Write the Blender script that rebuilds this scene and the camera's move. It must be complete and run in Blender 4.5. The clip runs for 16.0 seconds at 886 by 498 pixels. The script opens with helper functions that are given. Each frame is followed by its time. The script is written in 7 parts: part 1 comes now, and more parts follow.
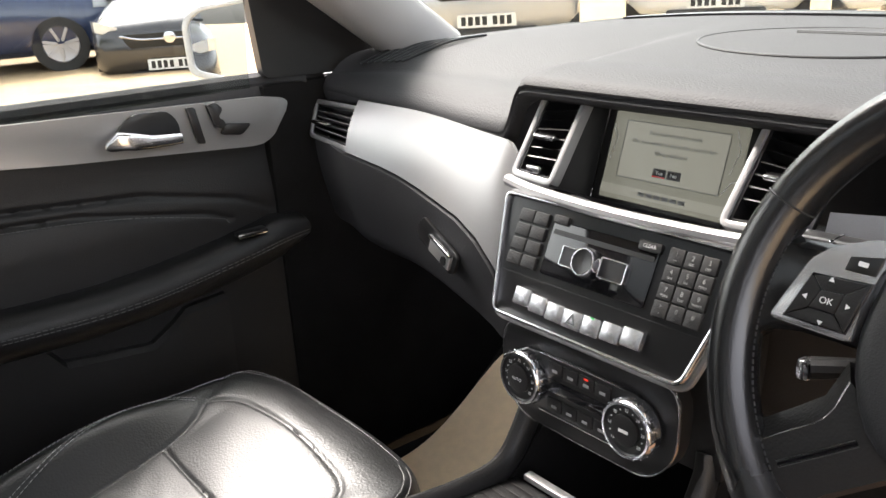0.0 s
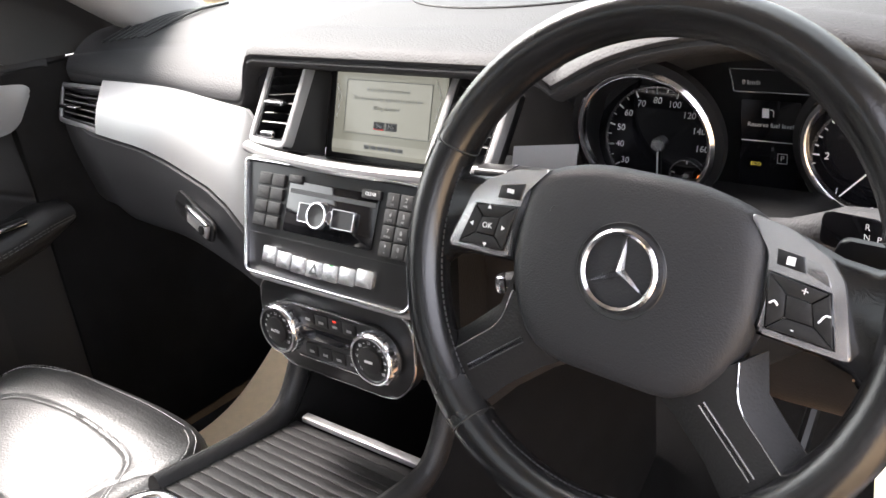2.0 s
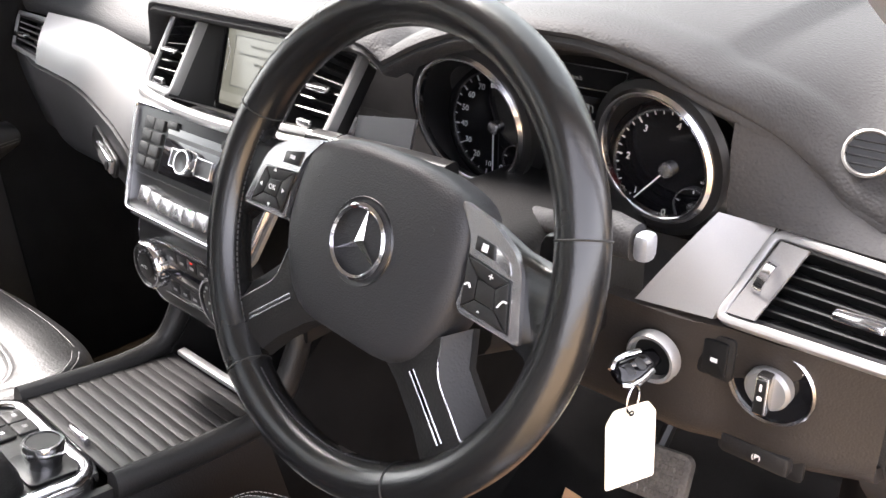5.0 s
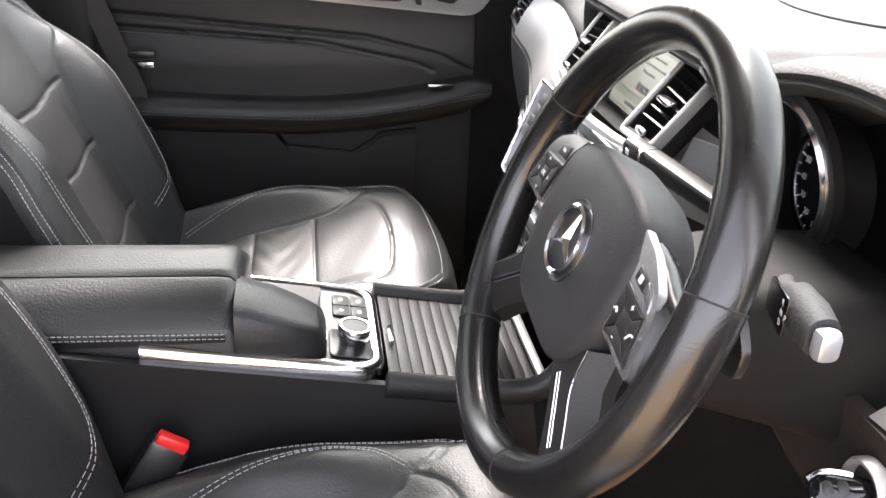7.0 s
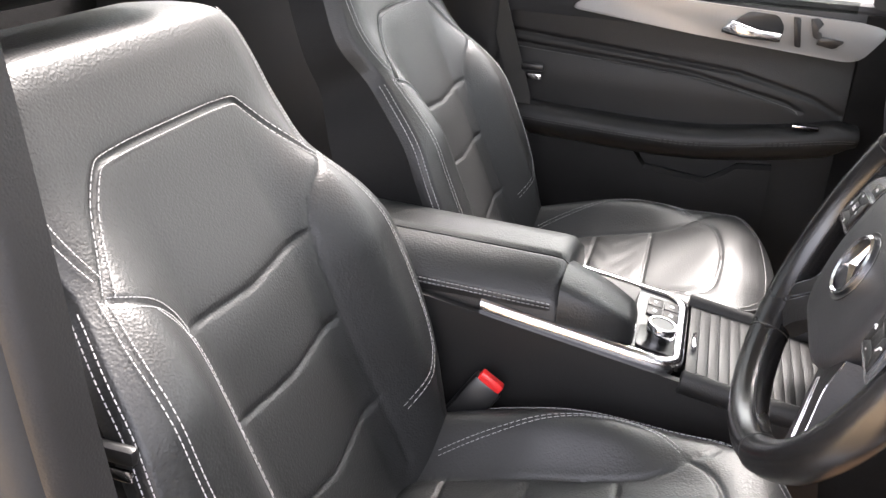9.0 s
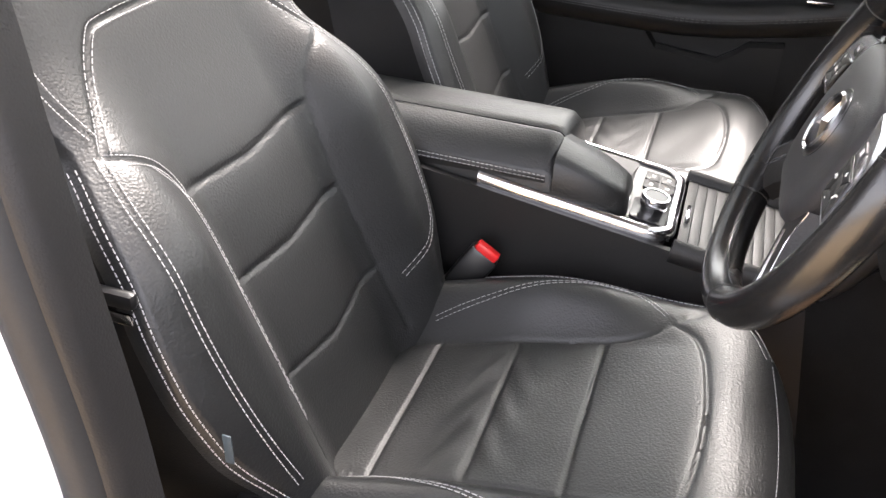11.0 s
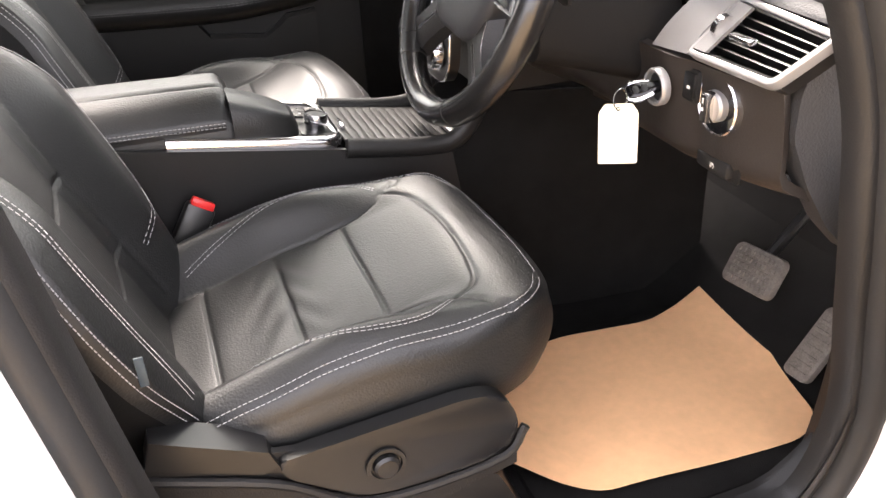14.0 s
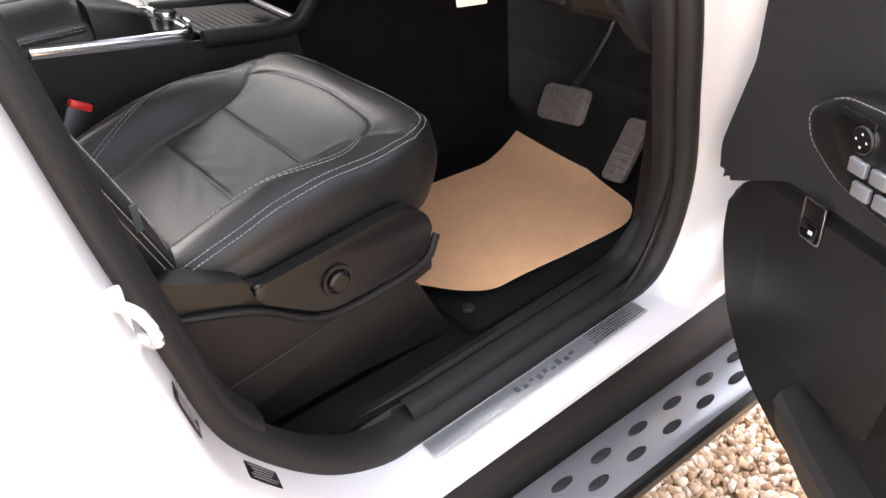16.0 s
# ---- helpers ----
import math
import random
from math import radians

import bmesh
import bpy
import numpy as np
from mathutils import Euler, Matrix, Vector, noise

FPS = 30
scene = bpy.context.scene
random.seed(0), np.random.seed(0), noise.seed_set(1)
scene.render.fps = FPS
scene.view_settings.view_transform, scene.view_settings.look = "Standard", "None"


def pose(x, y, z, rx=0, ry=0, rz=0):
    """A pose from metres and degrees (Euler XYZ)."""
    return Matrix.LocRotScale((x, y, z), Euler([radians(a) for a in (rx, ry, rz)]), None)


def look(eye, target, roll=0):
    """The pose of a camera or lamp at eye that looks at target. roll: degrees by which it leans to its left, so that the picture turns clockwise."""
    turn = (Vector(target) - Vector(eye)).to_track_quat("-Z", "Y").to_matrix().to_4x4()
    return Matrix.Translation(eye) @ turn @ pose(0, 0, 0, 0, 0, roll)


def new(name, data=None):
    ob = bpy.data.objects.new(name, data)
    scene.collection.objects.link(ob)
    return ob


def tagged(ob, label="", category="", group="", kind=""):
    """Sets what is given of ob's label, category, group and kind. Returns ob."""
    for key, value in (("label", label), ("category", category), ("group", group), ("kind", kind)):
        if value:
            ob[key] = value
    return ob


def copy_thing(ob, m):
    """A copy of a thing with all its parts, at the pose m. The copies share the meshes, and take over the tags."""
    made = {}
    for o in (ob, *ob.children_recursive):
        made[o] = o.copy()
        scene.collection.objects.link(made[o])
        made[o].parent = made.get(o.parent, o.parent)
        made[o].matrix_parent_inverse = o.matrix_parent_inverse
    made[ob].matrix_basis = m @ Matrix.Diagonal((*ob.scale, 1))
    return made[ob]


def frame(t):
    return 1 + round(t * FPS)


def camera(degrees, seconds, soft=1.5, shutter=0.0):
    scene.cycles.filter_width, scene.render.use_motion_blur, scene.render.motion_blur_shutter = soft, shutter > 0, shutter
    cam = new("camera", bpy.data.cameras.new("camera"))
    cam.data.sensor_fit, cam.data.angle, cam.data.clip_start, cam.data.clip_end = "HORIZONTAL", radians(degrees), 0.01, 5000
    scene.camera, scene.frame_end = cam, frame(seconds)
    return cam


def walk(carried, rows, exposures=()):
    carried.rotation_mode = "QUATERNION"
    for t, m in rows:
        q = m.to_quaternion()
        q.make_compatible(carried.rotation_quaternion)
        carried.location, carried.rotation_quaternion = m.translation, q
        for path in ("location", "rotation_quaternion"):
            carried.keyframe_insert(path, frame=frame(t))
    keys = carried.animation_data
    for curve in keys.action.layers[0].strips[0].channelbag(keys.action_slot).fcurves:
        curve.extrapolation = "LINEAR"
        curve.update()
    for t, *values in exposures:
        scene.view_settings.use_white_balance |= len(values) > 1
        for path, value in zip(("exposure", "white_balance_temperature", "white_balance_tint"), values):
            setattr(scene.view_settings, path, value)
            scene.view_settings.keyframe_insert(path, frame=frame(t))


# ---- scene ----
cam = camera(54.68, 16.0)
METRES, EYE, TILT, LEAN, TURN = 1.6, 1.4, 0.0, 0.0, 0.0
PATH = [
    (0, (0.5292, -0.4893, 1.4909), (-0.8257, 0.5354, 0.8958), -3.68),
    (0.5, (0.5546, -0.4836, 1.5008), (-0.7290, 0.6153, 0.8804), -5.46),
    (1, (0.5843, -0.4816, 1.5074), (-0.6441, 0.6578, 0.8495), -6.52),
    (1.5, (0.6162, -0.4793, 1.5119), (-0.5395, 0.7122, 0.8159), -6.60),
    (2, (0.6395, -0.4734, 1.5101), (-0.4368, 0.7776, 0.7914), -6.84),
    (2.5, (0.6558, -0.4667, 1.5112), (-0.3380, 0.8346, 0.7634), -7.61),
    (3, (0.6723, -0.4660, 1.5170), (-0.2597, 0.8564, 0.7280), -7.92),
    (3.5, (0.6915, -0.4586, 1.5182), (-0.2055, 0.8823, 0.7198), -6.91),
    (3.7, (0.7084, -0.4531, 1.5179), (-0.1929, 0.8895, 0.7272), -6.51),
    (5.8, (0.8766, -0.3408, 1.5189), (-0.4129, 0.6444, 0.7401), -0.35),
    (6, (0.8870, -0.3415, 1.5148), (-0.4413, 0.5956, 0.7418), -0.29),
    (6.5, (0.8977, -0.2765, 1.5176), (-0.5590, 0.4207, 0.7227), 0.89),
    (7, (0.9505, -0.1972, 1.5232), (-0.6502, 0.0669, 0.7436), 2.35),
    (7.5, (0.9964, -0.1772, 1.5350), (-0.6315, -0.2574, 0.7711), 2.53),
    (8, (1.0377, -0.1730, 1.5479), (-0.5730, -0.4741, 0.8030), 2.31),
    (8.2, (1.0674, -0.1801, 1.5562), (-0.5399, -0.5387, 0.8295), 1.90),
    (10.3, (1.1219, -0.1083, 1.5489), (-0.3647, -0.6357, 0.6817), 2.67),
    (10.5, (1.1228, -0.1068, 1.5462), (-0.3510, -0.6201, 0.6493), 2.31),
    (11, (1.1359, -0.1070, 1.5399), (-0.3167, -0.5796, 0.5876), 1.84),
    (11.5, (1.1470, -0.1085, 1.5380), (-0.2835, -0.5307, 0.5303), 1.74),
    (12, (1.1577, -0.1287, 1.5416), (-0.3141, -0.4538, 0.5577), -0.59),
    (12.5, (1.1871, -0.2435, 1.5277), (-0.3834, -0.3437, 0.6539), -3.35),
    (13, (1.2031, -0.3070, 1.5335), (-0.3879, -0.1694, 0.7031), -2.99),
    (13.5, (1.2554, -0.3308, 1.5029), (-0.3199, 0.0293, 0.7101), -1.51),
    (14, (1.3965, -0.3869, 1.4573), (-0.1040, 0.1057, 0.5938), -3.10),
    (14.5, (1.4664, -0.4356, 1.4417), (0.0540, 0.1422, 0.4871), -4.43),
    (15, (1.4857, -0.4716, 1.4341), (0.1665, 0.2057, 0.4137), -4.63),
    (15.5, (1.4934, -0.5544, 1.4288), (0.2588, 0.2288, 0.3788), -4.21),
    (16, (1.5008, -0.6751, 1.4435), (0.3060, 0.2217, 0.4394), -3.73),
]
walk(cam, [(t, look(eye, target, roll)) for t, eye, target, roll in PATH], [(0.0, 2.6, 6700, 15), (1.5, 2.95, 6600, 16), (3.0, 3.35, 6600, 18), (6.0, 3.08, 6600, 18), (8.0, 3.38, 6600, 18), (10.5, 3.08, 6700, 17), (11.5, 3.22, 6700, 18), (13.0, 3.25, 6800, 18), (14.0, 3.15, 7000, 19), (15.0, 2.8, 6800, 18), (15.5, 2.6, 6700, 18), (16.0, 2.3, 6600, 18)])

# ---- world, sun and large lights ----
GROUND = 0.0
world = bpy.data.worlds.new("sky")
scene.world = world
world.use_nodes = True
wn = world.node_tree
sky = wn.nodes.new("ShaderNodeTexSky")
sky.sky_type, sky.sun_disc = "NISHITA", False
sky.sun_elevation, sky.sun_rotation = radians(52), radians(-86)
sky.dust_density, sky.ozone_density = 4.0, 1.0
haze = wn.nodes.new("ShaderNodeHueSaturation")
haze.inputs["Saturation"].default_value = 0.25
haze.inputs["Value"].default_value = 1.6
wn.links.new(sky.outputs[0], haze.inputs["Color"])
wn.links.new(haze.outputs[0], wn.nodes["Background"].inputs[0])
wn.nodes["Background"].inputs[1].default_value = 0.15
sun = new("sun", bpy.data.lights.new("sun", "SUN"))
sun.data.energy, sun.data.angle, sun.data.color = 2.6, radians(22), (1.0, 0.96, 0.9)
sun.matrix_world = look((-6.2, 0.4, 7.9), (0, 0, 0))


# ---- materials ----
def material(name, colour, rough=0.5, metal=0.0, grain=0.0, size=300.0, vary=0.15, patch=6.0, coat=0.0, kind="noise", spec=0.5, island=0.0, rvary=0.0):
    """A procedural surface: colour with broad and fine variation, and a fine relief of the given depth in metres."""
    m = bpy.data.materials.new(name)
    m.use_nodes = True
    t, ln = m.node_tree, m.node_tree.links
    b = t.nodes["Principled BSDF"]
    b.inputs["Roughness"].default_value = rough
    b.inputs["Metallic"].default_value = metal
    b.inputs["Coat Weight"].default_value = coat
    b.inputs["Coat Roughness"].default_value = 0.08
    b.inputs["Specular IOR Level"].default_value = spec
    pos = t.nodes.new("ShaderNodeTexCoord")
    broad = t.nodes.new("ShaderNodeTexNoise")
    broad.inputs["Scale"].default_value, broad.inputs["Detail"].default_value = patch, 5
    fine = t.nodes.new("ShaderNodeTexNoise")
    fine.inputs["Scale"].default_value, fine.inputs["Detail"].default_value = size, 3
    for n in (broad, fine):
        ln.new(pos.outputs["Object"], n.inputs["Vector"])
    add = t.nodes.new("ShaderNodeMath")
    add.operation = "ADD"
    ln.new(broad.outputs["Fac"], add.inputs[0])
    ln.new(fine.outputs["Fac"], add.inputs[1])
    ramp = t.nodes.new("ShaderNodeMapRange")
    ramp.inputs["From Min"].default_value, ramp.inputs["From Max"].default_value = 0.6, 1.4
    ramp.inputs["To Min"].default_value, ramp.inputs["To Max"].default_value = 1 - vary, 1 + vary
    ln.new(add.outputs[0], ramp.inputs["Value"])
    mul = t.nodes.new("ShaderNodeVectorMath")
    mul.operation = "SCALE"
    mul.inputs[0].default_value = colour
    ln.new(ramp.outputs[0], mul.inputs["Scale"])
    out = mul.outputs[0]
    if island:
        geo = t.nodes.new("ShaderNodeNewGeometry")
        hue = t.nodes.new("ShaderNodeValToRGB")
        hue.color_ramp.elements[0].color = (0.28, 0.17, 0.10, 1)
        hue.color_ramp.elements[1].color = (0.85, 0.79, 0.68, 1)
        mid = hue.color_ramp.elements.new(0.45)
        mid.color = (0.62, 0.42, 0.25, 1)
        ln.new(geo.outputs["Random Per Island"], hue.inputs[0])
        mix = t.nodes.new("ShaderNodeMix")
        mix.data_type = "RGBA"
        mix.inputs["Factor"].default_value = island
        ln.new(out, mix.inputs["A"])
        ln.new(hue.outputs[0], mix.inputs["B"])
        out = mix.outputs["Result"]
    ln.new(out, b.inputs["Base Color"])
    if rvary:
        rr = t.nodes.new("ShaderNodeMapRange")
        rr.inputs["To Min"].default_value, rr.inputs["To Max"].default_value = rough - rvary, rough + rvary
        ln.new(broad.outputs["Fac"], rr.inputs["Value"])
        ln.new(rr.outputs[0], b.inputs["Roughness"])
    if grain:
        bump = t.nodes.new("ShaderNodeBump")
        bump.inputs["Strength"].default_value, bump.inputs["Distance"].default_value = 1.0, grain
        if kind == "cell":
            cell = t.nodes.new("ShaderNodeTexVoronoi")
            cell.feature = "SMOOTH_F1"
            cell.inputs["Scale"].default_value = size
            ln.new(pos.outputs["Object"], cell.inputs["Vector"])
            ln.new(cell.outputs["Distance"], bump.inputs["Height"])
        else:
            ln.new(fine.outputs["Fac"], bump.inputs["Height"])
        ln.new(bump.outputs[0], b.inputs["Normal"])
    return m


def glass(name, tint=(1, 1, 1), rough=0.0):
    m = bpy.data.materials.new(name)
    m.use_nodes = True
    t = m.node_tree
    t.nodes.remove(t.nodes["Principled BSDF"])
    mix, clear, gloss, facing, power, gain = (t.nodes.new("ShaderNode" + k) for k in ("MixShader", "BsdfTransparent", "BsdfGlossy", "LayerWeight", "Math", "Math"))
    clear.inputs[0].default_value = (*tint, 1)
    gloss.inputs["Roughness"].default_value = rough
    power.operation, gain.operation = "POWER", "MULTIPLY_ADD"
    power.inputs[1].default_value = 5
    gain.inputs[1].default_value, gain.inputs[2].default_value = 0.9, 0.03
    facing.inputs["Blend"].default_value = 0.5
    t.links.new(facing.outputs["Facing"], power.inputs[0])
    t.links.new(power.outputs[0], gain.inputs[0])
    t.links.new(gain.outputs[0], mix.inputs[0])
    t.links.new(clear.outputs[0], mix.inputs[1])
    t.links.new(gloss.outputs[0], mix.inputs[2])
    t.links.new(mix.outputs[0], t.nodes["Material Output"].inputs[0])
    return m


def glow(name, colour, strength):
    m = bpy.data.materials.new(name)
    m.use_nodes = True
    b = m.node_tree.nodes["Principled BSDF"]
    b.inputs["Base Color"].default_value = (*[c * 0.14 for c in colour], 1)
    b.inputs["Emission Color"].default_value = (*colour, 1)
    b.inputs["Emission Strength"].default_value = strength
    b.inputs["Roughness"].default_value = 0.25
    return m


LEATHER = material("black_leather", (0.0058, 0.0064, 0.0066), 0.46, grain=0.0004, size=380, vary=0.3, patch=9, kind="cell", rvary=0.06, spec=0.60)
LEATHER_TRIM = material("soft_black_leather", (0.0095, 0.0093, 0.0095), 0.46, grain=0.0003, size=500, vary=0.2, patch=7, kind="cell", spec=0.35)
WHEEL_LEATHER = material("smooth_black_leather", (0.0065, 0.0065, 0.0068), 0.25, grain=0.0001, size=700, vary=0.2, patch=12, kind="cell", rvary=0.07, spec=0.6)
SOFT = material("soft_touch_dashboard_skin", (0.032, 0.0322, 0.0338), 0.66, grain=0.0005, size=420, vary=0.12, patch=5, kind="cell", rvary=0.05, spec=0.18)
AIRBAG = material("fine_grained_cover", (0.022, 0.0222, 0.0238), 0.5, grain=0.0002, size=800, vary=0.1, patch=6, kind="cell", spec=0.35)
PLASTIC = material("grained_black_plastic", (0.0122, 0.0118, 0.0118), 0.48, grain=0.00025, size=520, vary=0.18, patch=8, kind="cell", spec=0.36, rvary=0.05)
SMOOTH = material("smooth_black_plastic", (0.007, 0.007, 0.0073), 0.35, vary=0.1, patch=12)
# the grained black plastic again, its colour warmed and lightened for bounced light
BOUNCE_PLASTIC = material("bounce_tinted_black_plastic", (0.021, 0.0175, 0.0155), 0.5, grain=0.00025, size=520, vary=0.15, patch=8, kind="cell", spec=0.36, rvary=0.05)
GREY_PLASTIC = material("grey_plastic", (0.16, 0.158, 0.158), 0.42, grain=0.0001, size=700, vary=0.1, patch=9, spec=0.45)
PALE_PAPER = material("pale_kraft_paper", (0.86, 0.69, 0.46), 0.7, grain=0.0003, size=60, vary=0.08, patch=10)
DOOR_THREAD = material("dark_grey_thread", (0.10, 0.10, 0.10), 0.7, vary=0.1)
PIANO = material("gloss_black_panel", (0.006, 0.006, 0.007), 0.06, vary=0.1, patch=20)
SILVER = material("satin_silver_trim", (0.29, 0.288, 0.286), 0.38, 0.5, grain=0.00003, size=900, vary=0.05, patch=4)
CHROME = material("satin_chrome", (0.72, 0.72, 0.74), 0.16, 1.0, vary=0.05, patch=20)
GREY_BUTTON = material("silver_button", (0.46, 0.46, 0.47), 0.27, 0.9, vary=0.05, patch=30)
WHITE_PAINT = material("white_car_paint", (0.8, 0.8, 0.8), 0.25, vary=0.03, patch=3, coat=1.0)
CARPET = material("black_carpet", (0.0095, 0.0091, 0.009), 0.95, grain=0.002, size=900, vary=0.4, patch=20, spec=0.12)
RUBBER = material("black_rubber", (0.012, 0.012, 0.012), 0.6, grain=0.0002, size=300, vary=0.2, patch=10)
PEDAL = material("worn_pedal_rubber", (0.16, 0.145, 0.13), 0.7, grain=0.0005, size=300, vary=0.4, patch=60)
PAPER = material("brown_kraft_paper", (0.86, 0.50, 0.27), 0.7, grain=0.0003, size=60, vary=0.08, patch=10)
TAG = material("cream_card", (0.85, 0.82, 0.62), 0.7, vary=0.04, patch=20)
RED = material("red_plastic", (0.65, 0.02, 0.02), 0.35, vary=0.05)
THREAD = material("pale_grey_thread", (0.34, 0.335, 0.335), 0.7, vary=0.1)
HEADLINER = material("pale_grey_headliner", (0.34, 0.335, 0.33), 0.9, grain=0.0005, size=800, vary=0.06, patch=4)
ALLOY = material("brushed_step_alloy", (0.42, 0.44, 0.47), 0.35, 0.7, grain=0.0001, size=500, vary=0.1, patch=10)
MARK = material("white_print", (0.75, 0.75, 0.75), 0.5, vary=0.02)
DIM_MARK = material("grey_print", (0.3, 0.3, 0.3), 0.6, vary=0.02)
DARK_MARK = material("dark_print", (0.08, 0.09, 0.09), 0.6, vary=0.02)
SCREEN = glow("lit_screen", (0.55, 0.56, 0.45), 0.05)
SCREEN_PANEL = glow("lit_screen_panel", (0.64, 0.65, 0.54), 0.058)
GLASS = glass("clear_glass", (0.70, 0.725, 0.71))
# tint limits how much light the added roof opening lets in
ADDED_ROOF_GLASS = glass("added_dark_roof_glass", (0.45, 0.47, 0.46))
MATTE = material("matte_black_vinyl", (0.006, 0.006, 0.0062), 0.6, grain=0.0002, size=500, vary=0.2, patch=8, kind="cell", spec=0.15)
SCREEN_GLASS = glass("green_tinted_glass", (0.70, 0.73, 0.71))
MIRROR = material("mirror_glass", (0.9, 0.9, 0.9), 0.01, 1.0, vary=0.0)


# ---- mesh helpers ----
def smooth(me, angle=35):
    me.polygons.foreach_set("use_smooth", [True] * len(me.polygons))
    me.set_sharp_from_angle(angle=radians(angle))


def part(name, bm, mat, parent=None, label="", angle=35):
    """Links a bmesh as one mesh object, under a thing or a part."""
    me = bpy.data.meshes.new(name)
    bm.to_mesh(me)
    bm.free()
    smooth(me, angle)
    me.materials.append(mat)
    ob = new(name, me)
    if parent:
        attach(ob, parent)
    if label:
        ob["label"] = label
    return ob


PLACES = {}


def attach(ob, parent):
    """Parents a mesh that is written in world places."""
    ob.parent = parent
    ob.matrix_parent_inverse = Matrix.Translation([-c for c in PLACES.get(parent.name, (0, 0, 0))])


def thing(name, label, category, place=(0, 0, 0), group="", kind="", shift=(0, 0, 0)):
    """An Empty that carries its parts; shift moves the thing as a whole."""
    ob = new(name)
    ob.location = [a + b for a, b in zip(place, shift)]
    ob.empty_display_size = 0.05
    tagged(ob, label, category, group, kind)
    PLACES[ob.name] = tuple(place)
    return ob


def V(*a):
    return Vector(a)


def clamp(x, a=0.0, b=1.0):
    return max(a, min(b, x))


def sstep(a, b, x):
    t = clamp((x - a) / (b - a))
    return t * t * (3 - 2 * t)


def curve_at(table, x):
    """Linear reading of a short table of (x, value...)."""
    if x <= table[0][0]:
        return table[0][1]
    for (x0, v0), (x1, v1) in zip(table, table[1:]):
        if x <= x1:
            k = (x - x0) / (x1 - x0)
            return v0 + (v1 - v0) * k
    return table[-1][1]


def axes(o, x, y, z):
    m = Matrix.Identity(4)
    for i, a in enumerate((x, y, z)):
        m.col[i][:3] = Vector(a).normalized()
    m.col[3][:3] = o
    return m


def box(c, size, bev=0.0, seg=2, m=None):
    bm = bmesh.new()
    bmesh.ops.create_cube(bm, size=1, matrix=Matrix.Translation(c) @ Matrix.Diagonal((*size, 1)))
    if bev:
        bmesh.ops.bevel(bm, geom=bm.edges[:], offset=bev, segments=seg, profile=0.5, affect="EDGES")
    if m:
        bm.transform(m)
    return bm


def rrect(w, h, r, n=5, cx=0.0, cy=0.0):
    pts = []
    for qx, qy, a0 in ((1, 1, 0), (-1, 1, 90), (-1, -1, 180), (1, -1, 270)):
        for i in range(n):
            a = radians(a0 + 90 * i / (n - 1))
            pts.append((cx + qx * (w / 2 - r) + r * math.cos(a), cy + qy * (h / 2 - r) + r * math.sin(a)))
    return pts


def rpoly(corners, r, n=5):
    """A polygon with rounded corners, counter-clockwise."""
    pts, k = [], len(corners)
    for i in range(k):
        p, a, b = Vector(corners[i]), Vector(corners[i - 1]), Vector(corners[(i + 1) % k])
        da, db = (a - p), (b - p)
        q = min(r, da.length * 0.45, db.length * 0.45)
        s, e = p + da.normalized() * q, p + db.normalized() * q
        for j in range(n):
            t = j / (n - 1)
            pts.append(tuple((1 - t) ** 2 * s + 2 * t * (1 - t) * p + t * t * e))
    return pts


def prism(pts, depth, m=None, bev=0.0, z0=0.0):
    """A flat polygon raised to a plate, with a rounded upper edge."""
    bm = bmesh.new()
    low = [bm.verts.new((x, y, z0)) for x, y in pts]
    top = [bm.verts.new((x, y, z0 + depth)) for x, y in pts]
    n = len(pts)
    bm.faces.new(low[::-1])
    cap = bm.faces.new(top)
    for i in range(n):
        bm.faces.new((low[i], low[(i + 1) % n], top[(i + 1) % n], top[i]))
    if bev:
        bmesh.ops.bevel(bm, geom=cap.edges[:], offset=bev, segments=2, profile=0.5, affect="EDGES")
    if m:
        bm.transform(m)
    return bm


def frame_ring(outer, inner, depth, m=None, bev=0.0, z0=0.0):
    """A frame between two outlines with the same number of points."""
    bm = bmesh.new()
    n = len(outer)
    loops = [[bm.verts.new((x, y, z)) for x, y in pts] for pts, z in ((outer, z0), (outer, z0 + depth), (inner, z0 + depth), (inner, z0))]
    crease = []
    for a, b in zip(loops, loops[1:] + loops[:1]):
        for i in range(n):
            bm.faces.new((a[i], a[(i + 1) % n], b[(i + 1) % n], b[i]))
    if bev:
        tops = set(loops[1]) | set(loops[2])
        crease = [e for e in bm.edges if e.verts[0] in tops and e.verts[1] in tops and (e.verts[0] in loops[1]) == (e.verts[1] in loops[1])]
        bmesh.ops.bevel(bm, geom=crease, offset=bev, segments=2, profile=0.5, affect="EDGES")
    bmesh.ops.recalc_face_normals(bm, faces=bm.faces[:])
    if m:
        bm.transform(m)
    return bm


def scaled(pts, k, ky=None):
    cx, cy = sum(p[0] for p in pts) / len(pts), sum(p[1] for p in pts) / len(pts)
    return [(cx + (x - cx) * k, cy + (y - cy) * (ky or k)) for x, y in pts]


def inset(pts, d):
    """The outline moved inwards by d (counter-clockwise outlines)."""
    n, res = len(pts), []
    for i in range(n):
        a, p, b = Vector(pts[i - 1]), Vector(pts[i]), Vector(pts[(i + 1) % n])
        u, v = (p - a), (b - p)
        u = u.normalized() if u.length > 1e-9 else v.normalized()
        v = v.normalized() if v.length > 1e-9 else u
        nn = Vector((-(u.y + v.y), u.x + v.x))
        nn = nn.normalized() if nn.length > 1e-9 else Vector((-u.y, u.x))
        res.append(tuple(p + nn * d))
    return res


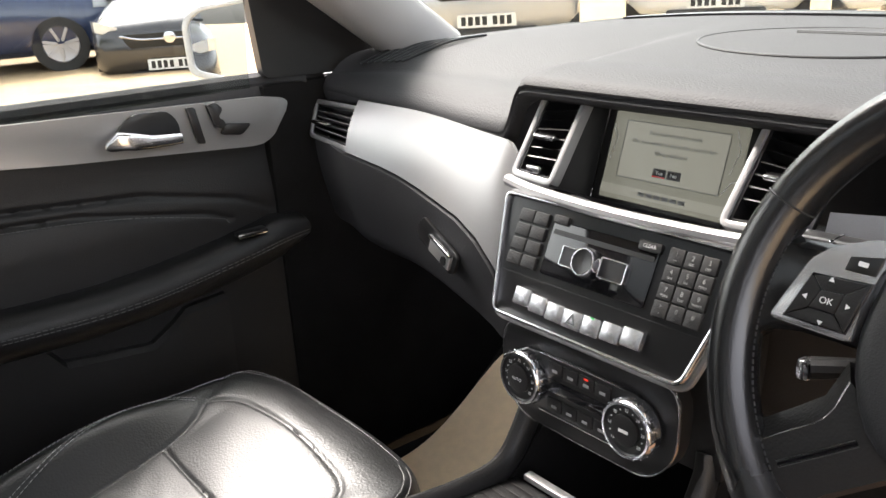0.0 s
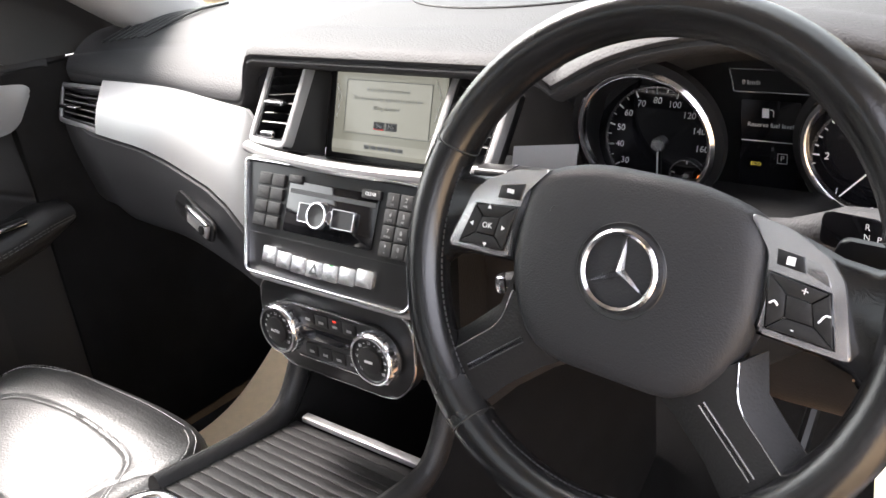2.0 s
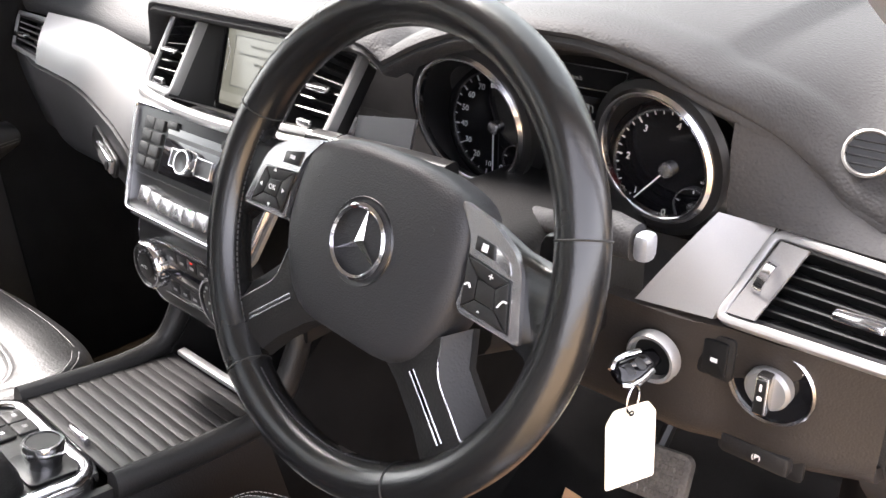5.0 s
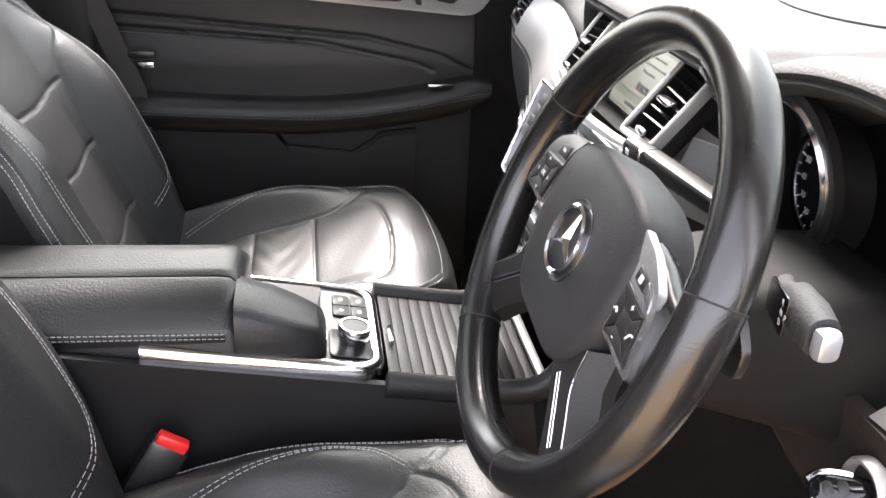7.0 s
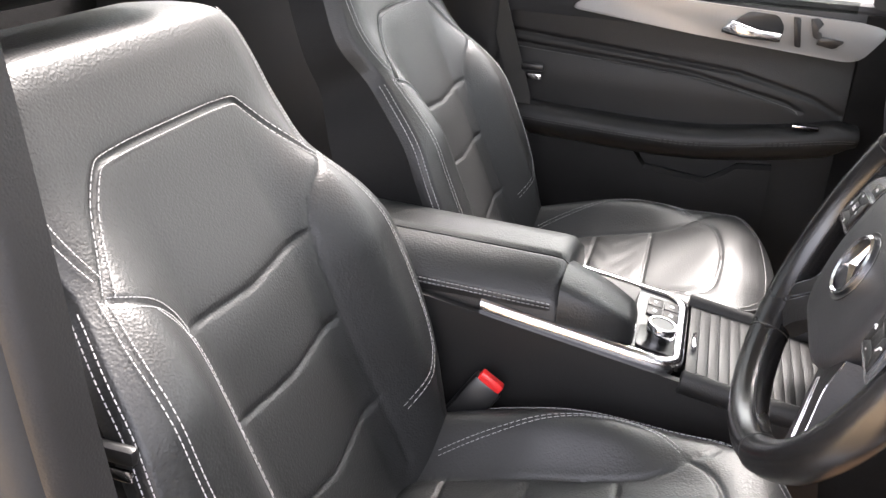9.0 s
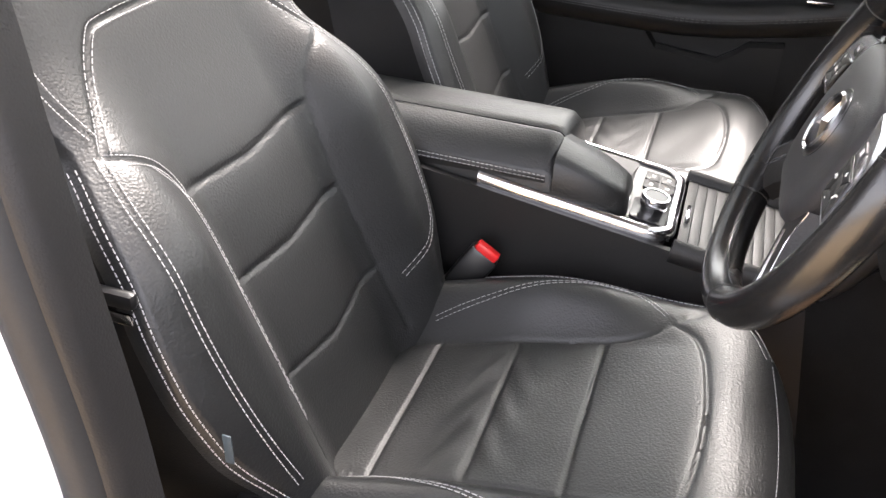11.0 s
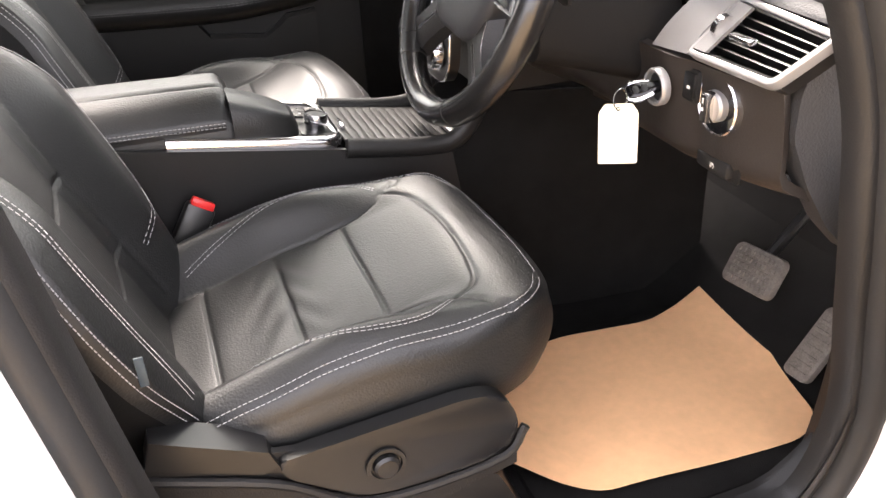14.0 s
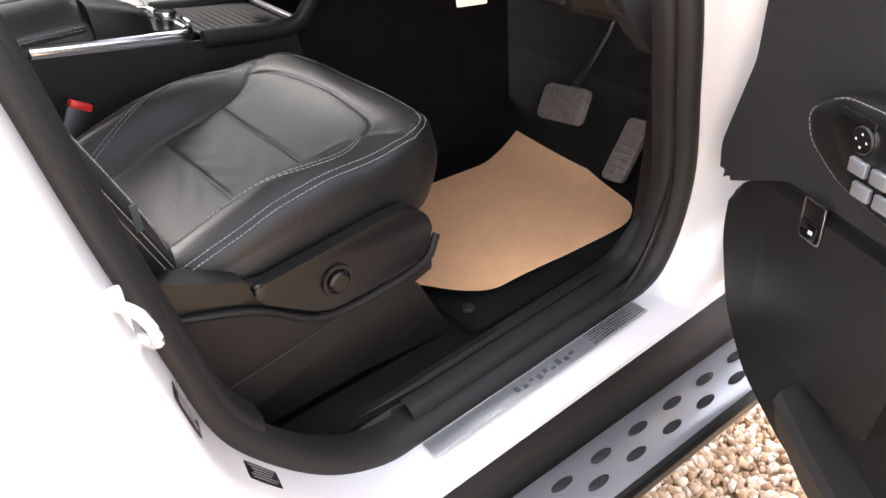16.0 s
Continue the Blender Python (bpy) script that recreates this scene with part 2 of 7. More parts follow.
def loft(rings, closed=True, caps=True, m=None):
    """A skin through rings of points."""
    bm = bmesh.new()
    vs = [[bm.verts.new(p) for p in r] for r in rings]
    n = len(rings[0])
    for a, b in zip(vs, vs[1:]):
        for i in range(n if closed else n - 1):
            bm.faces.new((a[i], a[(i + 1) % n], b[(i + 1) % n], b[i]))
    if caps and closed:
        bm.faces.new(vs[0][::-1])
        bm.faces.new(vs[-1])
    bmesh.ops.recalc_face_normals(bm, faces=bm.faces[:])
    if m:
        bm.transform(m)
    return bm


def surface(f, nu, nv, thick=0.0, down=None):
    """The sheet f(u, v) for u, v in 0..1, with a real thickness (along down, or its own normals)."""
    bm = bmesh.new()
    pts = [[Vector(f(i / nu, j / nv)) for j in range(nv + 1)] for i in range(nu + 1)]
    vs = [[bm.verts.new(p) for p in row] for row in pts]
    for i in range(nu):
        for j in range(nv):
            bm.faces.new((vs[i][j], vs[i + 1][j], vs[i + 1][j + 1], vs[i][j + 1]))
    if thick:
        bm.normal_update()
        low = [[bm.verts.new(v.co + (Vector(down) if down else -v.normal) * thick) for v in row] for row in vs]
        for i in range(nu):
            for j in range(nv):
                bm.faces.new((low[i][j + 1], low[i + 1][j + 1], low[i + 1][j], low[i][j]))
        for j in range(nv):
            bm.faces.new((vs[0][j], vs[0][j + 1], low[0][j + 1], low[0][j]))
            bm.faces.new((vs[nu][j + 1], vs[nu][j], low[nu][j], low[nu][j + 1]))
        for i in range(nu):
            bm.faces.new((vs[i + 1][0], vs[i][0], low[i][0], low[i + 1][0]))
            bm.faces.new((vs[i][nv], vs[i + 1][nv], low[i + 1][nv], low[i][nv]))
    return bm


def spline(pts, n):
    """n + 1 points on a smooth line through pts."""
    p = [Vector(q) for q in pts]
    p = [p[0] * 2 - p[1]] + p + [p[-1] * 2 - p[-2]]
    res = []
    for i in range(n + 1):
        s = i / n * (len(pts) - 1)
        k = min(int(s), len(pts) - 2)
        t = s - k
        a, b, c, d = p[k:k + 4]
        res.append(0.5 * (2 * b + (c - a) * t + (2 * a - 5 * b + 4 * c - d) * t * t + (3 * b - a - 3 * c + d) * t ** 3))
    return res


def tube(pts, r, n=8, closed=False, ry=None, up=(0, 0, 1)):
    """A round or oval bar along points."""
    pts = [Vector(p) for p in pts]
    k, rings = len(pts), []
    for i, p in enumerate(pts):
        if closed:
            d = pts[(i + 1) % k] - pts[i - 1]
        else:
            d = pts[min(i + 1, k - 1)] - pts[max(i - 1, 0)]
        d.normalize()
        a = d.cross(Vector(up))
        a = a.normalized() if a.length > 1e-4 else d.orthogonal().normalized()
        b = a.cross(d)
        rr = r[i] if isinstance(r, (list, tuple)) else r
        rings.append([p + a * rr * math.cos(2 * math.pi * j / n) + b * (ry or rr) * math.sin(2 * math.pi * j / n) for j in range(n)])
    if closed:
        rings.append(rings[0])
    return loft(rings, caps=not closed)


def lathe(profile, n=32, m=None):
    """A turned shape about local z; profile of (radius, height)."""
    rings = [[(r * math.cos(2 * math.pi * j / n), r * math.sin(2 * math.pi * j / n), z) for j in range(n)] for r, z in profile]
    return loft(rings, caps=False, m=m)


def text(words, size, m, mat, parent, depth=0.0004, align="CENTER", name="lettering", spacing=1.0, shear=0.0):
    """Raised lettering, lying in the plane of m."""
    c = bpy.data.curves.new(name, "FONT")
    c.body, c.size, c.extrude, c.align_x, c.align_y, c.space_character, c.shear = words, size, depth, align, "CENTER", spacing, shear
    c.resolution_u = 3
    tmp = bpy.data.objects.new(name, c)
    scene.collection.objects.link(tmp)
    bpy.context.view_layer.update()
    me = bpy.data.meshes.new_from_object(tmp)
    bpy.data.objects.remove(tmp)
    me.transform(m)
    me.materials.clear()
    me.materials.append(mat)
    ob = new(name, me)
    attach(ob, parent)
    return ob


def join(*bms):
    """Several bmeshes as one."""
    res = bmesh.new()
    for b in bms:
        me = bpy.data.meshes.new("tmp")
        b.to_mesh(me)
        b.free()
        res.from_mesh(me)
        bpy.data.meshes.remove(me)
    return res


def stitches(path, side, normal, length=0.0042, gap=0.0022, r=0.0005):
    """Small thread loops along a line; joined, as nobody could count them."""
    bm = bmesh.new()
    for p, q, nn in zip(path, path[1:], normal):
        d = q - p
        k = max(1, int(d.length / (length + gap)))
        for i in range(k):
            a, b = p + d * (i / k), p + d * ((i + length / (length + gap)) / k)
            w = d.cross(nn).normalized() * r
            t = nn * r * 1.6
            vs = [bm.verts.new(x) for x in (a - w, a + w, b + w, b - w, a - w + t, a + w + t, b + w + t, b - w + t)]
            for f in ((4, 5, 6, 7), (0, 1, 5, 4), (1, 2, 6, 5), (2, 3, 7, 6), (3, 0, 4, 7)):
                bm.faces.new([vs[j] for j in f])
    return bm


# ---- ground and closing structure ----
def rise(x, y):
    """The yard climbs a little towards the row of cars on the far side."""
    return 0.44 * max(sstep(-2.0, -5.5, x), sstep(2.5, 6.0, y))


gv = thing("ground", "pale gravel yard with tan stones", "ground", kind="structure")
part("gravel_bed", surface(lambda u, v: ((u * 2 - 1) ** 3 * 150, (v * 2 - 1) ** 3 * 150, rise((u * 2 - 1) ** 3 * 150, (v * 2 - 1) ** 3 * 150)), 60, 60),
     material("gravel", (0.34, 0.245, 0.14), 0.9, grain=0.02, size=40, vary=0.35, patch=2), gv)

# the car's floor pan, bulkheads and roof
fl = thing("floor", "black carpeted car floor", "floor", kind="structure")
part("carpet", surface(lambda u, v: (-0.74 + 1.38 * u, -1.6 + 2.4 * v,
     curve_at([(-1.6, 0.56), (-0.2, 0.575), (0.1, 0.55), (0.45, 0.545), (0.8, 0.82)], -1.6 + 2.4 * v)), 20, 60, 0.02, (0, 0, -1)), CARPET, fl)
wf = thing("wall_front", "black footwell bulkhead", "bulkhead", kind="structure")
part("bulkhead", box((0, 0.83, 0.92), (1.46, 0.03, 0.76), 0.005), CARPET, wf)
wr = thing("wall_rear", "dark closing wall behind the seats", "bulkhead", kind="structure")
part("rear_bulkhead", box((0, -1.65, 1.1), (1.6, 0.03, 1.25), 0.005), CARPET, wr)
# the opening in the headliner is added, so that sky light falls in
ce = thing("ceiling", "pale grey fabric headliner round an added roof opening for light", "ceiling", kind="structure")
for nm, x0, x1, y0, y1 in (("headliner_left", -0.64, -0.40, -1.65, 0.07), ("headliner_right", 0.40, 0.64, -1.65, 0.07), ("headliner_front", -0.40, 0.40, -0.42, 0.07), ("headliner_rear", -0.40, 0.40, -1.65, -1.15)):
    part(nm, surface(lambda u, v: (x0 + (x1 - x0) * u, y0 + (y1 - y0) * v, 1.73 - 0.06 * abs((x0 + (x1 - x0) * u) / 0.64) ** 4), 6, 6, 0.02, (0, 0, 1)), HEADLINER, ce)
# unseen glass over the added opening, there only for light on the seats
w3 = thing("added_roof_window", "unseen dark glass roof panel added to let sky light in", "glass roof", kind="structure")
ob = part("added_roof_pane", box((0, -0.785, 1.745), (0.82, 0.75, 0.005), 0.001), ADDED_ROOF_GLASS, w3)
ob.visible_shadow = False
part("floor_edge", box((0.64, -0.10, 0.547), (0.14, 1.10, 0.016), 0.002), CARPET, fl)
# right body side: the door opening
OPENING = [(0.70, -0.68, 1.68), (0.745, -0.60, 1.40), (0.765, -0.563, 1.22), (0.775, -0.533, 1.05), (0.79, -0.512, 0.945), (0.798, -0.497, 0.87), (0.80, -0.476, 0.777), (0.79, -0.437, 0.697),
           (0.78, -0.361, 0.602), (0.775, -0.284, 0.548), (0.772, -0.187, 0.528), (0.772, 0.10, 0.539), (0.773, 0.277, 0.551), (0.776, 0.345, 0.60), (0.788, 0.368, 0.74), (0.806, 0.33, 0.91), (0.815, 0.302, 1.04),
           (0.805, 0.285, 1.17), (0.79, 0.24, 1.30), (0.77, 0.15, 1.45), (0.75, -0.02, 1.66)]
ring = spline(OPENING, 96)


def along_opening(profile, k0=0, k1=96):
    """Sweeps a profile of (away from the opening, outwards) along its edge."""
    rings = []
    table = profile
    for i in range(k0, k1 + 1):
        profile = table(i) if callable(table) else table
        p, d = ring[i], ring[min(i + 1, 96)] - ring[max(i - 1, 0)]
        d.normalize()
        side = Vector((1, 0, 0))
        away = d.cross(side).normalized()
        rings.append([p + away * a + side * b for a, b in profile])
    return loft(rings, closed=False, caps=False)


rs = thing("wall_right", "white painted car body side with a wide open door frame", "car body", kind="structure")
FLANGE = ((0.004, -0.02), (0.012, 0.0), (0.03, 0.004), (0.055, 0.018), (0.075, 0.045), (0.085, 0.075), (0.11, 0.09), (0.16, 0.098))
PILLAR_FLANGE = ((0.004, -0.02), (0.007, 0.0), (0.021, 0.05), (0.028, 0.062), (0.045, 0.076), (0.07, 0.086), (0.11, 0.092), (0.16, 0.098))
SILL_FLANGE = ((0.004, -0.02), (0.008, 0.0), (0.010, 0.012), (0.013, 0.025), (0.018, 0.04), (0.024, 0.052), (0.034, 0.062), (0.046, 0.066))


def flange(k):
    """The flange is broad at the pillars and narrow along the sill."""
    w = sstep(40, 47, k) * (1 - sstep(60, 66, k))
    return [(a + (c - a) * w, b + (d - b) * w) for (a, b), (c, d) in zip(PILLAR_FLANGE if k < 50 else FLANGE, SILL_FLANGE)]


part("door_frame_flange", along_opening(flange), WHITE_PAINT, rs, angle=60)
part("door_seal", along_opening([(-0.02, -0.05), (-0.022, -0.02), (-0.016, -0.004), (-0.004, 0.004), (0.008, 0.002), (0.012, -0.006), (0.008, -0.03)]), RUBBER, rs, angle=70)
part("opening_trim", along_opening([(-0.04, -0.05), (-0.038, -0.032), (-0.032, -0.022), (-0.026, -0.018), (-0.018, -0.02)], 48, 96), PLASTIC, rs, "grained black opening trim", angle=60)
part("pillar_cover", along_opening([(-0.034, -0.06), (-0.032, -0.032), (-0.026, -0.016), (-0.018, -0.014)], 0, 34), PLASTIC, rs, "grained black door pillar cover", angle=60)
part("rear_door_skin", surface(lambda u, v: (0.905 + 0.03 * math.sin(math.pi * v) , -0.60 - 1.0 * u, 0.5 + 0.78 * v), 6, 10, 0.01, (-1, 0, 0)), WHITE_PAINT, rs)
part("front_wing", surface(lambda u, v: (0.90 + 0.02 * math.sin(math.pi * v), 0.59 + 0.6 * u, 0.5 + 0.6 * v), 4, 8, 0.01, (-1, 0, 0)), WHITE_PAINT, rs)
part("rocker_cover", surface(lambda u, v: (curve_at([(0, 0.82), (0.1, 0.84), (0.25, 0.858), (0.6, 0.86), (1, 0.81)], v), -1.2 + 2.0 * u, 0.505 - 0.17 * v), 4, 10), PLASTIC, rs)

SILLPROFILE = ((0.680, 0.545), (0.688, 0.566), (0.700, 0.566), (0.712, 0.556), (0.735, 0.549), (0.752, 0.543), (0.764, 0.535), (0.766, 0.51))
st = thing("sill_trim", "black ribbed plastic door sill trim", "sill trim", (0.72, 0.0, 0.52))
part("sill_cover", loft([[(x, y, z + 0.045 * y + 0.10 * sstep(-0.26, -0.44, y) ** 2 + 0.07 * sstep(0.24, 0.40, y) ** 2) for x, z in SILLPROFILE] for y in np.linspace(-0.50, 0.40, 30)], closed=False, caps=False), PLASTIC, st)
for i in range(6):
    part("sill_rib", tube([(0.708 + i * 0.0085, -0.20, 0.5605 - i * 0.0032 - 0.009), (0.708 + i * 0.0085, 0.25, 0.5605 - i * 0.0032 + 0.0112)], 0.0022, 6), PLASTIC, st)
part("kick_panel", surface(lambda u, v: (0.60 + 0.066 * u ** 2, 0.40 + 0.2 * (1 - u), 0.55 + 0.46 * v), 10, 8, 0.01, (0, 1, 0)), PLASTIC, st)


def kick_side(u, v):
    """From the door seal round to the footwell; it sweeps back along the sill at its foot."""
    foot = (1 - v) ** 5
    return (0.772 - 0.106 * u + 0.014 * foot * u, 0.35 - 0.13 * foot + (0.05 + 0.08 * foot) * u ** 0.6, 0.562 + 0.50 * v)


part("front_kick_side", surface(kick_side, 12, 20, 0.01, (0, 1, 0)), PLASTIC, st)
pl = thing("sill_plate", "brushed steel sill plate with worn lettering", "sill plate", (0.772, 0.085, 0.51), shift=(0.026, -0.055, 0.028))
pl.rotation_euler = (radians(2.6), 0, 0)
part("plate", box((0.772, 0.085, 0.512), (0.032, 0.45, 0.003), 0.001), ALLOY, pl)
for i in range(6):
    part("plate_ridge", box((0.759 + i * 0.005, 0.245, 0.5145), (0.0022, 0.12, 0.002), 0.0006), CHROME, pl)
for k in range(9):
    part("mark_bar", box((0.772 + 0.004 * (k % 2), 0.03 + k * 0.0145, 0.5139), (0.011 - 0.003 * (k % 3), 0.0085, 0.0008)), DARK_MARK, pl)
part("body_sill_step", surface(lambda u, v: (0.762 + 0.085 * v, -0.5 + 1.0 * u, 0.533 + 0.045 * (u - 0.5) - 0.025 * v ** 3), 6, 8, 0.01, (0, 0, -1)), WHITE_PAINT, rs)
rb = thing("running_board", "brushed alloy running board with rubber studs", "running board", (0.92, -0.2, 0.36))
part("step", prism(rrect(0.105, 1.9, 0.03, cx=0.918, cy=-0.32), 0.025, pose(0, 0, 0.395), 0.008), ALLOY, rb)
part("step_edge", tube([(0.972, -1.25, 0.405), (0.972, 0.55, 0.405), (0.94, 0.63, 0.41)], 0.014, 10), SMOOTH, rb)
for i in range(28):
    part("rubber_stud", lathe([(0.0078, 0), (0.0078, 0.002), (0.006, 0.0035), (0, 0.0035)], 16, pose(0.901 + 0.034 * (i % 2), 0.40 - i * 0.043, 0.42) @ Matrix.Diagonal((1, 2.8, 1, 1))), RUBBER, rb)
sk = thing("door_striker", "white metal door latch striker", "striker", (0.855, -0.48, 0.97), shift=(-0.042, -0.058, -0.004))
part("striker_plate", box((0.862, -0.482, 0.97), (0.010, 0.022, 0.075), 0.004, m=None), WHITE_PAINT, sk)
part("striker_loop", tube(spline([(0.865, -0.49, 1.0), (0.895, -0.47, 0.99), (0.895, -0.462, 0.955), (0.865, -0.47, 0.945)], 12), 0.006, 8), WHITE_PAINT, sk)
for z, out, w, h in ((0.852, 0.040, 0.028, 0.062), (0.682, 0.026, 0.025, 0.064)):
    k = min(range(40), key=lambda i: abs(ring[i].z - z))
    down = (ring[k + 1] - ring[k - 1]).normalized()
    away = down.cross(Vector((1, 0, 0))).normalized()
    across = (away * 0.014 + Vector((0.05, 0, 0))).normalized()
    up = down.cross(across).normalized()
    up = -up if up.y < 0 else up
    spot = ring[k] + away * (0.007 + 0.28 * out) + Vector((out, 0, 0)) + up * 0.0015
    lb = thing("label", "small black printed label stuck on white paint", "label", spot)
    lm = axes(spot, down, up.cross(down), up)
    part("sticker", prism(rrect(h, w, 0.002), 0.0006, lm), SMOOTH, lb)
    for k in range(5):
        part("print_bar", box((h * (0.04 * (k % 2) - 0.02), w * (0.34 - 0.17 * k), 0.0008), (h * (0.84 - 0.14 * (k % 3)), w * 0.045, 0.0004), m=lm), DIM_MARK, lb)

# left body side
ls = thing("wall_left", "black trimmed car body side", "car body", kind="structure")
part("lower_side", box((-0.775, -0.5, 0.75), (0.03, 2.6, 0.5), 0.005), CARPET, ls)
part("cowl_side", box((-0.755, 0.50, 0.93), (0.03, 0.74, 0.74), 0.005), CARPET, ls)
part("rear_side", box((-0.76, -1.2, 1.02), (0.03, 0.9, 0.56), 0.005), PLASTIC, ls)
w4 = thing("window_4", "clear rear door window", "window", kind="structure")
ob = part("pane", surface(lambda u, v: (-0.75 + 0.09 * v ** 1.5, -1.62 + 0.89 * u, 1.30 + 0.37 * v), 6, 8, 0.004), GLASS, w4)
ob.visible_shadow = False


# ---- dashboard ----
def hood(x):
    """Height of the pad's front edge."""
    z = 1.283 - 0.038 * sstep(0.52, 0.6, x)
    z += 0.065 * sstep(-0.24, -0.17, x) * (1 - sstep(0.215, 0.30, x))
    k = (x - 0.400) / 0.205
    if -1 < k < 0:
        z = max(z, 1.235 + 0.142 * math.sqrt(1 - k * k) ** 0.8)
    elif k >= 0:
        z = curve_at([(0.40, 1.377), (0.43, 1.3755), (0.46, 1.370), (0.49, 1.361), (0.52, 1.348), (0.55, 1.331), (0.58, 1.308), (0.605, 1.284), (0.63, 1.262), (0.66, 1.248), (0.72, 1.245)], x)
    return z


def lip(x):
    """How far forward the pad's front edge lies."""
    y = 0.182 + 0.045 * sstep(0.2, 0.6, abs(x)) + 0.035 * sstep(0.52, 0.60, x)
    y -= 0.02 * sstep(-0.24, -0.17, x) * (1 - sstep(0.215, 0.30, x))
    k = (x - 0.400) / 0.205
    if abs(k) < 1:
        y -= 0.018 * math.sqrt(1 - k * k)
    return y


def pad(u, v):
    x = -0.72 + 1.44 * u
    zf, yf = hood(x), lip(x)
    back = 0.80 - 0.45 * (x / 0.72) ** 4
    if v < 0.12:
        k = 1 - v / 0.12
        return (x, yf + 0.004 + 0.02 * k * k, zf - 0.004 - 0.012 * k)
    w = (v - 0.12) / 0.88
    zt = 1.368 - 0.03 * abs(x / 0.72) ** 3
    if zf > zt - 0.01:
        zt = zt + 0.012
    return (x, yf + (back - yf) * w, zf + (zt - zf) * (1 - (1 - w) ** 3.2) + 0.006 * math.sin(math.pi * clamp(w * 6)) * (w < 0.167))


db = thing("dashboard", "dark grey soft-touch car dashboard with silver trim", "dashboard", (0, 0.3, 1.0))
part("top_pad", surface(pad, 120, 60, 0.008, (0, 0, -1)), SOFT, db, "dark blue-grey soft dashboard pad", angle=50)


def hood_lining(u, v):
    x = 0.205 + 0.37 * u
    inner = 0.395 + 0.165 * math.sin(math.pi * (u - 0.5))
    e = math.sqrt(max(0.0, 1 - ((inner - 0.395) / 0.168) ** 2))
    return (x + (inner - x) * v, lip(x) + 0.016 + (0.27 - lip(x)) * v, hood(x) - 0.010 + (1.245 + 0.095 * e - hood(x)) * v)


part("pad_front", surface(lambda u, v: (0.553 + 0.18 * u, (lip(0.553 + 0.18 * u) + 0.006) * (1 - v) + (0.236 + 0.014 * u) * v - 0.004 * math.sin(math.pi * v), (hood(0.553 + 0.18 * u) - 0.006) * (1 - v) + (1.238 - 0.012 * u) * v), 30, 8, 0.006, (0, 1, 0)), SOFT, db)
part("hood_lining", surface(hood_lining, 60, 8, 0.004, (0, 0, 1)), SOFT, db)


def trim_low(x):
    return curve_at([(-0.62, 1.216), (-0.55, 1.21), (-0.40, 1.196), (-0.30, 1.188), (-0.25, 1.184), (-0.205, 1.170), (-0.17, 1.145), (-0.14, 1.112), (-0.118, 1.088)], x)


def trim(u, v):
    x0, x1 = -0.566 - 0.028 * v, -0.116 - 0.038 * v
    x = x0 + (x1 - x0) * u
    lo = trim_low(x + 0.028 * v * (1 - u))
    hi = 1.279 - 0.035 * sstep(-0.2, -0.15, x)
    z = lo + (hi - lo) * v
    y = 0.166 - 0.060 * sstep(-0.48, -0.12, x) + 0.05 * v - 0.005 * math.sin(math.pi * v)
    return (x, y, z)


part("passenger_trim", surface(trim, 50, 12, 0.01), SILVER, db, "satin silver trim panel")


def glovebox(u, v):
    x = -0.70 + 0.595 * u
    top = trim_low(x) - 0.004
    z = top + (0.93 - top) * v
    y = 0.172 - 0.060 * sstep(-0.48, -0.12, x) + 0.03 * sstep(-0.55, -0.70, x) + 0.03 * math.sin(v * 2.2) ** 2 + 0.25 * sstep(0.45, 1.0, v)
    return (x, y, z)


part("glovebox_lid", surface(glovebox, 50, 24, 0.01), SOFT, db, "soft black glovebox front")


def driver_low(u, v):
    x = 0.125 + 0.57 * u
    top = 1.20 - 0.037 * sstep(0.36, 0.44, x)
    z = top + (0.97 - top) * v
    y = 0.198 + 0.012 * sstep(0.54, 0.59, x) + 0.012 * math.sin(3 * v) + 0.16 * sstep(0.55, 1.0, v) + 0.03 * sstep(0.62, 0.72, x) - 0.03 * sstep(0.25, 0.13, x)
    return (x, y, z)


part("driver_lower_panel", surface(driver_low, 40, 20, 0.012), BOUNCE_PLASTIC, db, "black lower driver panel, colour warmed for bounced light")
part("side_cap", prism(rpoly([(0.262, 1.20), (0.244, 1.15), (0.243, 1.10), (0.271, 1.04), (0.309, 0.981), (0.358, 0.93), (0.40, 1.0), (0.40, 1.24), (0.30, 1.235)], 0.012), 0.03, axes((0.675, 0, 0), (0, 1, 0), (0, 0, 1), (1, 0, 0)), 0.006), SOFT, db, "smooth dark dashboard end cover")
part("driver_knee_panel", surface(lambda u, v: (0.125 + 0.555 * u, 0.37 + 0.3 * v, 0.975 - 0.03 * v), 8, 8, 0.01, (0, 0, 1)), CARPET, db)

# ---- centre stack ----
PANEL = axes((0.013, 0.057, 1.124), (1, 0, 0), (0, 0.45, 0.893), (0, -0.893, 0.45))
hu = thing("centre_stack", "black audio panel framed in chrome", "control panel", (0.012, 0.09, 1.02))
outline = rpoly([(-0.121, 0), (0.121, 0), (0.153, 0.128), (-0.153, 0.128)], 0.012)
part("panel_face", prism(inset(outline, 0.004), 0.004, PANEL, 0.001), SMOOTH, hu)
part("chrome_frame", frame_ring(outline, inset(outline, 0.0045), 0.009, PANEL, 0.002), CHROME, hu)
part("outer_frame", frame_ring(inset(outline, -0.0045), inset(outline, 0.0005), 0.005, PANEL, 0.0018, -0.004), SILVER, hu)
part("stack_body", loft([[(x, 0.12 + 0.15 * k, z) for x, z in ((-0.14 + 0.012, 1.218), (0.152, 1.218), (0.132, 1.0), (-0.108, 1.0))] for k in (0, 1)]), PLASTIC, hu)
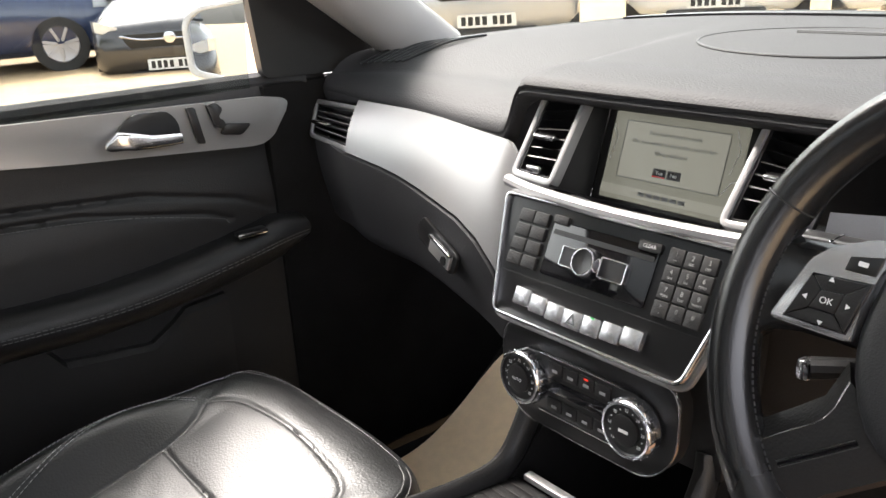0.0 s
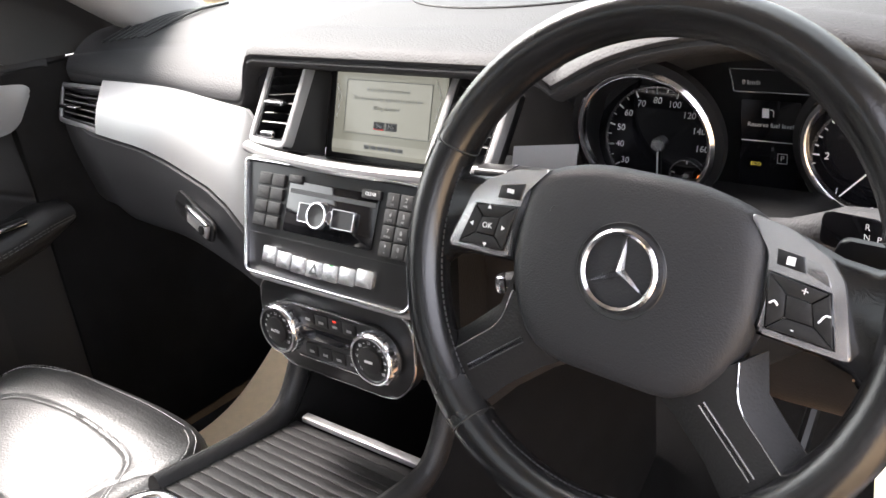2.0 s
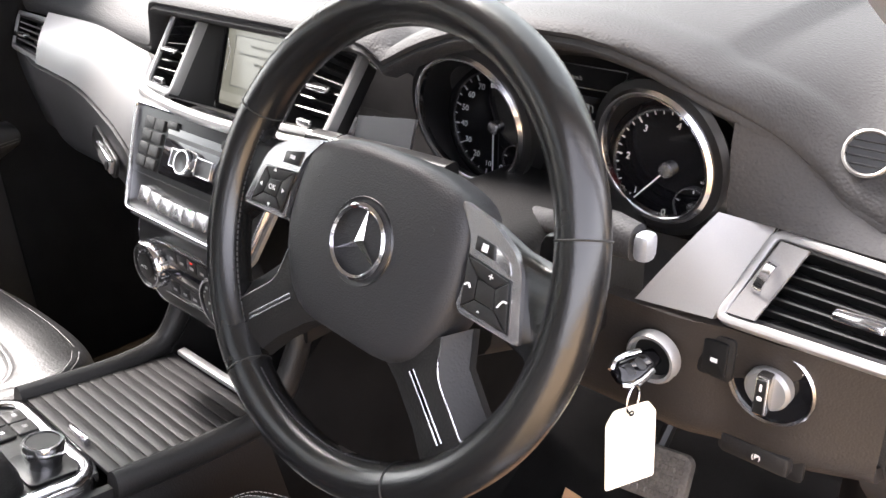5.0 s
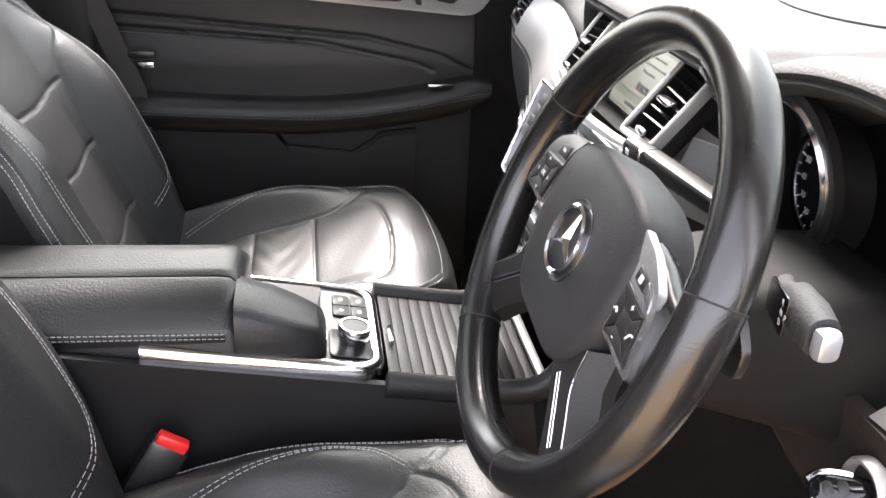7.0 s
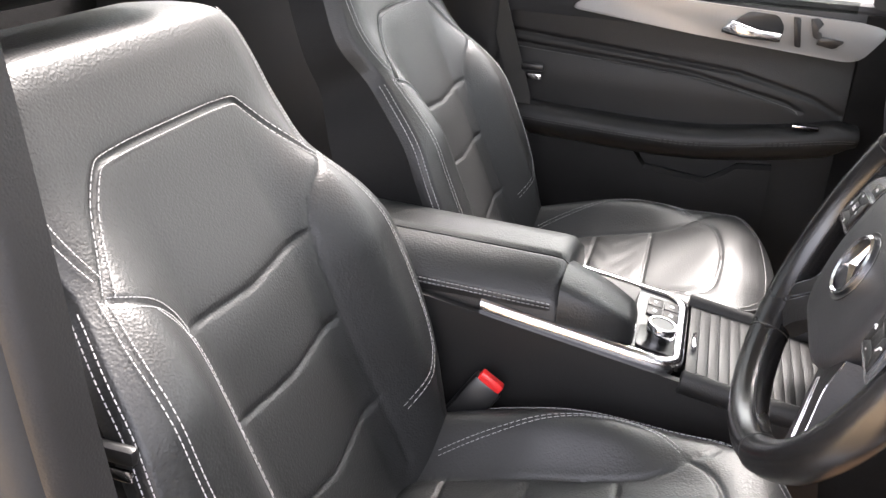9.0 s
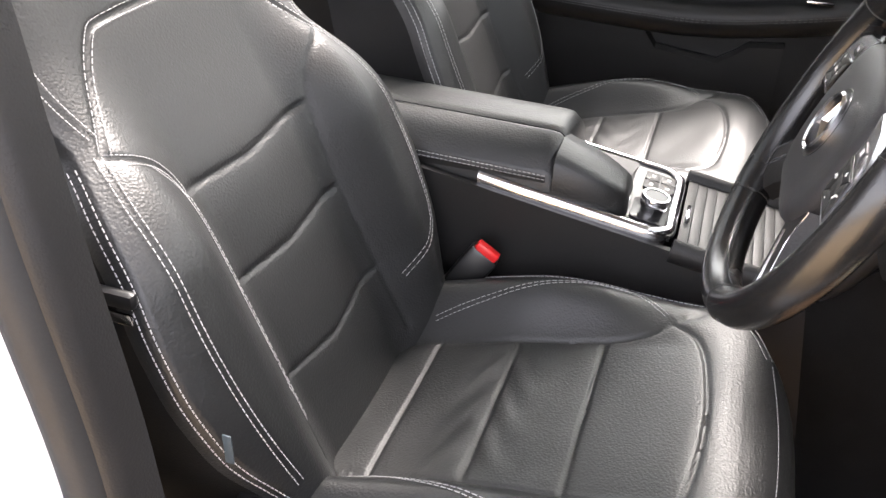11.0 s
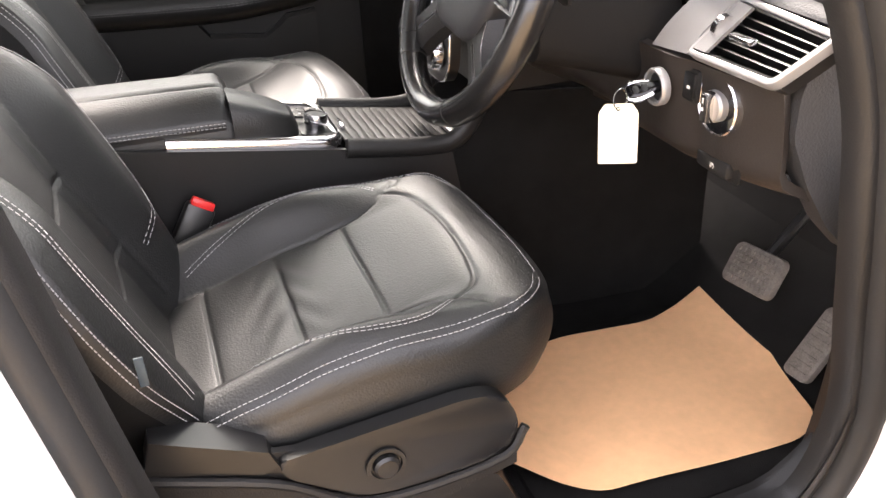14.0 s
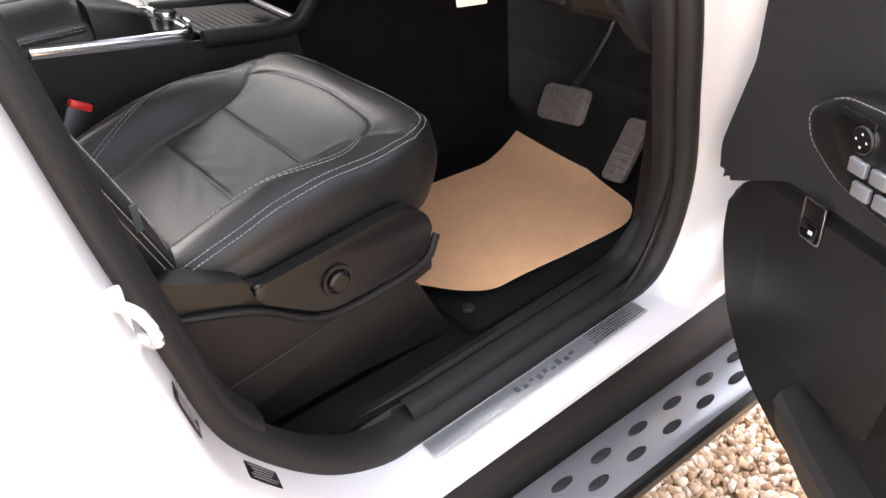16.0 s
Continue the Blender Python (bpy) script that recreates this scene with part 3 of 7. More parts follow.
# climate panel
CLIM = axes((0.016, 0.062, 1.070), (1, 0, 0), (0, 0.06, 1), (0, -1, 0.06))
cl = thing("climate_panel", "black climate control panel with two chrome dials", "control panel", (0.014, 0.06, 1.01))
co = rpoly([(-0.085, -0.052), (0.085, -0.052), (0.112, -0.02), (0.115, 0.052), (-0.115, 0.052), (-0.112, -0.02)], 0.03)
part("panel_face", prism(co, 0.02, CLIM, 0.004, -0.014), SMOOTH, cl)
part("chrome_edge", frame_ring(inset(co, -0.001), inset(co, 0.0015), 0.003, CLIM, 0.001, 0.003), CHROME, cl)
for dx in (-0.07, 0.07):
    k = part("dial", lathe([(0.027, 0.0), (0.027, 0.016), (0.0245, 0.018), (0.0228, 0.0165), (0.0, 0.0165)], 40, CLIM @ pose(dx, 0, 0.006)), SMOOTH, cl)
    part("dial_ring", lathe([(0.0265, 0.003), (0.0288, 0.003), (0.0288, 0.016), (0.027, 0.019), (0.0248, 0.019), (0.0248, 0.016)], 40, CLIM @ pose(dx, 0, 0.006)), CHROME, k)

# ---- display ----
dsp = thing("display", "lit navigation screen with a fuel message", "screen", (0.007, 0.2, 1.23))
DISP = axes((0.01, 0.188, 1.277), (1, 0, 0), (0, 0.33, 0.944), (0, -0.944, 0.33))
part("hood_box", loft([[(-0.092, 0.124, 1.249), (0.115, 0.124, 1.249), (0.117, 0.197, 1.341), (-0.093, 0.197, 1.341)],
                       [(-0.083, 0.176, 1.225), (0.101, 0.176, 1.225), (0.101, 0.213, 1.331), (-0.083, 0.213, 1.331)]], caps=False), SMOOTH, dsp)
part("bezel", prism(rrect(0.186, 0.112, 0.004), 0.004, DISP @ pose(0, 0, -0.012)), SMOOTH, dsp)
part("screen", prism(rrect(0.158, 0.091, 0.002), 0.003, DISP @ pose(0, 0, -0.006)), SCREEN, dsp)


# ---- air vents ----
def vent(name, corners, slats, fr=0.0075, lower=0.0, label="black air vent in a silver frame", depth=0.012, slat=None):
    """A vent in the plane of four corners (bottom left, bottom right, top right, top left, seen from the seats)."""
    bl, br, tr, tl = (Vector(c) for c in corners)
    o = (bl + br + tr + tl) / 4
    x = ((br - bl) + (tr - tl)).normalized()
    up = ((tl - bl) + (tr - br))
    z = x.cross(up).normalized()
    m = axes(o, x, z.cross(x), z)
    inv = m.inverted()
    q = [(inv @ c).to_2d() for c in (bl, br, tr, tl)]
    out = rpoly([tuple(p) for p in q], 0.012)
    t = thing(name, label, "air vent", o)
    part("vent_frame", frame_ring(out, inset(out, fr), depth, m, 0.002, -depth + 0.004), SILVER, t)
    inn = inset(out, fr)
    part("vent_back", prism(inn, 0.002, m, 0, -0.03), SMOOTH, t)
    part("vent_throat", frame_ring(inn, inset(inn, 0.003), 0.03, m, 0, -0.029), SMOOTH, t)
    hgt = (q[3] - q[0]).length
    for i in range(slats):
        k = (i + 1 + lower * slats) / (slats + 1 + lower * slats)
        a, b = q[0].lerp(q[3], k), q[1].lerp(q[2], k)
        w = (b - a)
        a, b = a + w.normalized() * fr * 1.3, b - w.normalized() * fr * 1.3
        part("slat", loft([[(p.x, p.y - 0.0014, -0.02), (p.x, p.y - 0.0006, 0.0), (p.x, p.y + 0.0012, -0.001), (p.x, p.y + 0.0022, -0.02)] for p in (a, b)], m=m), slat or SMOOTH, t)
    return t, m, q


vent("air_vent", [(-0.158, 0.134, 1.247), (-0.089, 0.124, 1.249), (-0.091, 0.197, 1.339), (-0.162, 0.19, 1.331)], 7, lower=0.22)
vent("air_vent", [(0.112, 0.124, 1.249), (0.186, 0.132, 1.249), (0.190, 0.19, 1.328), (0.115, 0.197, 1.339)], 7, lower=0.22)
vent("air_vent", [(-0.72, 0.196, 1.209), (-0.56, 0.172, 1.208), (-0.588, 0.215, 1.269), (-0.75, 0.232, 1.264)], 6, label="grey-slatted passenger air vent in a silver frame", slat=GREY_PLASTIC)
vent("air_vent", [(0.572, 0.190, 1.168), (0.715, 0.195, 1.168), (0.75, 0.245, 1.222), (0.590, 0.246, 1.232)], 7)
part("stack_bar", tube(spline([(-0.163, 0.132, 1.243), (-0.1, 0.116, 1.243), (0.012, 0.108, 1.243), (0.12, 0.116, 1.243), (0.187, 0.13, 1.243)], 24), 0.007, 10), SILVER, hu)
part("driver_trim", surface(lambda u, v: (0.505 + 0.067 * u + (0.044 - 0.026 * u) * v, 0.187 + 0.004 * u + 0.043 * v + 0.012 * u * v - 0.008 * math.sin(math.pi * v), 1.164 + 0.004 * u + 0.076 * v - 0.012 * u * v), 8, 8, 0.008), SILVER, db)
part("column_trim", surface(lambda u, v: (0.186 + 0.056 * u, 0.15 + 0.025 * u + 0.025 * v, 1.195 + 0.07 * v), 6, 6, 0.008), SILVER, db)

# ---- instruments ----
ic = thing("instrument_cluster", "two chrome-ringed gauges with a dark display between", "instruments", (0.372, 0.28, 1.2))
part("backing", prism(rrect(0.38, 0.17, 0.06), 0.01, axes((0.392, 0.300, 1.262), (1, 0, 0), (0, 0, 1), (0, -1, 0))), SMOOTH, ic)
for gx, gr in ((0.296, 0.0645), (0.487, 0.0605)):
    g = axes((gx, 0.2595, 1.253), (1, 0, 0), (0, 0, 1), (0, -1, 0))
    d = part("gauge", lathe([(gr, 0.0), (gr, 0.001), (0.0, 0.001)], 48, g), PIANO, ic)
    lx, ly, lr, turned = (0.305, 0.205, 0.062, 0.0) if gx < 0.4 else (0.490, 0.223, 0.0555, -0.17)
    front = axes((lx, ly, 1.274), (1, turned, 0), (0, -0.16, 0.987), (turned, -0.987, -0.16))
    turn_ = [2 * math.pi * i / 64 for i in range(64)]
    part("gauge_tube", loft([[g @ Vector((gr * math.cos(q), gr * math.sin(q), 0.0005)) for q in turn_], [front @ Vector((lr * math.cos(q), lr * math.sin(q), 0)) for q in turn_]], caps=False), SMOOTH, d)
    part("gauge_ring", lathe([(lr - 0.003, -0.004), (lr - 0.0025, 0.001), (lr - 0.001, 0.0025), (lr + 0.0015, 0.003), (lr + 0.0042, 0.0), (lr + 0.0045, -0.008)], 64, front), CHROME, d)
    part("ring_shadow", lathe([(lr + 0.0044, -0.002), (lr + 0.011, -0.003), (lr + 0.011, -0.012)], 64, front), SMOOTH, d)

# ---- centre console ----
def deck(y):
    return 0.950 - 0.165 * (y + 0.12)


cc = thing("centre_console", "black centre console with silver rails and roller cover", "console", (0, -0.2, 0.56))
for sx in (-1, 1):
    part("side_wall", surface(lambda u, v: (sx * (0.112 + 0.004 * v), -0.62 + 0.72 * u + 0.06 * v * 0, deck(-0.62 + 0.72 * u) - 0.012 - (deck(-0.62 + 0.72 * u) - 0.572) * v), 16, 8, 0.01, (-sx, 0, 0)), PLASTIC, cc)
    part("front_rail", tube(spline([(sx * 0.112, -0.12, deck(-0.12) - 0.010), (sx * 0.112, 0.0, deck(0) - 0.008), (sx * 0.116, 0.07, 0.927), (sx * 0.116, 0.115, 0.985), (sx * 0.112, 0.13, 1.02)], 20), 0.012, 12, ry=0.017), PLASTIC, cc)
    part("footwell_cheek", surface(lambda u, v: (sx * (0.112 + 0.033 * u), 0.06 + 0.5 * u, 0.905 + 0.10 * sstep(0.0, 0.2, u) - 0.05 * u - (0.335 + 0.10 * sstep(0.0, 0.2, u)) * v), 10, 8, 0.01, (-sx, 0, 0)), CARPET, cc)
RX = 0.098
RIMLINE = [(-RX, y) for y in (-0.395, -0.3, -0.2)] + [(-RX + 0.03 * (1 - math.cos(a)), -0.156 + 0.03 * math.sin(a)) for a in np.linspace(0, math.pi / 2, 8)] + [(x, -0.126) for x in (-0.04, 0.04)] + [(RX - 0.03 * (1 - math.cos(a)), -0.156 + 0.03 * math.sin(a)) for a in np.linspace(math.pi / 2, 0, 8)] + [(RX, y) for y in (-0.2, -0.3, -0.395)]


def console_rim():
    rings = []
    for i, (x, y) in enumerate(RIMLINE):
        (x0, y0), (x1, y1) = RIMLINE[max(i - 1, 0)], RIMLINE[min(i + 1, len(RIMLINE) - 1)]
        d = Vector((x1 - x0, y1 - y0)).normalized()
        out = Vector((-d.y, d.x))
        rings.append([(x + out.x * o, y + out.y * o, deck(y) + z) for o, z in ((-0.008, 0.0), (-0.0085, 0.004), (-0.006, 0.0058), (0.0, 0.006), (0.005, 0.004), (0.0075, -0.002), (0.0085, -0.012), (0.007, -0.018), (0.0, -0.018))])
    return loft(rings)


part("silver_rim", console_rim(), CHROME, cc, "polished silver rim round the console deck", angle=50)
part("deck_plate", surface(lambda u, v: (-0.094 + 0.188 * u, -0.4 + 0.275 * v, deck(-0.4 + 0.275 * v)), 4, 8, 0.01, (0, 0, -1)), SMOOTH, cc)
for i in range(13):
    y = -0.108 + i * 0.0145
    part("roller_slat", box((0, 0, 0), (0.208, 0.0141, 0.005), 0.0004, m=pose(0.002, y, deck(y) - 0.008, -9.4)), PLASTIC, cc)
part("roller_end_strip", box((0.006, 0.078, 0.919), (0.192, 0.012, 0.008), 0.002), SILVER, cc)
ar = thing("armrest", "black leather armrest with a split lid over the console box", "armrest", (0.012, -0.45, 0.95))
AX = -0.004
part("box_sides", loft([[(x, y, z) for x, y in rrect(0.186, 0.40, 0.02, cx=AX, cy=-0.487)] for z in (0.93, 0.995)]), LEATHER_TRIM, ar)
part("lid_lip", loft([[(x, y, z) for x, y in rrect(0.202, 0.405, 0.022, cx=AX, cy=-0.487)] for z in (0.998, 1.006)]), LEATHER_TRIM, ar)
for sx, x0, x1 in ((-1, AX - 0.1, 0.0285), (1, 0.0315, AX + 0.1)):
    def lid(u, v):
        x, y = x0 + (x1 - x0) * u, -0.69 + 0.406 * v
        e = abs(x - AX) / 0.1
        z = 1.052 - 0.042 * e ** 3.2 - 0.014 * clamp((v - 0.95) / 0.05) ** 2 + 0.012 * (1 - v)
        gap = min(abs(x - x0 if sx > 0 else x - x1), 0.006) / 0.006
        return (x, y, z - 0.003 * (1 - gap) ** 2)
    part("lid_cushion", surface(lid, 20, 30, 0.04, (0, 0, -1)), LEATHER, ar, "smooth black leather lid half", angle=60)
for o in (0.0, 0.006):
    part("lid_stitching", stitches([Vector((AX + 0.1018, -0.68 + 0.02 * i, 1.009 - o + 0.012 * (1 - i / 19.5))) for i in range(20)], 0, [Vector((1, 0, 0))] * 20, 0.0042, 0.002, 0.0005), THREAD, ar)
# ---- steering wheel ----
WHEEL = axes((0.3935, 0.004, 1.250), (1, 0, 0), (0, 0.3907, 0.9205), (0, -0.9205, 0.3907)) @ pose(0, 0, 0, 0, 0, -4) @ Matrix.Diagonal((1.025, 1.025, 1.025, 1))
sw = thing("steering_wheel", "black leather steering wheel with silver spoke inserts", "steering wheel", (0.397, 0.005, 1.250))
circle = [WHEEL @ Vector((0.170 * math.cos(a), 0.170 * math.sin(a), 0.001)) for a in np.linspace(0, 2 * math.pi, 96, endpoint=False)]
part("rim", tube(circle, 0.0168, 18, True, ry=0.0195, up=WHEEL.col[2][:3]), WHEEL_LEATHER, sw)
padline = rpoly([(-0.06, -0.075), (0.06, -0.075), (0.092, -0.02), (0.085, 0.052), (0.04, 0.066), (-0.04, 0.066), (-0.085, 0.052), (-0.092, -0.02)], 0.03)
part("airbag_pad", loft([[(x, y, z) for x, y in scaled(padline, d)] for z, d in ((-0.03, 0.96), (0.0, 1.0), (0.006, 0.98), (0.0105, 0.93), (0.013, 0.85), (0.0145, 0.7), (0.0155, 0.5), (0.0158, 0.25))], m=WHEEL), AIRBAG, sw, "grained grey airbag cover")
star = part("badge_ring", lathe([(0.0235, 0.0), (0.0275, 0.0), (0.0275, 0.004), (0.0255, 0.0055), (0.0235, 0.004)], 48, WHEEL @ pose(0, 0, 0.0155)), CHROME, sw)
for a in (90, 210, 330):
    part("badge_ray", loft([[(-0.0035, 0, 0), (0, 0, 0.005), (0.0035, 0, 0)], [(-0.0004, 0.0245, 0), (0, 0.0245, 0.0015), (0.0004, 0.0245, 0)]], m=WHEEL @ pose(0, 0, 0.0165, 0, 0, a - 90)), CHROME, star)
def lerp_quad(q, k):
    """The four corners drawn in towards their middle."""
    cx, cy = sum(x for x, y in q) / 4, sum(y for x, y in q) / 4
    return [(cx + (x - cx) * k, cy + (y - cy) * k) for x, y in q]


KEYFACE = [(0.089, 0.0242), (0.1265, 0.0197), (0.136, -0.0123), (0.0943, -0.0102)]
FLAT_KEY = {1: [(0.0915, 0.0375), (0.107, 0.036), (0.110, 0.0268), (0.0928, 0.0285)], -1: [(0.0875, 0.0410), (0.1075, 0.0360), (0.1085, 0.0270), (0.0895, 0.0285)]}
SPOKE_UP = [(0.084, -0.036), (0.0905, -0.062), (0.110, -0.081), (0.128, -0.097)]
SPOKE_LOW = [(0.028, -0.072), (0.05, -0.086), (0.076, -0.109), (0.096, -0.133)]
for sx in (-1, 1):
    def side(q):
        return [(sx * x, y) for x, y in q][::sx]
    arm = part("spoke", loft([[(sx * x, y, z) for y, z in ((0.047 - k, -0.016), (0.052 - k, -0.002), (0.044 - k, 0.005), (-0.010 + k2, 0.005), (-0.016 + k2, -0.001), (-0.014 + k2, -0.016))] for x, k, k2 in ((0.07, 0, 0), (0.10, 0.004, -0.001), (0.125, 0.012, -0.003), (0.145, 0.014, -0.008), (0.157, 0.009, -0.020), (0.166, 0.004, -0.030))], m=WHEEL), WHEEL_LEATHER, sw, angle=70)
    part("spoke_insert", prism(side(rpoly([(0.070, 0.0548), (0.098, 0.0495), (0.121, 0.038), (0.131, 0.0275), (0.1452, -0.0162), (0.0905, -0.0138), (0.0915, 0.01), (0.0865, 0.035)], 0.004)), 0.0062, WHEEL @ pose(0, 0, 0.003), 0.0018), GREY_BUTTON, arm, "satin silver button surround")
    pad_ = part("button_pad", prism(side(KEYFACE), 0.0012, WHEEL @ pose(0, 0, 0.009), 0.0005), PIANO, arm)
    outer, inner = lerp_quad(KEYFACE, 0.95), lerp_quad(KEYFACE, 0.40)
    for i in range(4):
        j = (i + 1) % 4
        part("key_cap", prism(side(lerp_quad([outer[i], outer[j], inner[j], inner[i]], 0.95)), 0.0016, WHEEL @ pose(0, 0, 0.0098), 0.0005), PLASTIC, pad_)
    part("centre_key", prism(side(lerp_quad(KEYFACE, 0.38)), 0.0019, WHEEL @ pose(0, 0, 0.0098), 0.0005), PLASTIC, pad_)
    part("flat_key", prism(side(FLAT_KEY[sx]), 0.0016, WHEEL @ pose(0, 0, 0.0088), 0.0006), SMOOTH, arm)
    if sx > 0:
        part("rocker_key", prism(rpoly([(0.1085, 0.0358), (0.1205, 0.0305), (0.1255, 0.0222), (0.111, 0.0268)], 0.002), 0.0012, WHEEL @ pose(0, 0, 0.0088), 0.0005), GREY_BUTTON, arm)
        part("mark", box((0.1005, 0.032, 0.0105), (0.005, 0.005, 0.0002), m=WHEEL), MARK, arm)
    else:
        part("mark", box((-0.0985, 0.0335, 0.0105), (0.006, 0.003, 0.0002), m=WHEEL), MARK, arm)
    rings = []
    for (ux, uy), (lx, ly) in zip(SPOKE_UP, SPOKE_LOW):
        rings.append([(sx * x, y, z) for x, y, z in ((lx, ly, -0.02), (lx + 0.001, ly + 0.002, -0.004), (lx * 0.7 + ux * 0.3, ly * 0.7 + uy * 0.3, 0.0025), (lx * 0.3 + ux * 0.7, ly * 0.3 + uy * 0.7, 0.0038), (ux, uy, 0.0035), (ux + 0.011, uy + 0.010, -0.012), (ux + 0.008, uy + 0.008, -0.024))])
    sp = part("lower_spoke", loft(rings, m=WHEEL), PLASTIC, sw, angle=35)
    for o in (-0.0019, 0.0019):
        part("spoke_strip", tube([WHEEL @ Vector((sx * (0.0675 + o * 0.65), -0.068 + o * 0.76, 0.0038)), WHEEL @ Vector((sx * (0.108 + o * 0.65), -0.1025 + o * 0.76, 0.0036))], 0.0007, 6), CHROME, sp)
    part("strip_groove", tube([WHEEL @ Vector((sx * 0.0675, -0.068, 0.0026)), WHEEL @ Vector((sx * 0.108, -0.1025, 0.0024))], 0.0016, 6), PIANO, sp)
    part("edge_strip", tube(spline([WHEEL @ Vector((sx * x, y, 0.0036)) for x, y in SPOKE_UP], 14), 0.0007, 6), CHROME, sp)
    part("horn_mark", tube([WHEEL @ Vector((sx * 0.055 + 0.006 * math.cos(a), 0.028 + 0.0035 * math.sin(a), 0.0143)) for a in np.linspace(0.4, 5.9, 12)], 0.0004, 5), SMOOTH, sw)
part("badge_well", lathe([(0.0285, 0.0005), (0.0315, 0.0012), (0.0325, 0.0)], 48, WHEEL @ pose(0, 0, 0.0150)), SMOOTH, sw)
    # seams and stitching on the rim
for a in (20, 160, 236, 300):
    ra = radians(a)
    c0 = WHEEL @ Vector((0.170 * math.cos(ra), 0.170 * math.sin(ra), 0.001))
    q = axes(c0, WHEEL.to_3x3() @ Vector((math.cos(ra), math.sin(ra), 0)), WHEEL.col[2][:3], WHEEL.to_3x3() @ Vector((math.sin(ra), -math.cos(ra), 0)))
    part("rim_seam", tube([q @ Vector((0.0169 * math.cos(t), 0.0196 * math.sin(t), 0)) for t in np.linspace(0, 2 * math.pi, 24, endpoint=False)], 0.0007, 5, True, up=q.col[2][:3]), RUBBER, sw)


def rim_stitch(a0, a1):
    path, nor = [], []
    for a in np.linspace(radians(a0), radians(a1), 40):
        d = Vector((math.cos(a), math.sin(a), 0))
        path.append(WHEEL @ (d * 0.1541 + Vector((0, 0, 0.005))))
        nor.append((WHEEL.to_3x3() @ (-d + Vector((0, 0, 0.3)))).normalized())
    return stitches(path, 0, nor, 0.004, 0.002, 0.0005)


DARK_THREAD = material("black_thread", (0.03, 0.03, 0.032), 0.6, vary=0.1)
part("rim_stitching", rim_stitch(164, 230), DARK_THREAD, sw)
part("rim_stitching", rim_stitch(240, 296), DARK_THREAD, sw)
text("AIRBAG", 0.0085, WHEEL @ pose(-0.004, -0.052, 0.0122, -6), SMOOTH, sw, 0.0003)
LK, RK = WHEEL @ pose(-0.1115, 0.0053, 0.0119, 0, 0, 4), WHEEL @ pose(0.1115, 0.0053, 0.0119, 0, 0, -4)
text("OK", 0.006, LK, MARK, sw, 0.0002)
for w, dx, dy in (("+", 0, 0.0135), ("-", 0, -0.0135)):
    text(w, 0.008, RK @ pose(dx, dy * 0.85, 0), MARK, sw, 0.0002)
for a in range(4):
    part("arrow_mark", prism([(-0.0018, 0), (0.0018, 0), (0, 0.003)], 0.0003, LK @ pose(0, 0, 0, 0, 0, 90 * a) @ pose(0, 0.0125, 0)), MARK, sw)
part("phone_mark", tube(spline([RK @ Vector((0.012, -0.003, 0)), RK @ Vector((0.0145, 0.002, 0)), RK @ Vector((0.0175, 0.0025, 0))], 6), 0.0007, 5), MARK, sw)
part("hang_up_mark", tube(spline([RK @ Vector((-0.017, -0.001, 0)), RK @ Vector((-0.0145, 0.001, 0)), RK @ Vector((-0.012, -0.001, 0))], 6), 0.0008, 5), MARK, sw)
part("column_shroud", loft([[(x, y, z) for x, z in rrect(w, h, 0.03, cx=0.397, cy=zc)] for y, w, h, zc in ((0.06, 0.12, 0.10, 1.19), (0.14, 0.15, 0.12, 1.18), (0.24, 0.17, 0.14, 1.16))]), MATTE, sw)


# ---- audio panel controls ----
part("gloss_panel", prism(rrect(0.132, 0.056, 0.003, cx=-0.007, cy=0.082), 0.0018, PANEL @ pose(0, 0, 0.004), 0.0005), PIANO, hu)
part("disc_slot", prism(rrect(0.125, 0.005, 0.001, cx=-0.007, cy=0.099), 0.0006, PANEL @ pose(0, 0, 0.0058)), SMOOTH, hu)
for i in range(4):
    for j in range(2):
        part("preset_button", prism(rrect(0.0205, 0.0135, 0.0015), 0.0034, PANEL @ pose(-0.112 + 0.0212 * j, 0.107 - 0.0155 * i, 0.004), 0.0012), PLASTIC, hu)
part("preset_button", prism(rrect(0.02, 0.009, 0.002), 0.004, PANEL @ pose(-0.064, 0.1115, 0.004), 0.0012), PLASTIC, hu)
ck = part("clear_button", prism(rrect(0.026, 0.0095, 0.002), 0.004, PANEL @ pose(0.048, 0.1095, 0.004), 0.0012), PLASTIC, hu)
text("CLEAR", 0.005, PANEL @ pose(0.048, 0.1095, 0.0083), MARK, ck, 0.0001)
for i, row in enumerate(("123", "456", "789", "*0#")):
    for j, ch in enumerate(row):
        k = part("number_key", prism(rrect(0.0164, 0.0152, 0.0015), 0.0032, PANEL @ pose(0.0775 + 0.0172 * j, 0.107 - 0.0162 * i, 0.004), 0.001), PLASTIC, hu)
        text(ch, 0.0062, PANEL @ pose(0.0775 + 0.0172 * j, 0.109 - 0.0162 * i, 0.0074), DIM_MARK, k, 0.0001)
        sub = (("oo", "ABC", "DEF"), ("GHI", "JKL", "MNO"), ("PQRS", "TUV", "WXYZ"), ("+", "_", ""))[i][j]
        if sub:
            text(sub, 0.0034, PANEL @ pose(0.0775 + 0.0172 * j, 0.1035 - 0.0162 * i, 0.0074), DIM_MARK, k, 0.0001)
vk = part("volume_knob", lathe([(0.013, 0), (0.013, 0.013), (0.0118, 0.0145), (0.010, 0.014), (0, 0.0135)], 36, PANEL @ pose(-0.012, 0.078, 0.0055)), SMOOTH, hu)
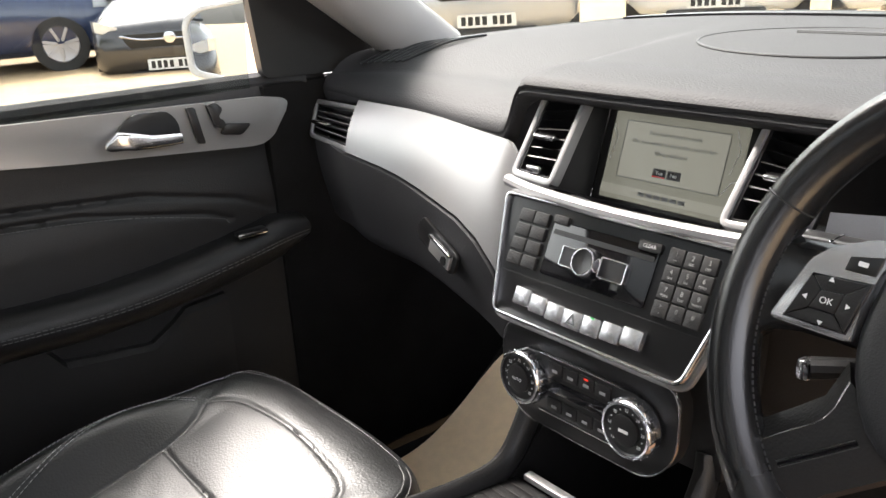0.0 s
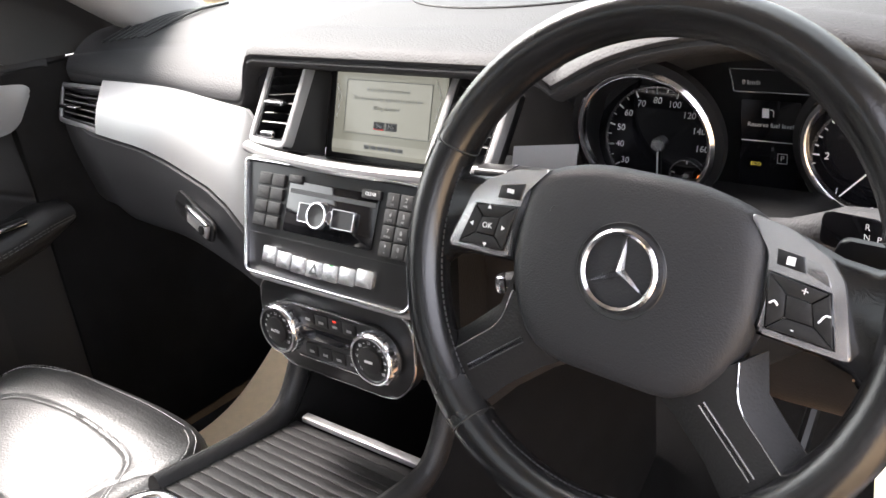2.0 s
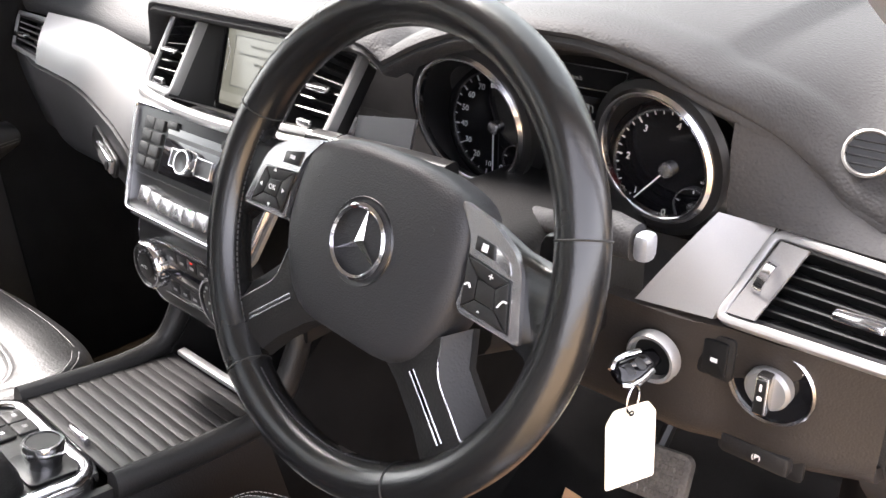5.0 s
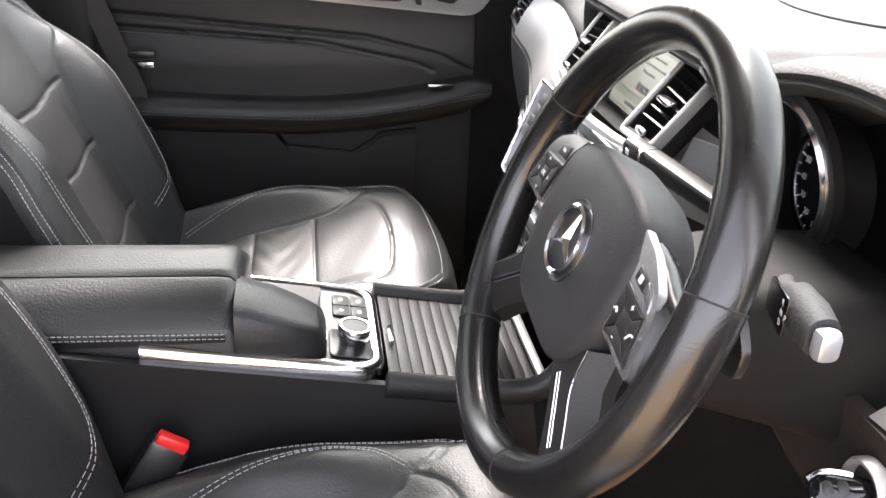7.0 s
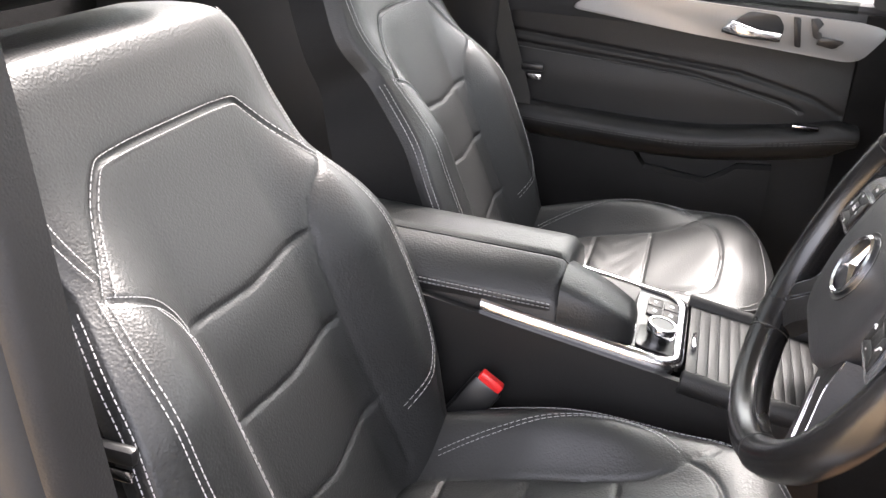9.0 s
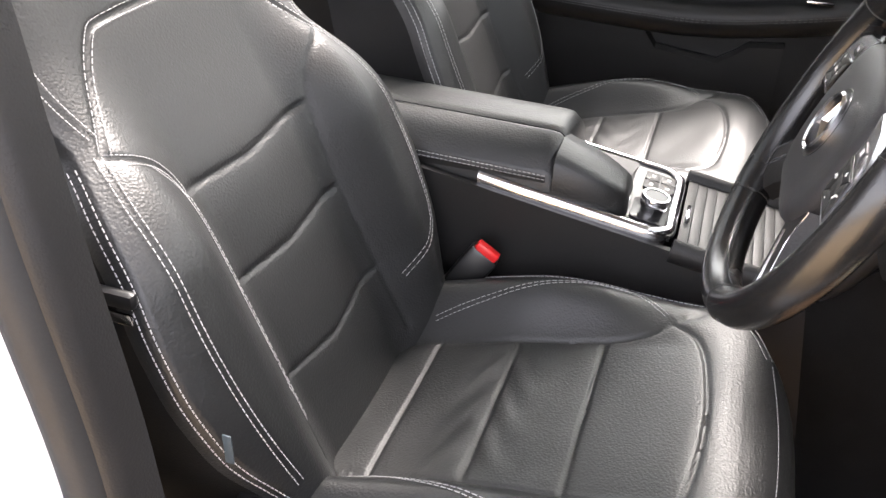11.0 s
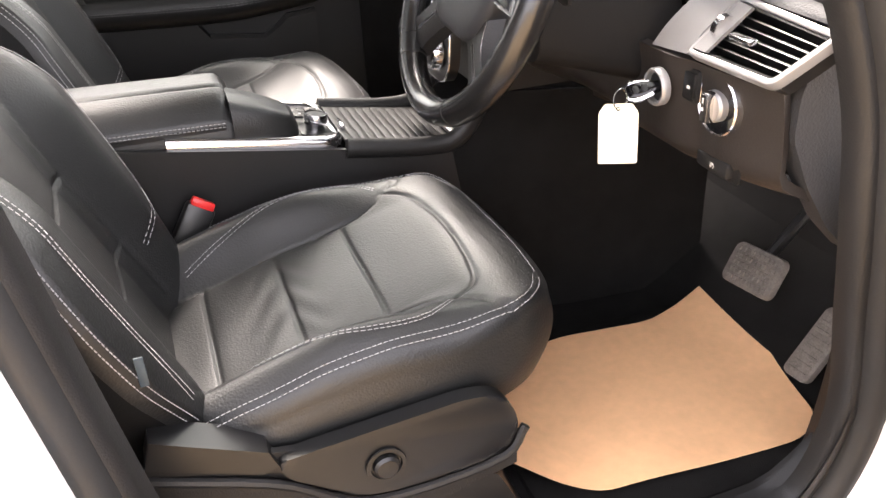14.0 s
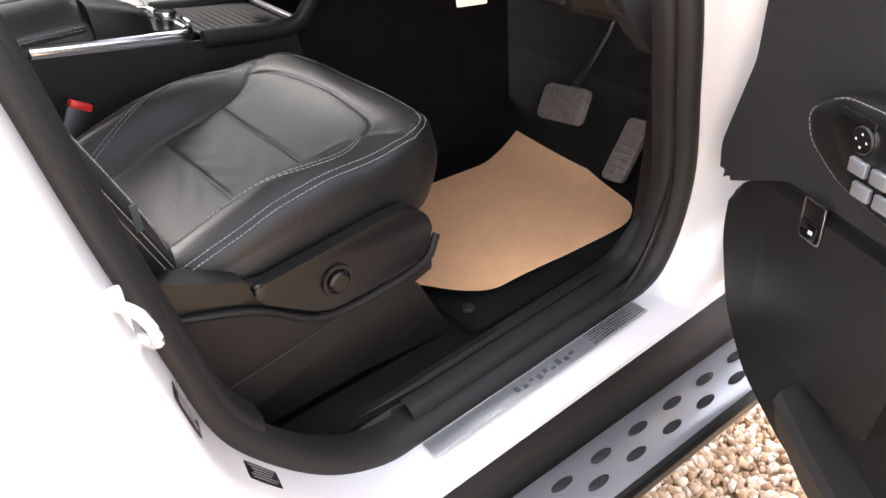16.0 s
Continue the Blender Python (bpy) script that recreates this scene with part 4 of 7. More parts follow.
part("knob_ring", lathe([(0.0132, 0.001), (0.0148, 0.001), (0.0148, 0.011), (0.0138, 0.0145), (0.0122, 0.0145)], 36, PANEL @ pose(-0.012, 0.078, 0.0055)), CHROME, vk)
for sx in (-1, 1):
    fr_ = rrect(0.032 if sx > 0 else 0.022, 0.021, 0.002, cx=-0.012 + sx * (0.03 if sx > 0 else 0.025), cy=0.078)
    tb = part("track_button", prism(inset(fr_, 0.0015), 0.005, PANEL @ pose(0, 0, 0.0055), 0.001), SMOOTH, hu)
    part("button_frame", frame_ring(fr_, inset(fr_, 0.0016), 0.006, PANEL @ pose(0, 0, 0.0055), 0.0005), CHROME, tb)
part("seam_line", box((0, 0.046, 0.0042), (0.262, 0.0008, 0.0004), m=PANEL), RUBBER, hu)
for i in range(7):
    b = part("console_button", prism(rrect(0.0222 if i != 3 else 0.024, 0.018, 0.0018), 0.007, PANEL @ pose(-0.082 + i * 0.0237, 0.0255 - 0.004 * (1 - ((i - 3) / 3) ** 2) + 0.0, 0.003, 0, 0, 0), 0.0008), GREY_BUTTON, hu, "satin silver rocker button")
    if i == 3:
        part("hazard_mark", frame_ring([(-0.006, -0.0045), (0.006, -0.0045), (0, 0.0065)], [(-0.0036, -0.003), (0.0036, -0.003), (0, 0.0036)], 0.0004, PANEL @ pose(-0.082 + i * 0.0237, 0.0215, 0.0101)), DARK_MARK, b)
    if i == 4:
        part("green_lamp", box((0, 0, 0), (0.005, 0.0015, 0.0006), m=PANEL @ pose(-0.082 + i * 0.0237, 0.030, 0.0102)), glow("green_lamp", (0.1, 0.7, 0.2), 0.15), b)
    if i not in (3,):
        part("mark", box((0, 0, 0), (0.006, 0.003, 0.0004), m=PANEL @ pose(-0.082 + i * 0.0237, 0.0225, 0.0101)), GREY_BUTTON, b)
# climate controls
wing = rrect(0.15, 0.062, 0.006, cy=0.0)
part("key_block", prism(wing, 0.004, CLIM @ pose(0, 0, 0.006), 0.001), SMOOTH, cl)
for yy in (0.0315, -0.0315):
    part("chrome_strip", box((0, yy, 0.0105), (0.105, 0.0016, 0.002), 0.0005, m=CLIM), CHROME, cl)
part("lcd_strip", box((0, 0.0, 0.0103), (0.082, 0.014, 0.001), 0.0003, m=CLIM), PIANO, cl)
for i in range(4):
    for yy in (0.0195, -0.0195):
        k = part("climate_key", prism(rrect(0.0195, 0.0145, 0.0015), 0.002, CLIM @ pose(-0.031 + i * 0.0207, yy, 0.0098), 0.0006), PLASTIC, cl)
        part("mark", box((0, 0, 0), (0.007, 0.003, 0.0003), m=CLIM @ pose(-0.031 + i * 0.0207, yy - 0.002, 0.0119)), DIM_MARK, k)
        if i == 2 and yy > 0:
            part("red_lamp", box((0, 0, 0), (0.005, 0.0016, 0.0004), m=CLIM @ pose(-0.031 + i * 0.0207, yy + 0.0045, 0.0119)), glow("red_lamp", (0.9, 0.05, 0.03), 0.2), k)
NUMS = ("16", "18", "20", "22", "24", "26", "28")
for dx in (-0.07, 0.07):
    part("dial_cap", lathe([(0.0155, 0.017), (0.0155, 0.0195), (0.013, 0.0205), (0, 0.0207)], 32, CLIM @ pose(dx, 0, 0.006)), PLASTIC, cl)
    for i, w in enumerate(NUMS):
        a = radians(220 - i * 43)
        text(w, 0.0046, CLIM @ pose(dx + 0.0192 * math.cos(a), 0.0192 * math.sin(a), 0.0231), MARK, cl, 0.0001)
        a2 = radians(220 - (i + 0.5) * 43)
        if i < 6:
            part("dial_dot", lathe([(0.0008, 0), (0.0008, 0.0003), (0, 0.0003)], 8, CLIM @ pose(dx + 0.0192 * math.cos(a2), 0.0192 * math.sin(a2), 0.0228)), MARK, cl)
    for k in range(20):
        a = 2 * math.pi * k / 20
        part("dial_notch", box((0, 0, 0), (0.0016, 0.0022, 0.012), 0.0004, 1, m=CLIM @ pose(dx + 0.029 * math.cos(a), 0.029 * math.sin(a), 0.0155, 0, 0, math.degrees(a))), CHROME, cl)
text("AUTO", 0.005, CLIM @ pose(-0.07, 0, 0.027), MARK, cl, 0.0001)
part("mark", box((0.07, 0, 0.027), (0.011, 0.003, 0.0002), m=CLIM), MARK, cl)

# ---- screen message ----
SCR = DISP @ pose(0, 0.004, -0.0028) @ Matrix.Diagonal((1.04, 0.93, 1, 1))
part("message_box", prism(rrect(0.118, 0.062, 0.001, cx=0, cy=0.004), 0.0003, SCR), SCREEN_PANEL, dsp)
part("message_frame", frame_ring(rrect(0.1195, 0.0635, 0.001, cx=0, cy=0.004), rrect(0.118, 0.062, 0.001, cx=0, cy=0.004), 0.0004, SCR), DARK_MARK, dsp)
for i, w in enumerate(("Fuel tank reserve level", "Do you want to start the search for", "filling stations?")):
    text(w, 0.0066, SCR @ pose(0.0, 0.025 - i * 0.0105, 0.0004), DARK_MARK, dsp, 0.0001)
for dx, w, m_ in ((-0.0085, "Yes", RED), (0.0085, "No", SMOOTH)):
    k = part("soft_key", prism(rrect(0.0155, 0.0095, 0.001, cx=dx, cy=-0.0165), 0.0004, SCR @ pose(0, 0, 0.0002)), SMOOTH, dsp)
    text(w, 0.006, SCR @ pose(dx, -0.0165, 0.0008), MARK, dsp, 0.0001)
    if w == "Yes":
        part("key_line", box((dx, -0.0205, 0.0007), (0.015, 0.0015, 0.0003), m=SCR), RED, k)
part("name_bar", box((0, -0.0425, 0.0002), (0.152, 0.011, 0.0002), m=SCR), SCREEN_PANEL, dsp)
for i in range(6):
    part("print_bar", box((-0.024 + 0.0095 * i, -0.0425, 0.0005), (0.0075, 0.0045, 0.0002), m=SCR), DARK_MARK, dsp)
for sx, pts in ((-1, ((-0.075, 0.03), (-0.068, 0.015), (-0.072, -0.01))), (1, ((0.064, 0.04), (0.072, 0.02), (0.066, -0.005))), (1, ((0.062, -0.025), (0.07, -0.012), (0.076, -0.01)))):
    part("map_line", tube([SCR @ Vector((x, y, 0.0003)) for x, y in pts], 0.0004, 5), MARK, dsp)

# ---- gauges ----
def gauge_marks(gx, gr, numbers, a0, a1, minor, hub_a, parent):
    g = axes((gx, 0.2583, 1.253), (1, 0, 0), (0, 0, 1), (0, -1, 0))
    rim_r = gr * 0.80
    part("inner_ring", lathe([(rim_r, 0), (rim_r + 0.0022, 0), (rim_r + 0.0022, 0.002), (rim_r, 0.002)], 64, g), GREY_BUTTON, parent)
    n = len(numbers)
    for i, w in enumerate(numbers):
        a = radians(a0 + (a1 - a0) * i / (n - 1))
        text(w, 0.0088, g @ pose(rim_r * 0.78 * math.cos(a), rim_r * 0.78 * math.sin(a), 0.0008), MARK, parent, 0.0001, shear=0.15)
    for i in range((n - 1) * minor + 1):
        a = radians(a0 + (a1 - a0) * i / ((n - 1) * minor))
        big = i % minor == 0
        L = 0.0055 if big else 0.003
        part("tick", box((rim_r - L / 2, 0, 0.0006), (L, 0.0012 if big else 0.0007, 0.0004), m=g @ pose(0, 0, 0, 0, 0, math.degrees(a))), MARK, parent)
    part("hub", lathe([(0.0068, 0), (0.0068, 0.005), (0.0055, 0.0065), (0, 0.007)], 24, g), GREY_BUTTON, parent)
    part("needle", box((rim_r * 0.42, 0, 0.004), (rim_r * 0.84, 0.0013, 0.001), m=g @ pose(0, 0, 0, 0, 0, hub_a)), MARK, parent)
    return g


G1 = gauge_marks(0.296, 0.067, ("0", "10", "20", "30", "40", "50", "60", "70", "80", "100", "120", "140", "160"), 279, -2, 2, 268, ic)
G2 = gauge_marks(0.487, 0.064, ("0", "1", "2", "3", "4", "5", "6"), 268, -13, 5, 228, ic)
part("red_band", surface(lambda u, v: G2 @ Vector(((0.046 + 0.005 * v) * math.cos(radians(66 - 32 * u)), (0.046 + 0.005 * v) * math.sin(radians(66 - 32 * u)), 0.001)), 16, 1), glow("red_band", (0.7, 0.03, 0.03), 0.03), ic)
for g, dx, dy in ((G1, 0.028, -0.03), (G2, 0.026, -0.028)):
    s_ = part("small_gauge", lathe([(0.0165, 0), (0.0175, 0), (0.0175, 0.003), (0.0165, 0.003)], 40, g @ pose(dx, dy, 0.001)), GREY_BUTTON, ic)
    part("small_hub", lathe([(0.0042, 0), (0.0042, 0.003), (0, 0.004)], 16, g @ pose(dx, dy, 0.001)), GREY_BUTTON, s_)
    part("small_needle", box((0.006, 0, 0.003), (0.013, 0.0009, 0.0006), m=g @ pose(dx, dy, 0.001, 0, 0, 238)), MARK, s_)
    for k in range(5):
        a = 240 - 75 * k
        part("small_tick", box((0.0145, 0, 0.0004), (0.0035, 0.0008, 0.0003), m=g @ pose(dx, dy, 0.001, 0, 0, a)), MARK, s_)
part("fuel_lamp", prism(rrect(0.005, 0.006, 0.0008), 0.0004, G1 @ pose(0.041, -0.03, 0.0015)), glow("amber_lamp", (1.0, 0.25, 0.05), 0.2), ic)
text("x1000", 0.004, G2 @ pose(0.036, -0.004, 0.001), MARK, ic, 0.0001)
MID = axes((0.392, 0.280, 1.258), (1, 0, 0), (0, 0, 1), (0, -1, 0))
part("centre_display", prism(rrect(0.052, 0.085, 0.002, cy=-0.005), 0.001, MID), PIANO, ic)
fr2 = [(-0.034, 0.044), (0.034, 0.044), (0.039, 0.066), (-0.039, 0.066)]
part("speed_window", frame_ring(rpoly(fr2, 0.003), inset(rpoly(fr2, 0.003), 0.0015), 0.002, MID, 0.0004), CHROME, ic)
AMBER = glow("amber_text", (0.75, 0.6, 0.1), 0.08)
text("0 km/h", 0.0058, MID @ pose(-0.018, 0.053, 0.0014), MARK, ic, 0.0001, shear=0.1)
text("Reserve fuel level", 0.0058, MID @ pose(0.0005, 0.015, 0.0014), MARK, ic, 0.0001, shear=0.1)
part("pump_mark", box((-0.004, 0.026, 0.0014), (0.006, 0.0085, 0.0003), 0.0004, m=MID), MARK, ic)
part("mark", tube([MID @ Vector((0, 0.0295, 0.0014)), MID @ Vector((0.003, 0.0285, 0.0014)), MID @ Vector((0.003, 0.023, 0.0014))], 0.0004, 5), MARK, ic)
part("split_line", box((0, -0.0, 0.0014), (0.05, 0.0007, 0.0002), m=MID), MARK, ic)
text("ECO", 0.0048, MID @ pose(-0.011, -0.022, 0.0014), AMBER, ic, 0.0001)
for i, w in enumerate("RND"):
    text(w, 0.0066, MID @ pose(0.004, -0.0075 - 0.0075 * i, 0.0014), GREY_BUTTON, ic, 0.0001)
text("P", 0.0072, MID @ pose(0.0125, -0.015, 0.0014), MARK, ic, 0.0001)
part("gear_box", frame_ring(rrect(0.009, 0.0095, 0.0006, cx=0.0125, cy=-0.015), rrect(0.0078, 0.0083, 0.0005, cx=0.0125, cy=-0.015), 0.0003, MID @ pose(0, 0, 0.0012)), MARK, ic)

# ---- stalks, ignition, light switch ----
s1 = thing("gear_selector", "black column gear stalk with a silver end button", "stalk", (0.5, 0.12, 1.25), shift=(0.012, -0.008, 0.004))
part("lever", loft([[(x, y, z) for y, z in rrect(w, h, min(w, h) * 0.42, cx=yc, cy=zc)] for x, yc, zc, w, h in ((0.40, 0.165, 1.222, 0.018, 0.016), (0.445, 0.14, 1.236, 0.018, 0.018), (0.47, 0.128, 1.247, 0.021, 0.022), (0.487, 0.121, 1.254, 0.023, 0.027), (0.52, 0.112, 1.258, 0.025, 0.030), (0.541, 0.107, 1.259, 0.022, 0.026))]), SOFT, s1)
part("lever_face", prism(rpoly([(0.492, 1.245), (0.533, 1.244), (0.535, 1.272), (0.494, 1.270)], 0.006), 0.001, axes((0, 0.2315, 0), (1, -0.26, 0), (0, 0, 1), (-0.26, -1, 0)), 0.0004), PIANO, s1)
part("end_button", box((0.5485, 0.105, 1.259), (0.013, 0.016, 0.021), 0.005), ALLOY, s1)
for w, dx, dz in (("R", 0.0, 0.007), ("N", 0.0, 0), ("D", 0.0, -0.007), ("P", 0.008, 0)):
    text(w, 0.006, axes((0.508 + dx, 0.0985 - 0.26 * dx, 1.258 + dz), (1, -0.26, 0), (0, 0, 1), (-0.26, -1, 0)), MARK, s1, 0.0002)
s2 = thing("wiper_stalk", "black indicator and wiper stalk", "stalk", (0.23, 0.13, 1.25), shift=(0.012, -0.008, 0.006))
part("lever", loft([[(x, y, z) for y, z in rrect(w, h, 0.005, cx=yc, cy=zc)] for x, yc, zc, w, h in ((0.33, 0.15, 1.245, 0.02, 0.016), (0.28, 0.135, 1.25, 0.022, 0.018), (0.18, 0.12, 1.25, 0.022, 0.022))]), SMOOTH, s2)
part("collar", box((0.212, 0.123, 1.25), (0.003, 0.023, 0.022), 0.002), CHROME, s2)
part("wiper_mark", box((0.193, 0.1085, 1.252), (0.008, 0.0006, 0.005)), MARK, s2)
s3 = thing("cruise_stalk", "short black cruise control stalk", "stalk", (0.24, 0.12, 1.16), shift=(0.013, -0.008, 0.006))
part("lever", tube([(0.30, 0.14, 1.17), (0.25, 0.12, 1.165), (0.212, 0.10, 1.16)], [0.007, 0.008, 0.009], 10), SMOOTH, s3)
part("tip", box((0.209, 0.099, 1.159), (0.012, 0.016, 0.018), 0.004), CHROME, s3)
pdl = thing("shift_paddle", "black gearshift paddle behind the wheel", "paddle", (0.525, 0.05, 1.245), shift=(0.013, -0.01, 0.006))
part("blade", prism(rpoly([(0.495, 1.235), (0.54, 1.228), (0.548, 1.25), (0.535, 1.27), (0.5, 1.272)], 0.008), 0.006, axes((0, 0.062, 0), (1, 0, 0), (0, 0, 1), (0, -1, 0)), 0.002), SMOOTH, pdl)
text("+", 0.012, axes((0.53, 0.0555, 1.248), (1, 0, 0), (0, 0, 1), (0, -1, 0)), MARK, pdl, 0.0002)

FACE = axes((0, 0.207, 0), (1, 0, 0), (0, 0, 1), (0, -1, 0))
ig = thing("ignition_key", "black car key with chrome edges in a silver lock ring", "key", (0.507, 0.2, 1.1), shift=(0.021, -0.023, 0.017))
part("lock_ring", lathe([(0.0175, -0.006), (0.0235, -0.006), (0.0235, 0.002), (0.0215, 0.005), (0.0185, 0.004), (0.0175, -0.006)], 36, FACE @ pose(0.507, 1.101, 0.002)), SILVER, ig)
part("lock_core", lathe([(0.0178, -0.008), (0.0178, -0.003), (0, -0.003)], 28, FACE @ pose(0.507, 1.101, 0.002)), SMOOTH, ig)
KEY = axes((0.507, 0.205, 1.101), (0.80, -0.10, -0.60), (-0.36, -0.90, -0.25), (0.55, -0.40, 0.73)) @ Matrix.Diagonal((0.8, 0.8, 0.8, 1))
part("key_body", loft([[(x, y, z) for x, z in rrect(w, h, 0.006)] for y, w, h in ((-0.005, 0.018, 0.012), (0.010, 0.024, 0.015), (0.024, 0.029, 0.016), (0.036, 0.029, 0.016), (0.044, 0.024, 0.013), (0.047, 0.016, 0.009))], m=KEY), PIANO, ig)
for sx in (-1, 1):
    part("key_edge", tube(spline([KEY @ Vector((sx * 0.011, 0.008, 0.002)), KEY @ Vector((sx * 0.0145, 0.022, 0.002)), KEY @ Vector((sx * 0.0145, 0.036, 0.002)), KEY @ Vector((sx * 0.009, 0.046, 0.002))], 12), 0.0034, 8), CHROME, ig)
for q in (0.018, 0.031):
    part("key_button", prism(rrect(0.014, 0.009, 0.004, cy=q), 0.0012, KEY @ pose(0, 0, 0.0072), 0.0005), SMOOTH, ig)
part("key_ring", tube([(0.526, 0.145 + 0.009 * math.cos(a), 1.1 + 0.013 * math.sin(a)) for a in np.linspace(0, 2 * math.pi, 20, endpoint=False)], 0.0011, 6, True, up=(1, 0, 0)), CHROME, ig)

lsw = thing("light_switch", "round chrome-ringed headlamp switch", "switch", (0.613, 0.2, 1.12), shift=(0.0125, 0.002, 0.0075))
SWITCH_FACE = axes((-0.005, 0.213, -0.0095), (1, 0, 0), (0, 0, 1), (0, -1, 0))
L = SWITCH_FACE @ pose(0.6125, 1.121, 0.006)
part("base_disc", lathe([(0.0325, -0.004), (0.0325, 0.003), (0, 0.003)], 48, L), PIANO, lsw)
part("switch_ring", lathe([(0.0325, -0.004), (0.0355, -0.004), (0.0355, 0.005), (0.034, 0.007), (0.0325, 0.005), (0.0325, -0.004)], 48, L), CHROME, lsw)
part("turn_knob", lathe([(0.0185, 0.003), (0.0185, 0.011), (0.016, 0.0145), (0, 0.015)], 36, L), SILVER, lsw)
part("grip", box((0, 0, 0.017), (0.012, 0.036, 0.014), 0.003, m=L), CHROME, lsw)
part("grip_face", box((0, 0, 0.0243), (0.008, 0.031, 0.001), 0.0004, m=L), SMOOTH, lsw)
part("pointer", box((0, 0.009, 0.025), (0.0018, 0.006, 0.0006), m=L), MARK, lsw)
part("lamp_mark", lathe([(0.0022, 0), (0.0022, 0.0004), (0, 0.0004)], 12, L @ pose(0, -0.001, 0.0247)), MARK, lsw)
text("AUTO", 0.0062, L @ pose(0.001, 0.0265, 0.0032), MARK, lsw, 0.0002)
for dx, dy in ((-0.018, 0.021), (0.019, 0.021), (-0.0265, 0.006)):
    part("mark", box((dx, dy, 0.0034), (0.007, 0.004, 0.0003), 0.0001, m=L), MARK, lsw)
fog = thing("fog_switch", "square black fog lamp button", "switch", (0.57, 0.2, 1.13), shift=(0.015, -0.013, 0.010))
part("bezel", prism(rrect(0.03, 0.04, 0.004, cx=0.566, cy=1.131), 0.004, SWITCH_FACE @ pose(0, 0, -0.001), 0.001), PLASTIC, fog)
part("button", prism(rrect(0.021, 0.031, 0.003, cx=0.566, cy=1.131), 0.003, SWITCH_FACE @ pose(0, 0, 0.0025), 0.001), SMOOTH, fog)
part("mark", box((0.566, 1.129, 0.0058), (0.006, 0.004, 0.0003), m=SWITCH_FACE), MARK, fog)
ep = thing("parking_brake_lever", "black parking brake release handle", "handle", (0.613, 0.2, 1.05), shift=(0.006, 0.006, 0.0))
part("recess", prism(rrect(0.074, 0.03, 0.005, cx=0.614, cy=1.052), 0.004, SWITCH_FACE @ pose(0, 0, -0.004), 0.001), SMOOTH, ep)
part("handle", box((0.612, 1.053, 0.005), (0.06, 0.02, 0.014), 0.004, m=SWITCH_FACE @ pose(0, 0, -0.002)), PLASTIC, ep)
text("(P)", 0.007, SWITCH_FACE @ pose(0.615, 1.053, 0.0105), MARK, ep, 0.0002)
part("vent_wheel_plate", loft([[(x, y - d, z + d * 0.5) for x, y, z in ((0.582, 0.195, 1.176), (0.604, 0.196, 1.176), (0.622, 0.238, 1.224), (0.600, 0.238, 1.226))] for d in (0.0, 0.004)]), GREY_PLASTIC, db)
part("vent_wheel", lathe([(0.0135, -0.004), (0.0148, -0.0035), (0.0148, 0.0035), (0.0135, 0.004)], 24, axes((0.599, 0.217, 1.202), (0, 1, 0), (0.25, 0, 1), (1, 0, -0.25))), CHROME, db)

# glovebox latch
gl = thing("glovebox_latch", "silver glovebox latch in a black recess", "latch", (-0.3, 0.15, 1.13))
GM = axes((-0.292, 0.1275, 1.134), (0.95, -0.22, -0.22), (0.2, 0.2, 0.95), (-0.2, -0.97, 0.15))
part("recess", prism(rpoly([(-0.062, -0.012), (0.050, -0.015), (0.052, 0.014), (-0.056, 0.017)], 0.010), 0.004, GM, 0.001), SMOOTH, gl)
part("handle", box((0.014, -0.001, 0.006), (0.056, 0.019, 0.006), 0.002, m=GM), SILVER, gl)
part("handle_bar", box((0.014, 0.0095, 0.009), (0.058, 0.004, 0.006), 0.0012, m=GM), CHROME, gl)
part("lock", lathe([(0.006, 0), (0.006, 0.002), (0, 0.002)], 16, GM @ pose(0.030, -0.003, 0.009)), SMOOTH, gl)

# dashboard speaker, defroster slot, corner grille
spk = thing("dash_speaker", "oval perforated speaker cover on the dashboard", "speaker", (0.03, 0.45, 1.36))


def on_pad(x, w):
    return Vector(pad((x + 0.72) / 1.44, 0.12 + 0.88 * w))


part("grille", surface(lambda u, v: on_pad(0.02 + (0.16 * math.sqrt(max(0, 1 - (2 * v - 1) ** 2))) * (2 * u - 1), 0.30 + 0.34 * v) + Vector((0, 0, 0.0015)), 24, 24, 0.003, (0, 0, -1)), SOFT, spk)
part("grille_rim", tube([on_pad(0.02 + 0.16 * math.cos(a), 0.47 + 0.17 * math.sin(a)) + Vector((0, 0, 0.001)) for a in np.linspace(0, 2 * math.pi, 48, endpoint=False)], 0.0016, 6, True), PLASTIC, spk)
part("grille_slot", tube([on_pad(-0.05 + 0.02 * i, 0.55) + Vector((0, 0, 0.002)) for i in range(8)], 0.003, 6), SMOOTH, spk)
df = thing("defroster_slot", "black windscreen defroster slot", "air vent", (0, 0.7, 1.36))
part("slot", surface(lambda u, v: on_pad(-0.45 + 0.95 * u, 0.86 + 0.05 * v) + Vector((0, 0, 0.0035)), 40, 2, 0.003, (0, 0, -1)), SMOOTH, df)
tw = thing("corner_speaker", "ribbed corner speaker grille", "speaker", (-0.66, 0.3, 1.31))
for i in range(7):
    part("grille_rib", tube(spline([on_pad(-0.68 + 0.012 * i, 0.25) + Vector((0, 0, 0.002)), on_pad(-0.66 + 0.012 * i, 0.45) + Vector((0, 0, 0.006)), on_pad(-0.65 + 0.012 * i, 0.62) + Vector((0, 0, 0.002))], 8), 0.0022, 6), SMOOTH, tw)

